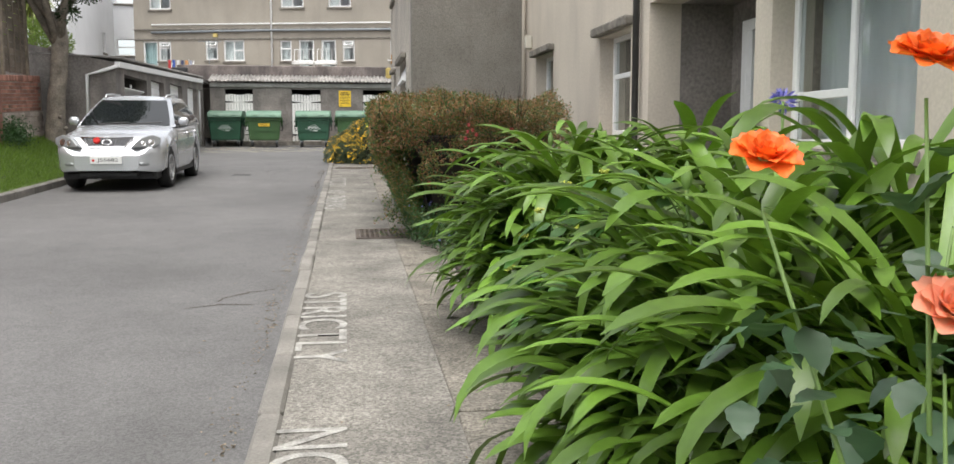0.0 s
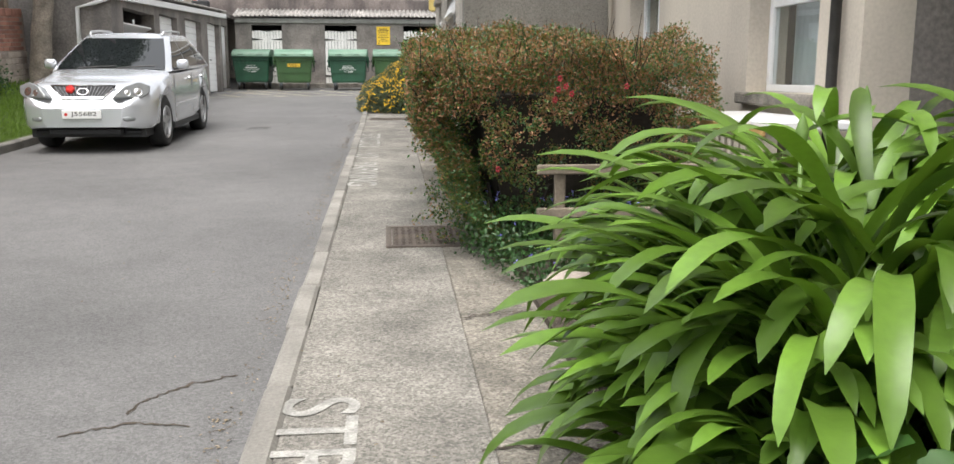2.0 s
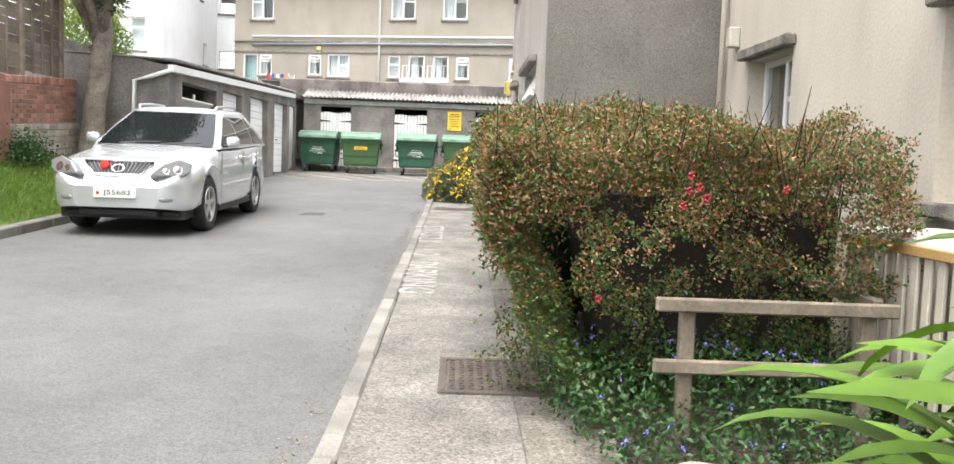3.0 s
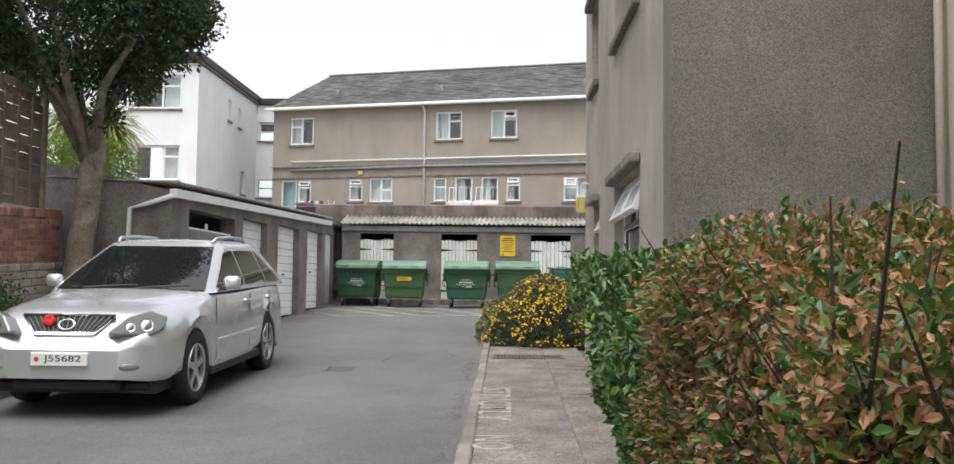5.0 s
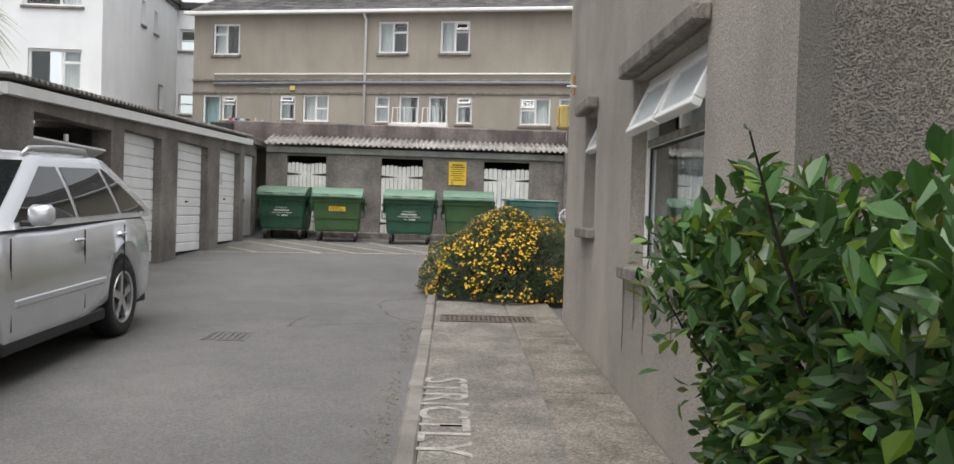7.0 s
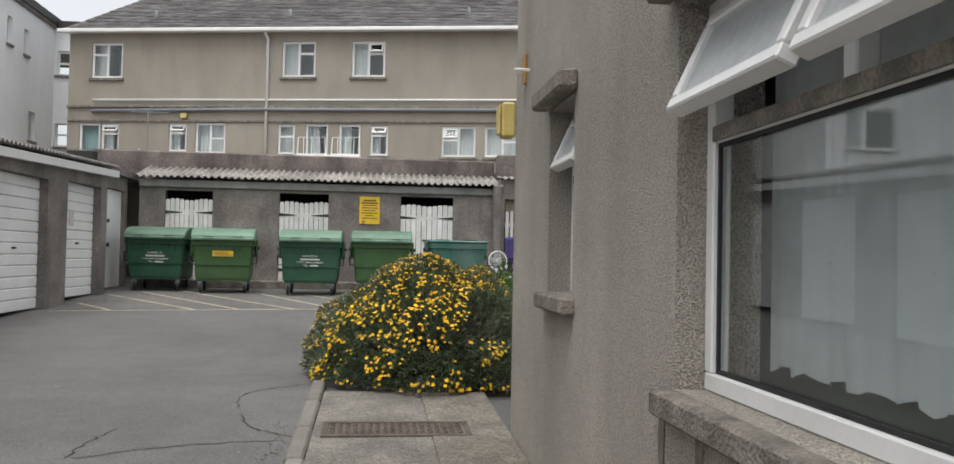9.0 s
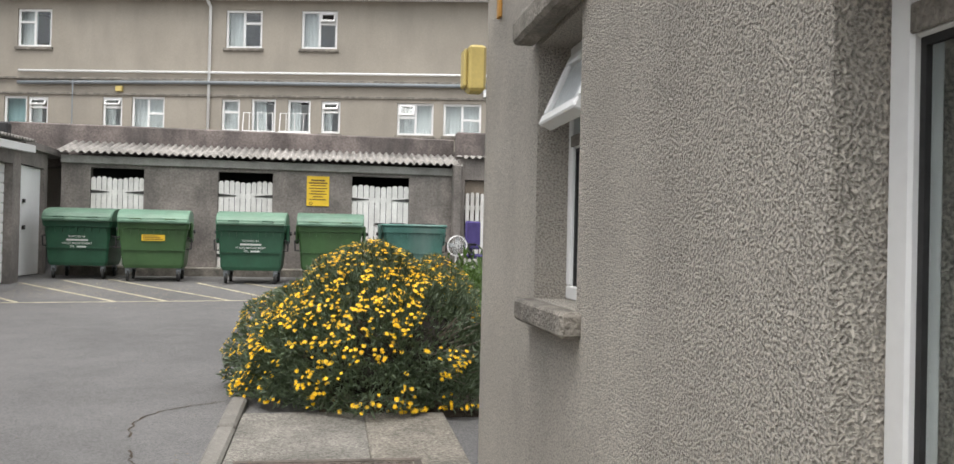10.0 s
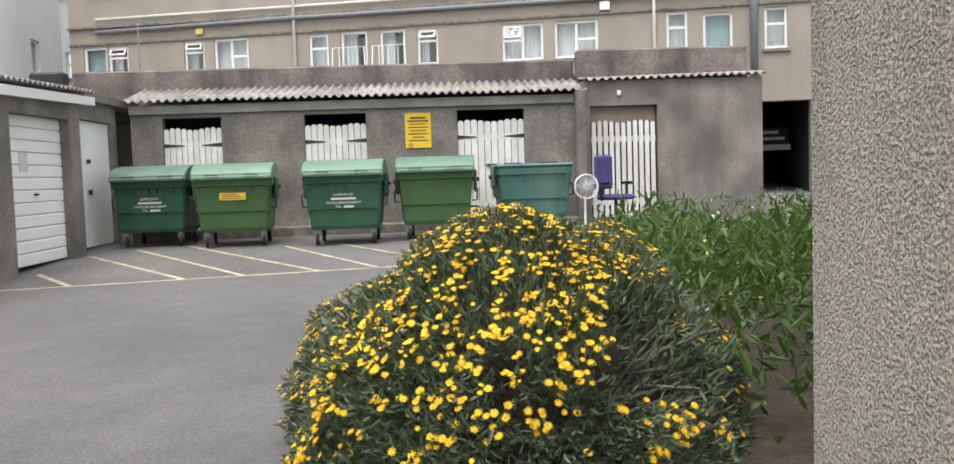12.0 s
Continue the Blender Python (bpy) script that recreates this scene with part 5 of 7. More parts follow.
kl = thing("bank_kerb", pose(0, 0, 0), "mossy concrete kerb at the grass bank", "kerb", kind="structure")
v = 7.0
while v < 21.0:
    o = part("kerb_stone", B(-0.07, 0.07, 0.005, 0.9, -0.25, 0.1, bevel=0.02), M_KERB, kl)
    o.matrix_basis = Matrix.Translation((-5.35, v, gz(-5.35, v))) @ pose(0, 0, 0, 2.07)
    v += 0.905
slabs = thing("path_slabs", pose(0, 0, 0), "cracked concrete slabs beside the planted bed", "pavement", kind="structure")
v = -3.0
while v < 22.2:
    ln = rng.uniform(1.1, 2.4)
    if v < 21.0 < v + ln + 0.3:
        ln = 22.25 - v
    o = part("slab", B(0.504, 1.057, 0.006, ln - 0.006, -0.25, 0.022 + rng.uniform(-0.008, 0.006), bevel=0.008), M_SLAB, slabs)
    o.matrix_basis = Matrix.Translation((0, v, gz(0.75, v))) @ pose(0, 0, 0, 2.07)
    v += ln


def cover(u0, u1, v0, v1, lift, label, rim=0.05):
    c = thing("manhole_cover", Matrix.Translation(((u0 + u1) / 2, (v0 + v1) / 2, gz((u0 + u1) / 2, (v0 + v1) / 2) + lift)) @ pose(0, 0, 0, 2.07), label, "manhole cover", "covers")
    a, b = (u1 - u0) / 2, (v1 - v0) / 2
    part("plate", B(-a, a, -b, b, -0.03, 0.004), M_CASTIRON, c)
    for q in ((-a - rim, a + rim, -b - rim, -b - 0.008), (-a - rim, a + rim, b + 0.008, b + rim), (-a - rim, -a - 0.008, -b, b), (a + 0.008, a + rim, -b, b)):
        part("frame", B(*q, -0.03, 0.006), M_CASTIRON, c)
    bm = bmesh.new()
    n, k = int(2 * a / 0.05), int(2 * b / 0.05)
    for i in range(n):
        for j in range(k):
            x, y = -a + (i + 0.5) * 2 * a / n, -b + (j + 0.5) * 2 * b / k
            box(bm, x - 0.016, x + 0.016, y - 0.007, y + 0.007, 0.004, 0.009, 0, Matrix.Translation((x, y, 0)) @ Matrix.Rotation(0.785 * (1 if (i + j) % 2 else -1), 4, "Z") @ Matrix.Translation((-x, -y, 0)))
    part("tread_pattern", bm, M_CASTIRON, c)["kind"] = "stuff"
    return c


cover(-0.2, 0.73, 20.72, 21.06, 0.025, "rusty cast-iron cover set in the path")
cover(0.14, 0.68, 9.7, 10.34, 0.026, "rusty chequered cover set in the path")
for o in cover(-2.42, -2.08, 19.62, 20.0, -0.031, "small worn drain cover in the tarmac", 0.03).children:
    o.data.materials[0] = M_TARMAC
bay = thing("bay_lines", pose(0, 0, 0), "faded yellow-white hatched lines before the bins", "road marking", kind="structure")


def line(p, q, w):
    d = (Vector(q) - Vector(p)).normalized()
    s = Vector((-d.y, d.x)) * w / 2
    bm = bmesh.new()
    bm.faces.new([bm.verts.new((c[0], c[1], gz(c[0], c[1]) - 0.0255)) for c in (Vector(p) + s, Vector(p) - s, Vector(q) - s, Vector(q) + s)])
    bmesh.ops.recalc_face_normals(bm, faces=bm.faces[:])
    o = part("line", bm, M_LINE, bay)


line((-5.0, 29.3), (0.4, 30.1), 0.07)
for k, (p, q) in enumerate((((-5.06, 32.57), (-2.79, 29.6)), ((-4.53, 33.17), (-2.1, 29.7)), ((-3.78, 33.41), (-1.22, 29.85)), ((-2.12, 32.81), (-0.5, 29.95)), ((-1.27, 32.84), (0.1, 30.6)), ((-4.95, 30.6), (-4.1, 29.45)))):
    line(p, q, 0.07)
    bay.children[-1].matrix_basis.translation.z = 0.0008 * (k + 1)

# cracks, litter and grit along the kerb
M_LITTER = mat("dry_leaf_litter", (0.19, 0.15, 0.1), 0.95, 0.3, 9, 60, 0.2, 0.003, island=0.6)
rs = np.random.RandomState(3)
n = 2600
lu = np.concatenate([-0.5 - np.abs(rs.normal(0, 0.07, 1500)), 0.98 - np.abs(rs.normal(0, 0.12, 700)), rs.uniform(-4.5, 0.9, 400)])
lv = np.concatenate([rs.uniform(1, 21.5, 1500), rs.uniform(2, 14, 700), rs.uniform(2, 32, 400)])
lift = np.where(lu > -0.43, 0.026, -0.024)
P = np.stack([lu, lv, 0.0361 * lv + 0.0053 * lu + lift], 1)
D = rs.normal(0, 1, (n, 3)) * [1, 1, 0.12]
keep = rs.rand(n) < (0.35 + 0.65 * (np.sin(lv * 2.3) > -0.2))
tagged(scatter_leaves("leaf_litter", P[keep], D[keep], np.tile([0, 0, 1.0], (keep.sum(), 1)), rs.uniform(0.008, 0.03, keep.sum()), rs.uniform(0.005, 0.015, keep.sum()), M_LITTER, None, 0.2), "dry leaf fragments and grit along the kerb", "litter", kind="stuff")

k = 1700
su = np.concatenate([rs.normal(-2.6, 1.0, k // 2), rs.normal(-4.2, 0.5, k - k // 2)])
sv_ = np.concatenate([rs.normal(31.2, 0.9, k // 2), rs.normal(31.6, 0.8, k - k // 2)])
ok = (su > -5.1) & (su < 0.3) & (sv_ < 33.6)
P = np.stack([su, sv_, 0.0361 * sv_ + 0.0053 * su - 0.0235], 1)[ok]
D = (rs.normal(0, 1, (k, 3)) * [1, 1, 0.05])[ok]
tagged(scatter_leaves("sand_grit", P, D, np.tile([0, 0, 1.0], (len(P), 1)), rs.uniform(0.008, 0.03, len(P)), rs.uniform(0.008, 0.025, len(P)), mat("pale_sand", (0.34, 0.29, 0.21), 0.95, 0.2, 9, 60, 0.2, 0.003, island=0.3), None, 0.03), "pale sand and grit spilt on the tarmac by the bins", "sand", kind="stuff")


# ---- planting ----
M_HEDGE = leaf_mat("privet_leaf", (0.045, 0.105, 0.028), 0.3, 0.5, thin=0.15)
M_HEDGE_NEW = leaf_mat("young_privet_leaf", (0.13, 0.22, 0.035), 0.35, 0.4)
M_BROWN = leaf_mat("russet_leaf", (0.29, 0.15, 0.08), 0.55, 0.45)
M_OLIVE = leaf_mat("olive_leaf", (0.12, 0.14, 0.03), 0.45, 0.45)
M_BLOSSOM = mat("crimson_petal", (0.3, 0.02, 0.03), 0.7, 0.2, 20, 60, 0)
# twigs, and the near-black cores that paint the shade inside the foliage
M_TWIG_SHADE = mat("twig", (0.02, 0.016, 0.011), 0.9, 0.3, 20, 60, 0.3, 0.004)
M_AGA = leaf_mat("strap_leaf", (0.105, 0.195, 0.025), 0.34, 0.0, 0.5, 0.14)
M_AGA_STEM = mat("green_stem", (0.13, 0.22, 0.05), 0.5, 0.1, 9, 60, 0.1, 0.003)
M_BLUE = mat("blue_petal", (0.2, 0.19, 0.55), 0.6, 0.2, 20, 60, 0)
M_HYD = leaf_mat("broad_leaf", (0.04, 0.11, 0.016), 0.5, 0.0, 0.4, 0.14)
M_LIME = mat("lime_flower_head", (0.38, 0.42, 0.06), 0.7, 0.25, 40, 90, 0.2, 0.003)
M_ORANGE = leaf_mat("orange_petal", (0.75, 0.16, 0.025), 0.5, 0.0, 0.12, 0.2)
M_PINK = leaf_mat("salmon_petal", (0.75, 0.3, 0.19), 0.5, 0.0, 0.1, 0.2)
M_ROSELEAF = leaf_mat("rose_leaf", (0.045, 0.095, 0.045), 0.4, 0.0, 0.35, 0.15)
M_EURY = leaf_mat("grey_green_leaf", (0.1, 0.135, 0.08), 0.5, 0.55, thin=0.12)
M_DAISY = leaf_mat("yellow_petal", (0.84, 0.53, 0.008), 0.5, 0.25, 0.15, 0.2)
M_CROWN = leaf_mat("evergreen_leaf", (0.035, 0.065, 0.025), 0.4, 0.5)
M_PALM = leaf_mat("palm_leaf", (0.2, 0.24, 0.06), 0.5, 0.4)
M_COVER = leaf_mat("ground_cover_leaf", (0.032, 0.085, 0.02), 0.5, 0.5, thin=0.12)
rs = np.random.RandomState(11)


def unit(a):
    return a / (np.linalg.norm(a, axis=1)[:, None] + 1e-9)


def hedge_points(n, seed, v0, v1, side=1.0):
    """Points and outward directions over the hedge's outside: front, drive side, far end and top."""
    r = np.random.RandomState(seed)
    pts, nrm = [], []
    while len(pts) < n:
        k = r.rand()
        v = r.uniform(v0, v1)
        h = r.rand()
        zt = (1.4 if v0 < 10 else 1.33) + 0.07 * math.sin(v * 2.1) + 0.05 * math.sin(v * 5.3)
        left = (0.95 if v0 < 10 else 0.9) - (0.62 if v0 < 10 else 0.44) * min(1, h * 1.5) ** 0.8
        if k < 0.3:
            p, q = (left, v, h * zt), (-1, 0, 0.25)
        elif k < 0.66:
            u = r.uniform(0.3, 2.35)
            p, q = (u, 9.15 + 0.5 * (1 - min(1, h * 1.6)) + 0.08 * math.sin(u * 5), h * zt), (0, -1, 0.25)
            if v0 > 9.5:
                continue
        elif k < 0.72:
            p, q = (r.uniform(left, 2.3), 13.6, h * zt), (0, 1, 0.2)
            if v1 < 13:
                continue
        else:
            u = r.uniform(0.3, 2.35)
            p, q = (u, v, zt + 0.07 * math.sin(u * 4 + v * 3)), (0, 0, 1)
        b = 0.06 * noise.noise(Vector((p[0] * 3, p[1] * 3, p[2] * 3)))
        depth = -abs(r.normal(0, 0.1)) + 2.2 * b + 0.02
        pts.append([p[i] + q[i] * depth + r.normal(0, 0.015) for i in range(3)])
        nrm.append(q)
    pts = np.array(pts)
    pts[:, 2] += 0.0361 * pts[:, 1] + 0.0053 * pts[:, 0]
    return pts, np.array(nrm, float)


def hedge(name, label, v0, v1, mats, n, seed, size, twigs):
    h = thing(name, pose(1.3, (v0 + v1) / 2, gz(1.3, (v0 + v1) / 2)), label, "hedge")
    off = h.matrix_basis.inverted()
    # near-black block: the shade in the leaf gaps, put into its colour
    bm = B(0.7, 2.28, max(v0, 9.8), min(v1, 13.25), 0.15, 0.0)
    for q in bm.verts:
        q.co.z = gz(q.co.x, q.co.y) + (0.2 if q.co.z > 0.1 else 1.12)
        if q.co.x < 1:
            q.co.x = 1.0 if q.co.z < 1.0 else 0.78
    part("woody_core", bm, M_TWIG_SHADE, h, "woody inside, near-black for the shade between leaves")
    for k in range(14):
        u, v = rs.uniform(0.9, 2.0), rs.uniform(max(v0, 9.5), min(v1, 13.4))
        part("stem", tube(bmesh.new(), [(u, v, gz(u, v)), (u + rs.normal(0, 0.1), v + rs.normal(0, 0.1), gz(u, v) + 0.5)], [0.02, 0.014], 5), M_TWIG_SHADE, h)
    for j, (mt, share, s) in enumerate(mats):
        k = int(n * share)
        p, q = hedge_points(k, seed + j, v0, v1)
        if mt is M_BROWN:
            hr = p[:, 2] - 0.0361 * p[:, 1]
            stay = rs.rand(k) < np.clip((hr - 0.45) / 0.65, 0.12, 1.0)
            p, q = p[stay], q[stay]
            k = len(p)
        if v0 < 10:
            hr = p[:, 2] - 0.0361 * p[:, 1]
            gap = np.array([noise.noise(Vector(c) * 4.5) + 0.5 * noise.noise(Vector(c) * 11) for c in p])
            stay = gap > np.where(q[:, 1] > -0.5, -0.9, -0.3 + 0.42 * np.clip((1.15 - hr) / 0.6, 0, 1))
            p, q = p[stay], q[stay]
            k = len(p)
        d = unit(q + rs.normal(0, 0.65, q.shape) + [0, 0, -0.25 if s < 1.2 else 0])
        up = unit(q + rs.normal(0, 0.4, q.shape))
        L_ = rs.uniform(0.7, 1.25, k) * size * s
        scatter_leaves("foliage", p, d, up, L_, L_ * rs.uniform(0.42, 0.6, k), mt, h, 0.12)
    tp, td, tl, tm = [], [], [], []
    for k in range(twigs):
        u, v = rs.uniform(0.3, 2.3), rs.uniform(v0, v1)
        if k % 3 == 0:
            base = Vector((u, 9.2 if v0 < 9.5 else v, gz(u, v) + rs.uniform(0.9, 1.36)))
            way = Vector((rs.normal(-0.1, 0.3), -0.35, 0.7))
        elif k % 3 == 1:
            base = Vector((0.45, v, gz(u, v) + rs.uniform(0.95, 1.3)))
            way = Vector((-0.5, rs.normal(0, 0.4), 0.5))
        else:
            base = Vector((u, v, gz(u, v) + 1.32))
            way = Vector((rs.normal(0, 0.3), rs.normal(0, 0.3), 1.0))
        way.normalize()
        ln = rs.uniform(0.12, 0.32)
        pts = [base + way * ln * f + Vector((0, 0, 0.06 * f * f)) for f in (0, 0.5, 1.0)]
        part("twig", tube(bmesh.new(), pts, [0.004, 0.003, 0.0015], 4), M_TWIG_SHADE, h)
        for f in np.linspace(0.15, 1, 9):
            tp.append(base + way * ln * f + Vector((0, 0, 0.06 * f * f)))
            td.append(way * 0.5 + Vector(rs.normal(0, 0.8, 3)))
            tl.append(rs.uniform(0.6, 1.1) * size * 0.75)
    if tp:
        scatter_leaves("twig_leaves", tp, td, unit(rs.normal(0, 1, (len(tp), 3)) + [0, 0, 1.0]), tl, np.array(tl) * 0.5, mats[0][0], h, 0.1)
    for o in h.children:
        o.matrix_basis = off @ o.matrix_basis
    return h


hedge("russet_hedge", "russet-brown clipped hedge with small leaves and twigs", 9.15, 10.6, [(M_BROWN, 0.6, 1.0), (M_OLIVE, 0.26, 1.1), (M_HEDGE, 0.3, 1.2)], 135000, 5, 0.021, 190)
hedge("privet_hedge", "dense glossy green clipped hedge beside the path", 10.3, 13.62, [(M_HEDGE, 0.74, 1.0), (M_HEDGE_NEW, 0.14, 0.9), (M_OLIVE, 0.12, 0.8)], 60000, 9, 0.052, 26)
p, q = hedge_points(1500, 77, 10.3, 11.1)
k = q[:, 2] > 0.9
scatter_leaves("russet_shoots", p[k] + [0, 0, 0.05], unit(rs.normal(0, 0.6, q[k].shape) + [0, 0, 0.9]), unit(rs.normal(0, 1, q[k].shape)), rs.uniform(0.025, 0.045, k.sum()), rs.uniform(0.014, 0.022, k.sum()), M_BROWN, None, 0.1, "stuff")
tagged(bpy.data.objects["russet_shoots"], "russet young shoots over the hedge top", "foliage")
for c in ((1.25, 9.05, 1.6), (1.29, 9.04, 1.55), (1.33, 9.05, 1.5), (1.22, 9.05, 1.46), (1.7, 9.05, 1.55), (0.85, 9.1, 1.0), (1.24, 9.04, 1.53)):
    bl = thing("quince_blossom", pose(*c), "small red blossom among the hedge leaves", "flower", "hedge blossoms")
    for j in range(5):
        a = 2 * math.pi * j / 5
        bm = bmesh.new()
        bmesh.ops.create_icosphere(bm, subdivisions=1, radius=0.009, matrix=Matrix.Translation((0.011 * math.cos(a), 0.0, 0.015 * math.sin(a))) @ Matrix.Diagonal((1, 0.5, 1, 1)))
        part("petal", bm, M_BLOSSOM, bl, "", True)

# ground cover under the hedge and weeds
k = 6500
pu, pv = rs.uniform(0.62, 2.4, k), rs.uniform(8.35, 9.7, k)
hgt = np.clip((pv - 8.3) * 0.5, 0.02, 0.35) * rs.rand(k)
P = np.stack([pu, pv, 0.0361 * pv + 0.0053 * pu + 0.05 + hgt], 1)
ok = (pu - 0.6) > (9.3 - pv) * 0.35
tagged(scatter_leaves("ground_cover", P[ok], unit(rs.normal(0, 1, (ok.sum(), 3)) + [0, -0.3, 0.2]), unit(rs.normal(0, 0.5, (ok.sum(), 3)) + [0, 0, 1]), rs.uniform(0.02, 0.045, ok.sum()), rs.uniform(0.015, 0.03, ok.sum()), M_COVER, None, 0.1), "low ivy-like ground cover under the hedge", "ground cover", kind="stuff")
k = 900
pv = rs.uniform(9.0, 13.8, k)
pu = 0.86 - np.abs(rs.normal(0, 0.07, k))
P = np.stack([pu, pv, 0.0361 * pv + 0.0053 * pu + 0.03 + 0.12 * rs.rand(k)], 1)
tagged(scatter_leaves("path_weeds", P, unit(rs.normal(0, 1, (k, 3)) + [0, 0, 0.6]), unit(rs.normal(0, 1, (k, 3))), rs.uniform(0.02, 0.05, k), rs.uniform(0.01, 0.02, k), M_COVER), "low weeds along the path edge", "weeds", kind="stuff")
k = 55
pu, pv = rs.uniform(0.6, 2.2, k), rs.uniform(8.5, 10.2, k)
P = np.stack([pu, pv, 0.0361 * pv + 0.12 + np.clip((pv - 8.4) * 0.4, 0, 0.3)], 1)
tagged(scatter_leaves("bluebells", np.repeat(P, 5, 0), unit(rs.normal(0, 1, (k * 5, 3)) + [0, -0.4, 0.4]), np.tile([0, 0, 1.0], (k * 5, 1)), np.full(k * 5, 0.022), np.full(k * 5, 0.012), M_BLUE), "small violet bellflowers under the hedge", "flowers", kind="stuff")

rail = thing("wooden_rail", pose(0, 0, 0), "weathered two-rail timber fence before the hedge", "fence")
for u in (1.24, 2.08):
    part("post", B(u - 0.035, u + 0.035, 8.92, 8.98, gz(u, 8.9) - 0.02, 1.04, bevel=0.008), M_GREYWOOD, rail)
for z in (0.985, 0.7):
    part("rail", B(1.08, 2.2, 8.88, 8.917, z, z + 0.065, bevel=0.008), M_GREYWOOD, rail)
part("rail", B(2.12, 2.17, 8.98, 9.9, 1.0, 1.06, bevel=0.008), M_GREYWOOD, rail)
M_CREAM = mat("cream_painted_wood", (0.5, 0.45, 0.37), 0.6, 0.12, 5, 50, 0.2, 0.003, streak=0.3, streak_col=(0.3, 0.26, 0.2))
tb = thing("garden_bench", pose(0, 0, 0), "cream slatted wooden bin store with a pale top", "bench")
part("top", B(2.3, 2.84, 8.2, 9.75, 1.3, 1.36, bevel=0.012), M_UPVC, tb)
part("edge", B(2.28, 2.3, 8.2, 9.75, 1.27, 1.32, bevel=0.005), mat("honey_wood", (0.42, 0.26, 0.1), 0.6, 0.2), tb)
for v in (8.25, 9.0, 9.68):
    part("leg", B(2.32, 2.4, v, v + 0.07, gz(2.3, v), 1.3, bevel=0.006), M_CREAM, tb)
for k in range(13):
    part("slat", B(2.3, 2.32, 8.27 + k * 0.115, 8.33 + k * 0.115, 0.5, 1.27, bevel=0.005), M_CREAM, tb)
part("rail", B(2.321, 2.345, 8.2, 9.75, 0.5, 0.58), M_CREAM, tb)
rk = bmesh.new()
bmesh.ops.create_icosphere(rk, subdivisions=3, radius=0.16)
for q in rk.verts:
    q.co *= 1 + 0.35 * noise.noise(q.co * 9)
    q.co.z *= 0.6
o = part("rock", rk, M_STONE)
o.matrix_basis = pose(1.2, 8.3, gz(1.2, 8.3) + 0.08)
tagged(o, "rough pale stone at the edge of the bed", "rock")


# strap-leaved clumps
def strap_mesh(i):
    r = random.Random(100 + i)
    ln, w = r.uniform(0.5, 0.76), r.uniform(0.031, 0.043)
    rise, bend = r.uniform(0.3, 1.05), r.uniform(1.0, 2.4)
    bm = bmesh.new()
    x = z = 0.0
    n = 11
    a = rise
    rows = []
    tw = r.uniform(-0.5, 0.5)
    for k in range(n + 1):
        f = k / n
        hw = w * (0.55 + 0.9 * min(f * 1.6, 1.0)) * math.sqrt(max(0.0, 1 - f ** 4)) / 1.45 + 0.001
        t = tw * f
        y0 = 0.05 * math.sin(f * 2 + i)
        dip = hw * 0.28
        rows.append([bm.verts.new((x - hw * math.sin(t) * 0.2, y0 - hw * math.cos(t), z - hw * math.sin(t))), bm.verts.new((x, y0, z - dip)), bm.verts.new((x, y0 + hw * math.cos(t), z + hw * math.sin(t)))])
        a -= bend / n * (0.3 + 1.4 * f)
        x += ln / n * math.cos(a)
        z += ln / n * math.sin(a)
    for p_, q_ in zip(rows, rows[1:]):
        for k in range(2):
            bm.faces.new((p_[k], p_[k + 1], q_[k + 1], q_[k]))
    return mesh_of("leaf", bm, M_AGA, True)


STRAPS = [strap_mesh(i) for i in range(14)]


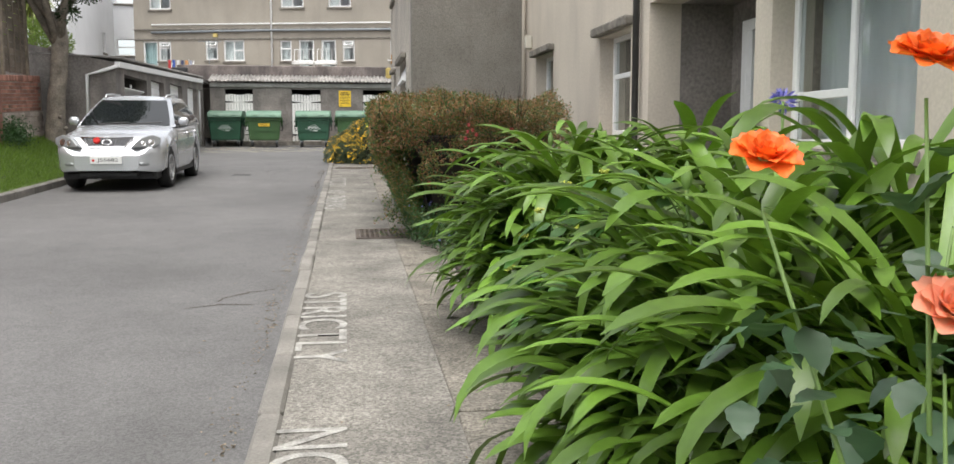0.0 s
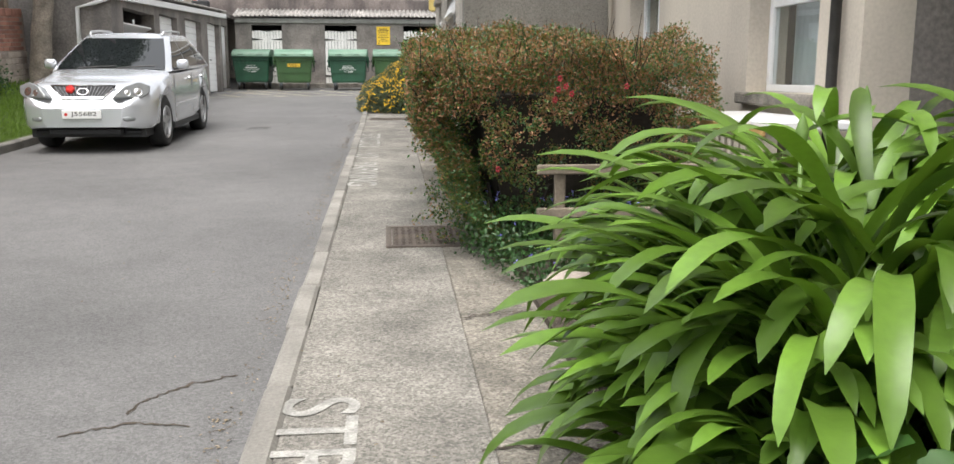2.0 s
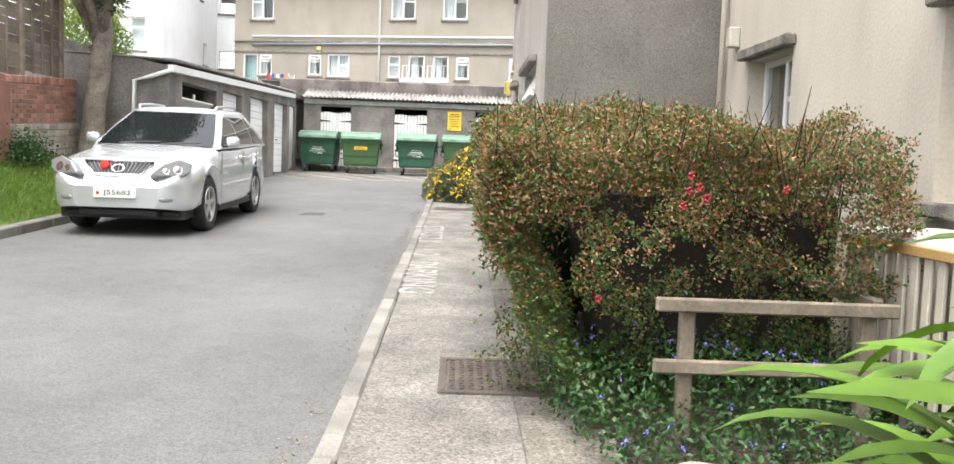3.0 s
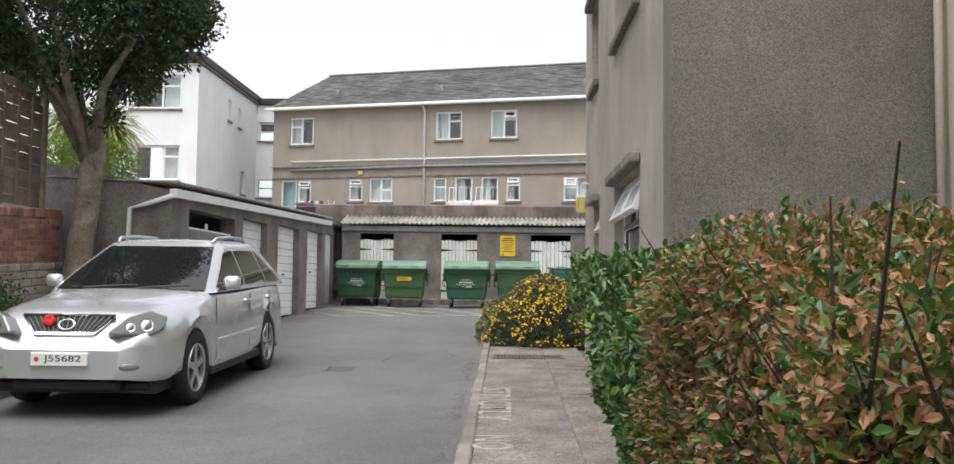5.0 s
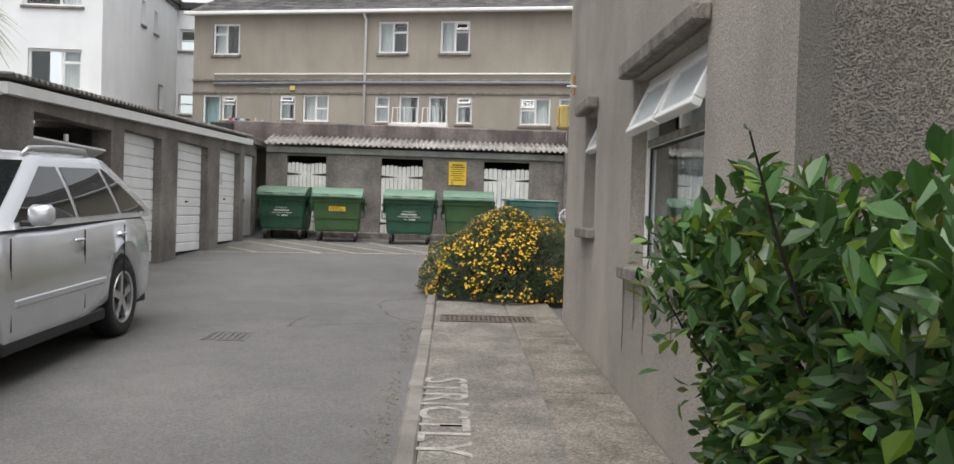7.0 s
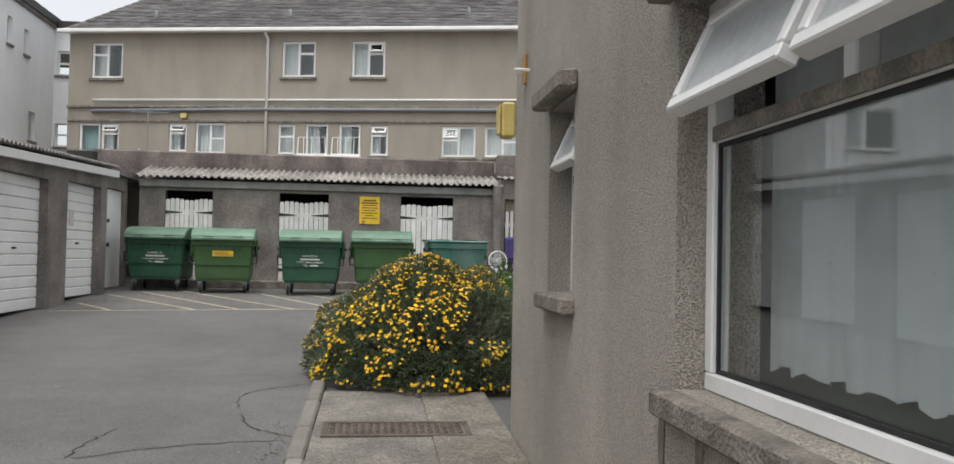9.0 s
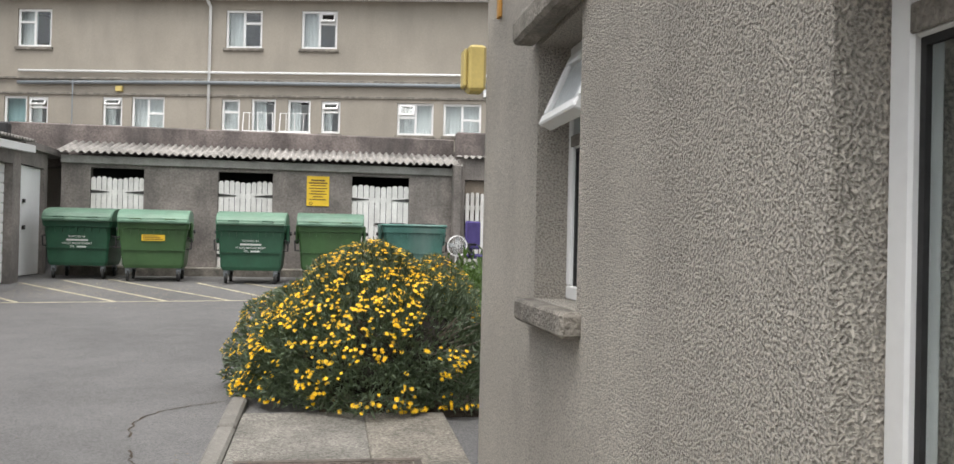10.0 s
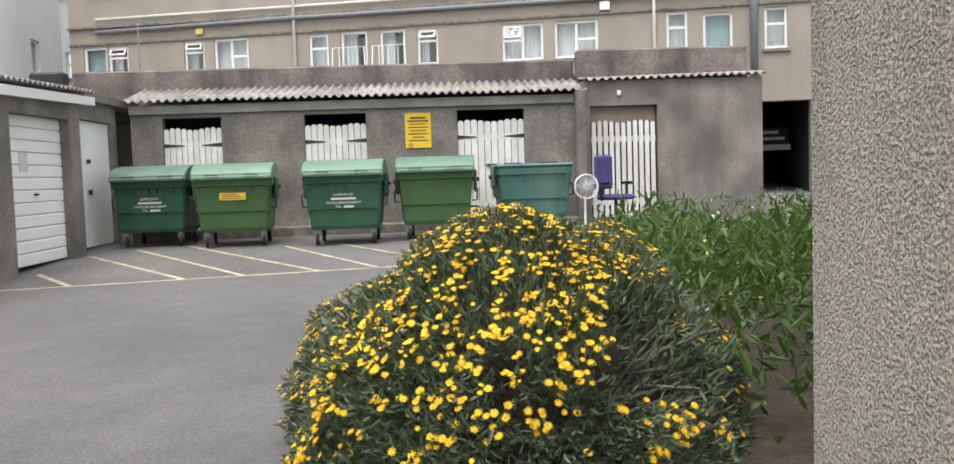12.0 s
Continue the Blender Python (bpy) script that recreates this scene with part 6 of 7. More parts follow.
def agapanthus(u, v, count, reach, scale, buds=(), bloom=()):
    g = thing("agapanthus", pose(u, v, gz(u, v) + 0.05), "clump of arching glossy green strap leaves in the bed", "plant", "agapanthus clumps")
    r = random.Random(int(u * 100 + v * 1000))
    for k in range(int(count * 1.9)):
        a = r.uniform(0, 2 * math.pi)
        d = reach * math.sqrt(r.random())
        s = scale * r.uniform(0.75, 1.15)
        out = a + r.uniform(-0.6, 0.6)
        m = Matrix.Translation((d * math.cos(a), d * math.sin(a) * 1.1, r.uniform(0.0, 0.95) * (1 - 0.55 * (d / reach) ** 2) * scale + 0.05)) @ Matrix.Rotation(out, 4, "Z") @ Matrix.Rotation(-r.uniform(-0.35, 0.55) * (1 - 0.7 * d / reach), 4, "Y") @ Matrix.Scale(s, 4)
        shared("leaf", r.choice(STRAPS), g, m)
    for bu, bv, bz in buds:
        st = part("stalk", tube(bmesh.new(), [(bu * 0.7, bv, 0.2), (bu * 0.85, bv, bz * 0.6), (bu, bv - 0.02, bz)], [0.009, 0.008, 0.007], 6), M_AGA_STEM, g, "", True)
        bm = lathe(bmesh.new(), [(0.006, 0.0), (0.018, 0.02), (0.02, 0.045), (0.01, 0.08), (0.001, 0.1)], 12, Matrix.Translation((bu, bv - 0.02, bz)) @ pose(0, 0, 0, 0, -90, 0))
        part("bud", bm, M_AGA_STEM, g, "closed green flower bud", True)
    for bu, bv, bz in bloom:
        part("stalk", tube(bmesh.new(), [(bu * 0.6, bv, 0.2), (bu, bv, bz)], 0.008, 6), M_AGA_STEM, g, "", True)
        P_, D_ = [], []
        for k in range(70):
            d = Vector((r.gauss(0, 1), r.gauss(0, 1), r.gauss(0.3, 0.8))).normalized()
            P_.append(Vector((bu, bv, bz)) + d * 0.03)
            D_.append(d + Vector((r.gauss(0, 0.15), r.gauss(0, 0.15), 0)))
        scatter_leaves("flower_head", P_, D_, unit(np.random.RandomState(2).normal(0, 1, (70, 3))), [0.05] * 70, [0.014] * 70, M_BLUE, g, 0.3)
    return g


agapanthus(1.55, 2.0, 300, 0.55, 1.0)
agapanthus(1.5, 3.0, 360, 0.55, 1.05, buds=((-0.35, -0.1, 1.12),), bloom=())
agapanthus(2.25, 3.3, 220, 0.5, 1.25)
agapanthus(1.5, 5.6, 380, 0.5, 1.08, buds=((-0.15, 0.2, 1.15), (-0.4, 0.3, 0.75), (-0.3, 0.2, 0.95)))
agapanthus(1.75, 6.25, 320, 0.48, 1.08, buds=((0.1, 0.1, 1.2),))
agapanthus(2.35, 5.8, 200, 0.45, 1.2)
agapanthus(2.3, 4.7, 90, 0.4, 1.0, bloom=((-0.05, -0.35, 1.42),))
agapanthus(1.3, 0.9, 90, 0.4, 0.8)
agapanthus(1.18, 2.5, 130, 0.32, 0.85)
agapanthus(1.22, 5.3, 110, 0.3, 0.8)


def broad_leaf(i, serr=True):
    r = random.Random(300 + i)
    bm = bmesh.new()
    n = 9
    mid = [bm.verts.new((k / n, 0, -0.14 * (k / n) ** 2)) for k in range(n + 1)]
    for s in (1, -1):
        edge = []
        for k in range(n + 1):
            f = k / n
            w = 0.36 * math.sin(math.pi * min(1, f ** 0.75)) * (1 + (0.06 if k % 2 else -0.03))
            edge.append(bm.verts.new((f + 0.03 * (k % 2), s * w, -0.14 * f * f + 0.1 * w + 0.02 * math.sin(k * 2 + i))))
        for k in range(n):
            f = (mid[k], mid[k + 1], edge[k + 1], edge[k])
            bm.faces.new(f if s > 0 else f[::-1])
    bmesh.ops.remove_doubles(bm, verts=bm.verts[:], dist=0.004)
    return bm


HYD = [mesh_of("leaf", broad_leaf(i), M_HYD, True) for i in range(4)]
hy = thing("hydrangea", pose(1.5, 4.35, gz(1.5, 4.35) + 0.05), "hydrangea with broad serrated leaves and lime flower heads", "shrub")
r = random.Random(8)
for k in range(12):
    a = r.uniform(0, 6.28)
    part("stem", tube(bmesh.new(), [(0.1 * math.cos(a), 0.1 * math.sin(a), 0), (0.25 * math.cos(a), 0.3 * math.sin(a), 0.5), (0.4 * math.cos(a), 0.45 * math.sin(a), 0.9)], [0.012, 0.009, 0.006], 5), M_AGA_STEM, hy)
for k in range(330):
    a, e = r.uniform(0, 6.28), math.asin(r.uniform(-0.3, 1))
    rad = r.uniform(0.75, 1.02)
    p = Vector((0.66 * math.cos(a) * math.cos(e), 0.68 * math.sin(a) * math.cos(e), 0.52 + 0.58 * math.sin(e))) * rad
    p.z = max(p.z, 0.06)
    m = Matrix.Translation(p) @ Matrix.Rotation(a + r.uniform(-0.8, 0.8), 4, "Z") @ Matrix.Rotation(r.uniform(-0.1, 0.9), 4, "Y") @ Matrix.Rotation(r.uniform(-0.4, 0.4), 4, "X") @ Matrix.Scale(r.uniform(0.11, 0.19), 4)
    shared("leaf", r.choice(HYD), hy, m)
for k in range(24):
    a, e = r.uniform(0, 6.28), math.asin(r.uniform(0.0, 1))
    p = Vector((0.7 * math.cos(a) * math.cos(e), 0.72 * math.sin(a) * math.cos(e), 0.54 + 0.6 * math.sin(e)))
    bm = bmesh.new()
    for j in range(22):
        d = Vector((r.gauss(0, 1), r.gauss(0, 1), r.gauss(0, 0.5)))
        bmesh.ops.create_icosphere(bm, subdivisions=1, radius=0.006, matrix=Matrix.Translation(p + d * 0.013))
    part("flower_head", bm, M_LIME, hy, "lime-yellow flower head")

# roses
ro = thing("rose_bush", pose(0.95, 1.3, gz(0.9, 1.3) + 0.05), "rose bush with orange and salmon blooms", "shrub")
ROSE = [mesh_of("leaf", broad_leaf(20 + i), M_ROSELEAF, True) for i in range(3)]
r = random.Random(21)
for top in ((-0.33, -0.05, 1.25), (-0.07, -0.05, 1.42), (-0.05, -0.1, 1.0), (0.1, 0.1, 1.2)):
    part("cane", tube(bmesh.new(), [(0, 0, 0), (top[0] * 0.3, top[1], top[2] * 0.5), (top[0], top[1], top[2])], [0.006, 0.005, 0.003], 6), M_AGA_STEM, ro, "", True)
for k in range(95):
    p = Vector((r.uniform(-0.3, 0.25), r.uniform(-0.12, 0.2), r.uniform(0.5, 1.35)))
    if p.x < -0.12 and p.z > 1.15:
        p.z -= 0.3
    shared("leaf", r.choice(ROSE), ro, Matrix.Translation(p) @ Matrix.Rotation(r.uniform(0, 6.28), 4, "Z") @ Matrix.Rotation(r.uniform(-0.2, 1.0), 4, "Y") @ Matrix.Scale(r.uniform(0.06, 0.1), 4))


def petal_mesh(mt):
    bm = bmesh.new()
    rows = []
    for i in range(6):
        f = i / 5
        rows.append([bm.verts.new((0.55 * s * math.sin(math.pi * (0.15 + 0.7 * f)) ** 0.7, 0.22 * s * s - 0.3 * f * f, f + 0.05 * math.cos(5 * s))) for s in np.linspace(-1, 1, 6)])
    for a, b in zip(rows, rows[1:]):
        for k in range(5):
            bm.faces.new((a[k], a[k + 1], b[k + 1], b[k]))
    return mesh_of("petal", bm, mt, True)


def bloom(parent, c, size, mt, tilt):
    me = petal_mesh(mt)
    b = new("bloom")
    b.parent = parent
    b.matrix_basis = Matrix.Translation(c) @ pose(0, 0, 0, tilt, 0, 0)
    b["label"] = "open double rose bloom"
    for ring, (n, open_, s) in enumerate(((5, 8, 0.6), (6, 24, 0.75), (7, 45, 0.9), (7, 68, 1.0))):
        for k in range(n):
            shared("petal", me, b, Matrix.Rotation(2 * math.pi * (k + 0.4 * ring) / n, 4, "Z") @ pose(0, -0.004 * ring, 0, open_ + random.Random(k + ring).uniform(-8, 8)) @ Matrix.Scale(size * s, 4))


bloom(ro, (-0.33, -0.05, 1.33), 0.043, M_ORANGE, 35)
bloom(ro, (-0.07, -0.05, 1.48), 0.05, M_ORANGE, 30)
bloom(ro, (-0.05, -0.1, 1.1), 0.048, M_PINK, 45)

# yellow daisy bush
db = thing("daisy_bush", pose(0.72, 23.35, gz(0.7, 23.3)), "rounded grey-green bush covered in yellow daisies", "shrub")


def dome(n, seed, shrink=0.12):
    r_ = np.random.RandomState(seed)
    d = unit(r_.normal(0, 1, (n, 3)))
    d[:, 2] = np.abs(d[:, 2]) * 1.0 - 0.12 * (r_.rand(n))
    d = unit(d)
    lump = np.array([1 + 0.16 * noise.noise(Vector(q) * 2.3) + 0.08 * noise.noise(Vector(q) * 6) for q in d])
    rad = lump * (1 - shrink * r_.rand(n) ** 2)
    sx = np.where(d[:, 0] < 0, 1.24, 1.0)
    p = d * rad[:, None] * np.stack([sx, np.full(n, 1.25), np.full(n, 1.02)], 1)
    p[:, 2] = np.maximum(p[:, 2] + 0.03, 0.02)
    return p, d


BARE = Vector((0.55, -0.6, 0.55)).normalized()


def worn(d_):
    """How far a direction lies inside the bare woody patch, 0 to 1."""
    return min(1.0, max(0.0, (Vector(d_).dot(BARE) + 0.12 * noise.noise(Vector(d_) * 5) - 0.86) / 0.07))


# near-black ball whose colour gives the shade deep in the bush
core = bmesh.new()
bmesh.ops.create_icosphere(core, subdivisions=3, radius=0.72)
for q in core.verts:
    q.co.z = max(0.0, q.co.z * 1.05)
part("woody_core", core, M_TWIG_SHADE, db, "woody inside, near-black for the bush's inner shade", True)
p, d = dome(60000, 1, 0.34)
stay = np.array([rs.rand() > 0.82 * worn(c) and noise.noise(Vector(c) * 7) + 0.5 * noise.noise(Vector(c) * 15) > -0.3 for c in d])
p, d = p[stay], d[stay]
for k in range(34):
    w_ = (BARE + Vector(rs.normal(0, 0.26, 3))).normalized()
    e_ = Vector((w_.x * 1.02, w_.y * 1.2, w_.z * 0.98))
    part("twig", tube(bmesh.new(), [e_ * 0.35 + Vector((0, 0, 0.1)), e_ * 0.7 + Vector(rs.normal(0, 0.06, 3)), e_ * rs.uniform(0.9, 1.0)], [0.012, 0.008, 0.003], 5), M_BARK, db)
dd = unit(d + rs.normal(0, 0.6, d.shape) + [0, 0, 0.3])
scatter_leaves("foliage", p, dd, unit(rs.normal(0, 1, d.shape)), rs.uniform(0.04, 0.075, len(p)), rs.uniform(0.009, 0.018, len(p)), M_EURY, db, 0.15)
for k in range(16):
    a = rs.uniform(0, 6.28)
    part("branch", tube(bmesh.new(), [(0.1 * math.cos(a), 0.1 * math.sin(a), 0), (0.6 * math.cos(a), 0.6 * math.sin(a), 0.45), (0.95 * math.cos(a), 0.95 * math.sin(a), 0.6)], [0.022, 0.014, 0.006], 5), M_BARK, db)


def daisy():
    bm = bmesh.new()
    for k in range(10):
        a = 2 * math.pi * k / 10
        c, s = math.cos(a), math.sin(a)
        vs = [bm.verts.new((x * c - y * s, x * s + y * c, z)) for x, y, z in ((0.006, -0.003, 0), (0.02, -0.0042, 0.004), (0.03, 0, 0.0), (0.02, 0.0042, 0.004), (0.006, 0.003, 0))]
        bm.faces.new(vs)
    bmesh.ops.create_cone(bm, cap_ends=True, segments=8, radius1=0.008, radius2=0.004, depth=0.006, matrix=Matrix.Translation((0, 0, 0.004)))
    return bm


DAISY = mesh_of("flower", daisy(), M_DAISY)
p, d = dome(6800, 5, 0.06)
n = 0
dv, df = [], []
dm = daisy()
dm.verts.index_update()
d_co = [v.co.copy() for v in dm.verts]
d_fa = [[v.index for v in f.verts] for f in dm.faces]
dm.free()
for q, w in zip(p, d):
    clump = noise.noise(Vector(q) * 5) + 0.6 * noise.noise(Vector(q) * 12)
    if clump < -0.06 - 0.5 * (q[2] - 0.35) or rs.rand() < worn(w) or rs.rand() > 0.5 + 0.5 * q[2]:
        continue
    n += 1
    m = Matrix.Translation(Vector(q) * 1.03) @ (Vector(w) + Vector((rs.normal(0, 0.25), -0.15 + rs.normal(0, 0.25), 0.7))).to_track_quat("Z", "Y").to_matrix().to_4x4() @ Matrix.Scale(rs.uniform(0.45, 0.76), 4)
    if n <= 300 and q[1] < 0.5:
        shared("flower", DAISY, db, m)
    else:
        k0 = len(dv)
        dv += [tuple(m @ c) for c in d_co]
        df += [[k0 + i for i in f] for f in d_fa]
fm = bpy.data.meshes.new("flowers")
fm.from_pydata(dv, [], df)
fm.materials.append(M_DAISY)
fo = new("flowers", fm)
fo.parent = db
fo["kind"] = "stuff"

# overgrown garden behind the wing
k = 19000
pu, pv = rs.uniform(1.55, 6.0, k), rs.uniform(22.5, 30.5, k)
hmax = 0.35 + 0.5 * np.array([noise.noise(Vector((a, b, 0))) for a, b in zip(pu * 0.9, pv * 0.9)]) + 0.45 * (pv < 26.5)
P = np.stack([pu, pv, 0.0361 * pv + 0.0053 * pu + 0.06 + np.clip(hmax, 0.1, 1) * rs.rand(k) ** 0.6], 1)
tagged(scatter_leaves("garden_weeds", P, unit(rs.normal(0, 0.7, (k, 3)) + [0, 0, 0.7]), unit(rs.normal(0, 1, (k, 3))), rs.uniform(0.05, 0.16, k), rs.uniform(0.012, 0.045, k), leaf_mat("weed_leaf", (0.07, 0.125, 0.03), 0.5, 0.5)), "overgrown weeds and garden plants behind the bush", "weeds", kind="stuff")
k = 300
i = rs.choice(len(P), k)
tagged(scatter_leaves("garden_flowers", P[i] + [0, 0, 0.05], unit(rs.normal(0, 1, (k, 3))), unit(rs.normal(0, 1, (k, 3))), rs.uniform(0.03, 0.05, k), rs.uniform(0.02, 0.03, k), mat("pale_petal", (0.7, 0.68, 0.5), 0.6, 0.2)), "scattered pale garden flowers", "flowers", kind="stuff")

# tree by the garages
tree = thing("tree", pose(-6.35, 20.9, gz(-6.35, 20.9) + 0.3), "evergreen tree with a pale knobbly trunk", "tree")
trunk = [(0.0, 0, -0.3), (-0.04, 0, 0.4), (0.0, 0.0, 1.1), (0.1, 0, 1.9), (0.16, 0, 2.6), (0.1, 0, 3.2)]
bm = tube(bmesh.new(), [Vector(trunk[0]).lerp(Vector(trunk[1]), 0)] + trunk[1:], [0.27, 0.21, 0.19, 0.175, 0.17, 0.15], 14)
bmesh.ops.subdivide_edges(bm, edges=bm.edges[:], cuts=2, use_grid_fill=True)
for q in bm.verts:
    q.co += 0.035 * noise.noise(q.co * 4) * Vector((q.co.x, q.co.y, 0)).normalized()
part("trunk", bm, M_BARK, tree, "", True)
tips = []
r = random.Random(5)
for k in range(9):
    a = 2 * math.pi * k / 9 + r.uniform(-0.3, 0.3)
    e = Vector((1.3 * math.cos(a), 1.3 * math.sin(a), r.uniform(4.0, 5.4)))
    mid = Vector((0.5 * math.cos(a), 0.5 * math.sin(a), 3.6))
    part("limb", tube(bmesh.new(), [(0.1, 0, r.uniform(2.3, 3.1)), mid, e], [0.1, 0.07, 0.03], 8), M_BARK, tree, "", True)
    tips += [mid, e, (mid + e) / 2]
for k in range(12):
    z = r.uniform(0.2, 2.5)
    a = r.uniform(0, 6.28)
    bm = bmesh.new()
    bmesh.ops.create_icosphere(bm, subdivisions=2, radius=r.uniform(0.03, 0.06), matrix=Matrix.Translation((0.18 * math.cos(a) + 0.05 * z, 0.18 * math.sin(a), z)))
    part("knot", bm, M_BARK, tree, "", True)
pts, drs = [], []
cl = []
for k in range(150):
    d = Vector((r.gauss(0, 1), r.gauss(0, 1), r.gauss(0, 1))).normalized()
    c = Vector((-0.1 + d.x * 1.65, d.y * 1.7, 5.15 + d.z * 1.35)) * 1.0
    cl.append((c, r.uniform(0.28, 0.55)))
cl += [(Vector((0.35, -0.1, 3.2)), 0.25), (Vector((0.8, 0.0, 3.7)), 0.3), (Vector((0.1, 0, 4.7)), 0.9), (Vector((0.5, 0, 4.4)), 0.8), (Vector((-0.6, 0, 4.6)), 0.8), (Vector((-1.2, 0.2, 3.9)), 0.6)]
for c, s in cl:
    k = int(900 * s)
    d = unit(rs.normal(0, 1, (k, 3)))
    pts.append(np.array(c) + d * s * (rs.rand(k, 1) ** 0.4))
    drs.append(unit(d + rs.normal(0, 0.7, (k, 3))))
pts, drs = np.concatenate(pts), np.concatenate(drs)
scatter_leaves("crown", pts, drs, unit(rs.normal(0, 1, pts.shape) + [0, 0, 0.8]), rs.uniform(0.06, 0.11, len(pts)), rs.uniform(0.03, 0.05, len(pts)), M_CROWN, tree, 0.1)


def spiky(u, v, z, s, label, mt, n=340, seed=1):
    t = thing("cordyline", pose(u, v, z), label, "tree")
    r_ = np.random.RandomState(seed)
    part("trunk", tube(bmesh.new(), [(0, 0, -z + gz(u, v)), (0, 0, 0)], [0.14, 0.1], 8), M_BARK, t)
    bm = bmesh.new()
    for k in range(n):
        a, e = r_.uniform(0, 6.28), r_.uniform(-0.5, 1.4)
        d = Vector((math.cos(a) * math.cos(e), math.sin(a) * math.cos(e), math.sin(e)))
        sd_ = d.cross(Vector((0, 0, 1))).normalized() * 0.022 * s
        ln = s * r_.uniform(0.7, 1.05)
        row = []
        for f in (0, 0.35, 0.7, 1.0):
            c = d * ln * f + Vector((0, 0, -0.55 * ln * f ** 2.2))
            w_ = (1 - f ** 3) + 0.05
            row.append((bm.verts.new(c - sd_ * w_), bm.verts.new(c + sd_ * w_)))
        for p_, q_ in zip(row, row[1:]):
            bm.faces.new((p_[0], p_[1], q_[1], q_[0]))
    part("crown", bm, mt, t, "arching sword-shaped leaves")


spiky(-8.5, 26.3, 5.1, 1.15, "yellow-green spiky cordyline behind the garages", M_PALM)
spiky(-9.6, 26.8, 5.2, 1.1, "yellow-green spiky cordyline behind the garages", M_PALM, 300, 4)
sh = thing("shrub", pose(-7.6, 23.6, gz(-7.5, 23.6)), "bright green shrub above the garage end wall", "shrub")
part("stem", tube(bmesh.new(), [(0, 0, 0), (0, 0, 3.0)], [0.05, 0.03], 6), M_BARK, sh)
k = 5000
d = unit(rs.normal(0, 1, (k, 3)))
P = d * [0.9, 0.9, 0.6] * rs.rand(k, 1) ** 0.35 + [0, 0, 3.0]
scatter_leaves("foliage", P, unit(d + rs.normal(0, 0.6, d.shape)), unit(rs.normal(0, 1, d.shape)), rs.uniform(0.05, 0.1, k), rs.uniform(0.02, 0.04, k), leaf_mat("bright_leaf", (0.16, 0.24, 0.05), 0.5, 0.4), sh)

# grass on the bank
k = 16000
gu, gv = -5.44 - 1.28 * rs.rand(k), rs.uniform(11.5, 20.9, k)
hb = np.interp(-gu, [5.43, 5.7, 6.1, 6.5, 6.72], [0.08, 0.2, 0.45, 0.66, 0.74])
P = np.stack([gu, gv, 0.0361 * gv + 0.0053 * gu + hb], 1)
tagged(scatter_leaves("grass", P, unit(rs.normal(0, 0.45, (k, 3)) + [0.2, 0, 1]), unit(rs.normal(0, 1, (k, 3)) + [0, -1, 0]), rs.uniform(0.05, 0.16, k), rs.uniform(0.006, 0.012, k), M_GRASS), "rough bright green grass on the bank", "grass", kind="stuff")
k = 1600
P = np.array([-6.55, 18.8, 1.5]) + rs.normal(0, 1, (k, 3)) * [0.1, 0.35, 0.16]
tagged(scatter_leaves("wall_weeds", P, unit(rs.normal(0, 1, (k, 3))), unit(rs.normal(0, 1, (k, 3))), rs.uniform(0.04, 0.08, k), rs.uniform(0.02, 0.04, k), M_COVER), "leafy weeds at the foot of the brick wall", "weeds", kind="stuff")

# ---- fence panels on the brick wall ----
fence = thing("panel_fence", pose(0, 0, 0), "weathered woven wooden fence panels between grey posts", "fence")
posts = [9.8, 11.7, 13.6, 15.5, 17.45, 19.35, 20.75]
for a in posts:
    part("post", B(-6.93, -6.83, a - 0.05, a + 0.05, wall_top(a) - 0.1, wall_top(a) + 1.85, bevel=0.01), M_GREYWOOD, fence)
for a, b in zip(posts, posts[1:]):
    L_ = b - a - 0.1
    for k in range(14):
        z = wall_top((a + b) / 2) + 0.04 + k * 0.125
        arch = 0.0 if k < 11 else (k - 10.5) / 3.5
        half = L_ / 2 * math.sqrt(max(0.05, 1 - arch ** 2))
        bm = bmesh.new()
        n = 8
        rows = []
        for i in range(n + 1):
            y = (a + b) / 2 - half + 2 * half * i / n
            x = -6.88 + 0.02 * math.sin(i * 1.57 + (k % 2) * math.pi)
            rows.append([(x - 0.004, y, z), (x + 0.006, y, z), (x + 0.006, y, z + 0.118), (x - 0.004, y, z + 0.118)])
        loft(bm, rows, True, True)
        part("slat", bm, M_FENCE, fence)
    for f in (0.25, 0.5, 0.75):
        y = a + (b - a) * f
        part("upright", B(-6.866, -6.845, y - 0.02, y + 0.02, wall_top(y) + 0.03, wall_top(y) + 1.6), M_FENCE, fence)

# ---- bricks, last ----
rb = random.Random(2)
BR = [mesh_of("brick", B(-0.012, 0.012, -0.105 + 0.003 * i, 0.105, -0.0315, 0.0315, bevel=0.005), M_BRICK) for i in range(3)]
ST = [mesh_of("stone", B(-0.014, 0.016, -0.135, 0.14, -0.05, 0.05, bevel=0.012), M_STONE) for i in range(2)]
far = bmesh.new()
count = 0
z = 0.75
row = 0
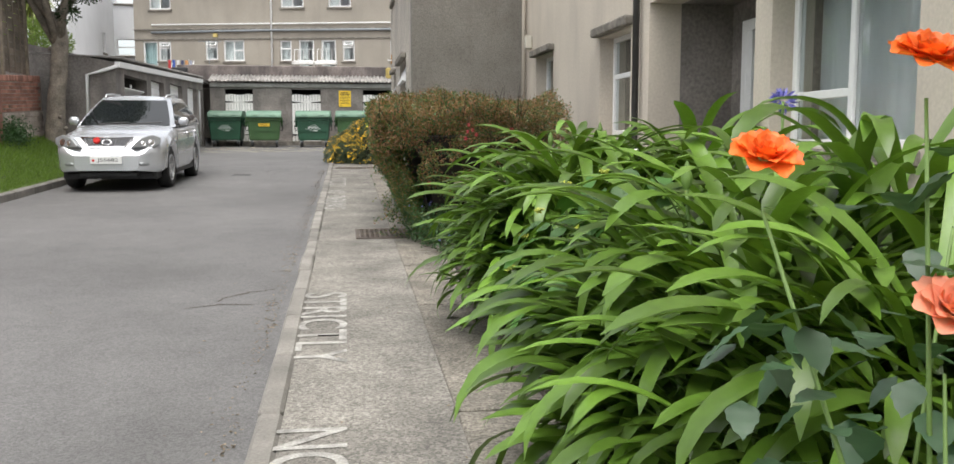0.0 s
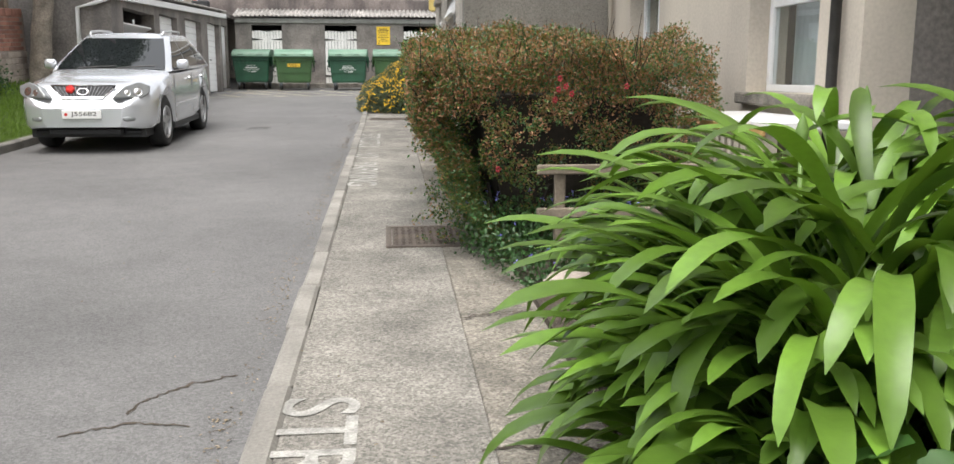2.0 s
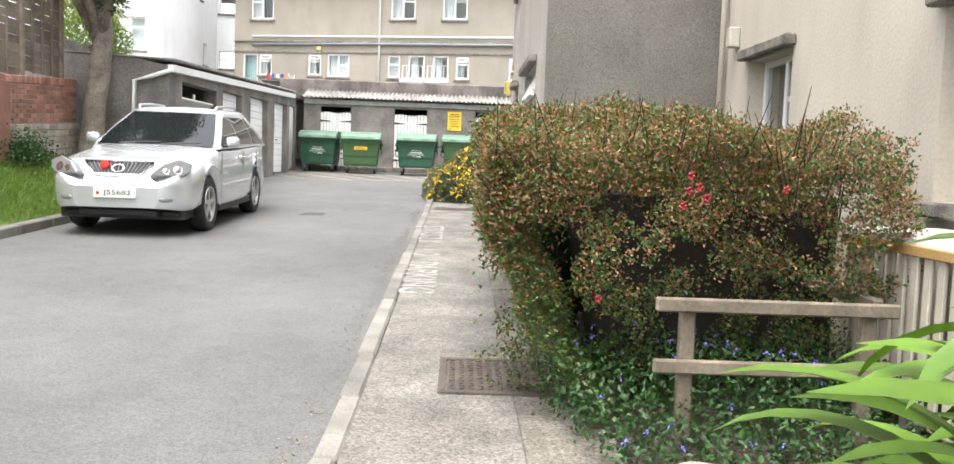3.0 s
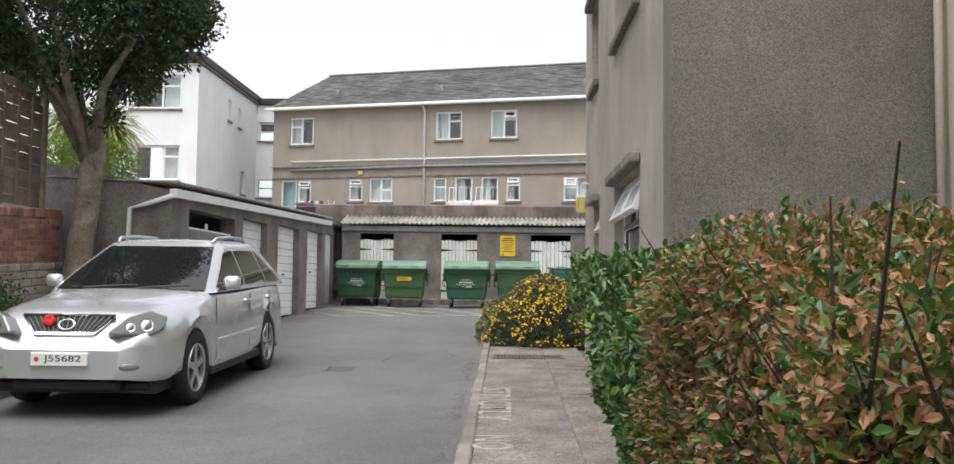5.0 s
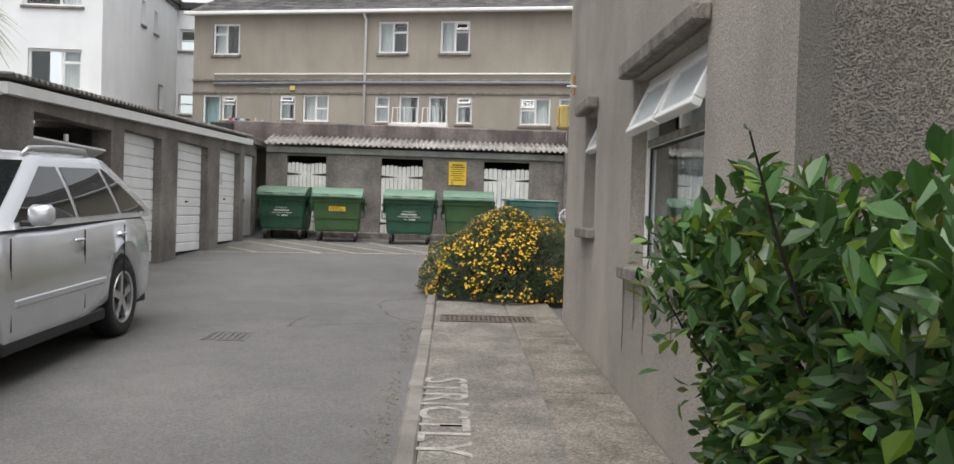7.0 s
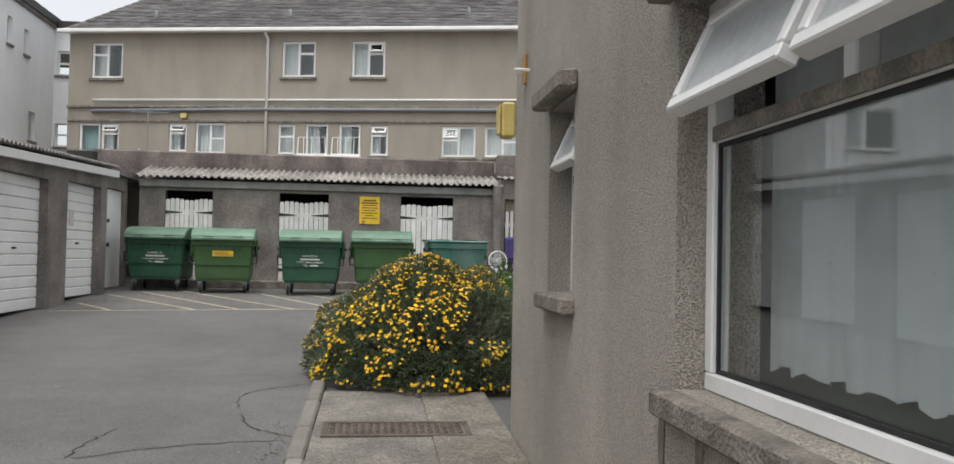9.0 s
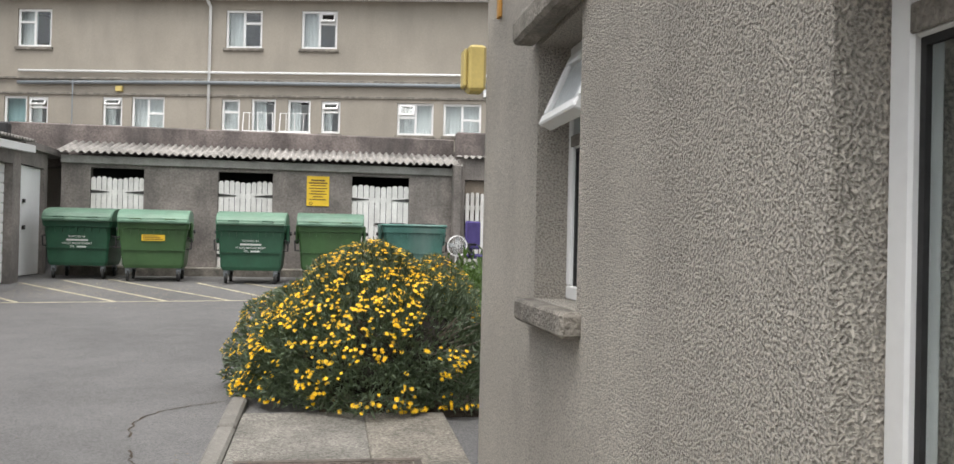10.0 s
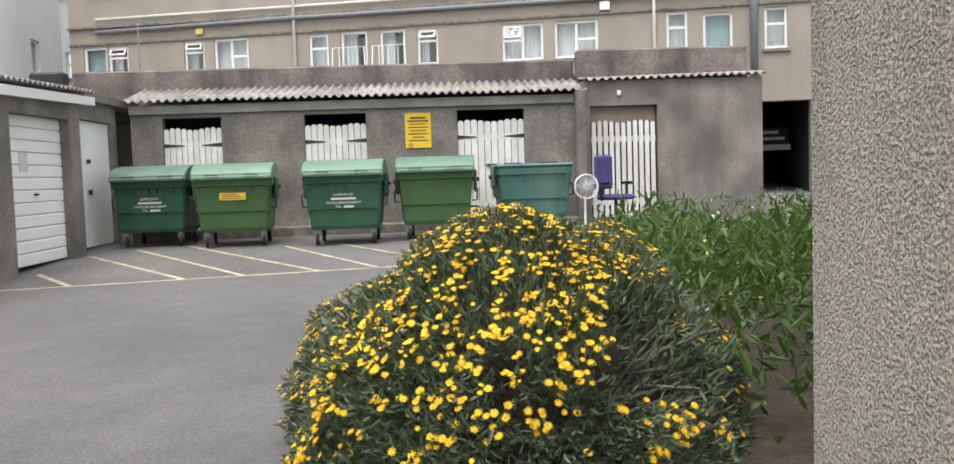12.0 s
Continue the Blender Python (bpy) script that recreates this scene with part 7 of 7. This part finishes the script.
while z < 3.05:
    stone = z < 1.86
    stp, stv = (0.11, 0.29) if stone else (0.075, 0.225)
    v = 12.0 + (stv / 2 if row % 2 else 0)
    while v < 21.0:
        base = gz(-6.7, v) + 0.62
        zl = z + 0.05 * (v - 17.7)
        if zl > base - 0.05 and zl < wall_top(v) - 0.12:
            m = Matrix.Translation((-6.712 + rb.uniform(-0.003, 0.004), v, zl)) @ pose(0, 0, 0, 2.8, 0, rb.uniform(-0.6, 0.6))
            if v > 16.6 and count < 560:
                shared("stone" if stone else "brick", rb.choice(ST if stone else BR), brickwall, m)
                count += 1
            else:
                me = rb.choice(ST if stone else BR)
                k0 = len(far.verts)
                box(far, -0.012, 0.012, -0.105, 0.105, -0.0315, 0.0315, 0, m)
        v += stv
    z += stp
    row += 1
part("bricks", far, M_BRICK, brickwall)["kind"] = "stuff"
v = 12.0
while v < 21.0:
    o = part("coping_brick", B(-0.13, 0.13, 0.004, 0.075, -0.07, 0.05, bevel=0.008), M_BRICK, brickwall)
    o.matrix_basis = pose(-6.82, v, wall_top(v) - 0.06)
    v += 0.079
for v in (16.9, 18.3):
    part("pier", B(-6.7, -6.6, v - 0.17, v + 0.17, 0.8, wall_top(v) - 0.1, bevel=0.01), M_BRICK, brickwall)

# cracks in the tarmac
crk = thing("tarmac_cracks", pose(0, 0, 0), "dark winding cracks and patch edges in the tarmac", "crack", kind="structure")
rc = random.Random(9)
for k, (p, q, bow) in enumerate((((-0.97, 21.9), (-0.5, 22.9), 0.25), ((-1.75, 20.4), (-0.5, 20.8), 0.1), ((-1.8, 20.4), (-1.7, 21.2), 0.03), ((-0.9, 21.6), (-0.45, 20.9), -0.1), ((-1.0, 6.9), (-0.6, 7.3), 0.08), ((-1.2, 6.7), (-0.7, 6.75), 0.06), ((0.45, 6.3), (0.98, 6.2), 0.05), ((0.5, 7.9), (1.0, 8.0), 0.03))):
    n = 22
    a, b = Vector(p), Vector(q)
    side_ = Vector((-(b - a).y, (b - a).x)).normalized()
    bm = bmesh.new()
    rows = []
    up_ = 0.0295 if p[0] > 0.3 else -0.027
    for i in range(n + 1):
        f = i / n
        c = a.lerp(b, f) + side_ * (bow * math.sin(math.pi * f) + rc.uniform(-0.018, 0.018))
        w_ = rc.uniform(0.004, 0.012)
        rows.append([bm.verts.new((c.x + side_.x * e, c.y + side_.y * e, gz(c.x, c.y) + up_)) for e in (-w_, w_)])
    for r0, r1 in zip(rows, rows[1:]):
        bm.faces.new((r0[0], r0[1], r1[1], r1[0]))
    bmesh.ops.recalc_face_normals(bm, faces=bm.faces[:])
    part("crack", bm, M_SOIL, crk)

# dark run-off stains under the wing's sills
M_STAIN = mat("damp_stain", (0.16, 0.145, 0.12), 0.95, 0.35, 9.0, 120, 0.5, 0.006)
rc = random.Random(12)
for v_, z_, h_ in ((17.55, 1.47, 0.5), (17.2, 1.47, 0.3), (16.9, 1.47, 0.42), (16.2, 1.47, 0.25)):
    bm = bmesh.new()
    rows = []
    for i in range(9):
        f = i / 8
        w_ = (0.03 + rc.uniform(-0.008, 0.012)) * (1 - 0.75 * f)
        rows.append([bm.verts.new((1.056, v_ + s_ * w_ + 0.006 * math.sin(i), z_ - h_ * f)) for s_ in (-1, 1)])
    for r0, r1 in zip(rows, rows[1:]):
        bm.faces.new((r0[0], r0[1], r1[1], r1[0]))
    part("stain", bm, M_STAIN, flats)
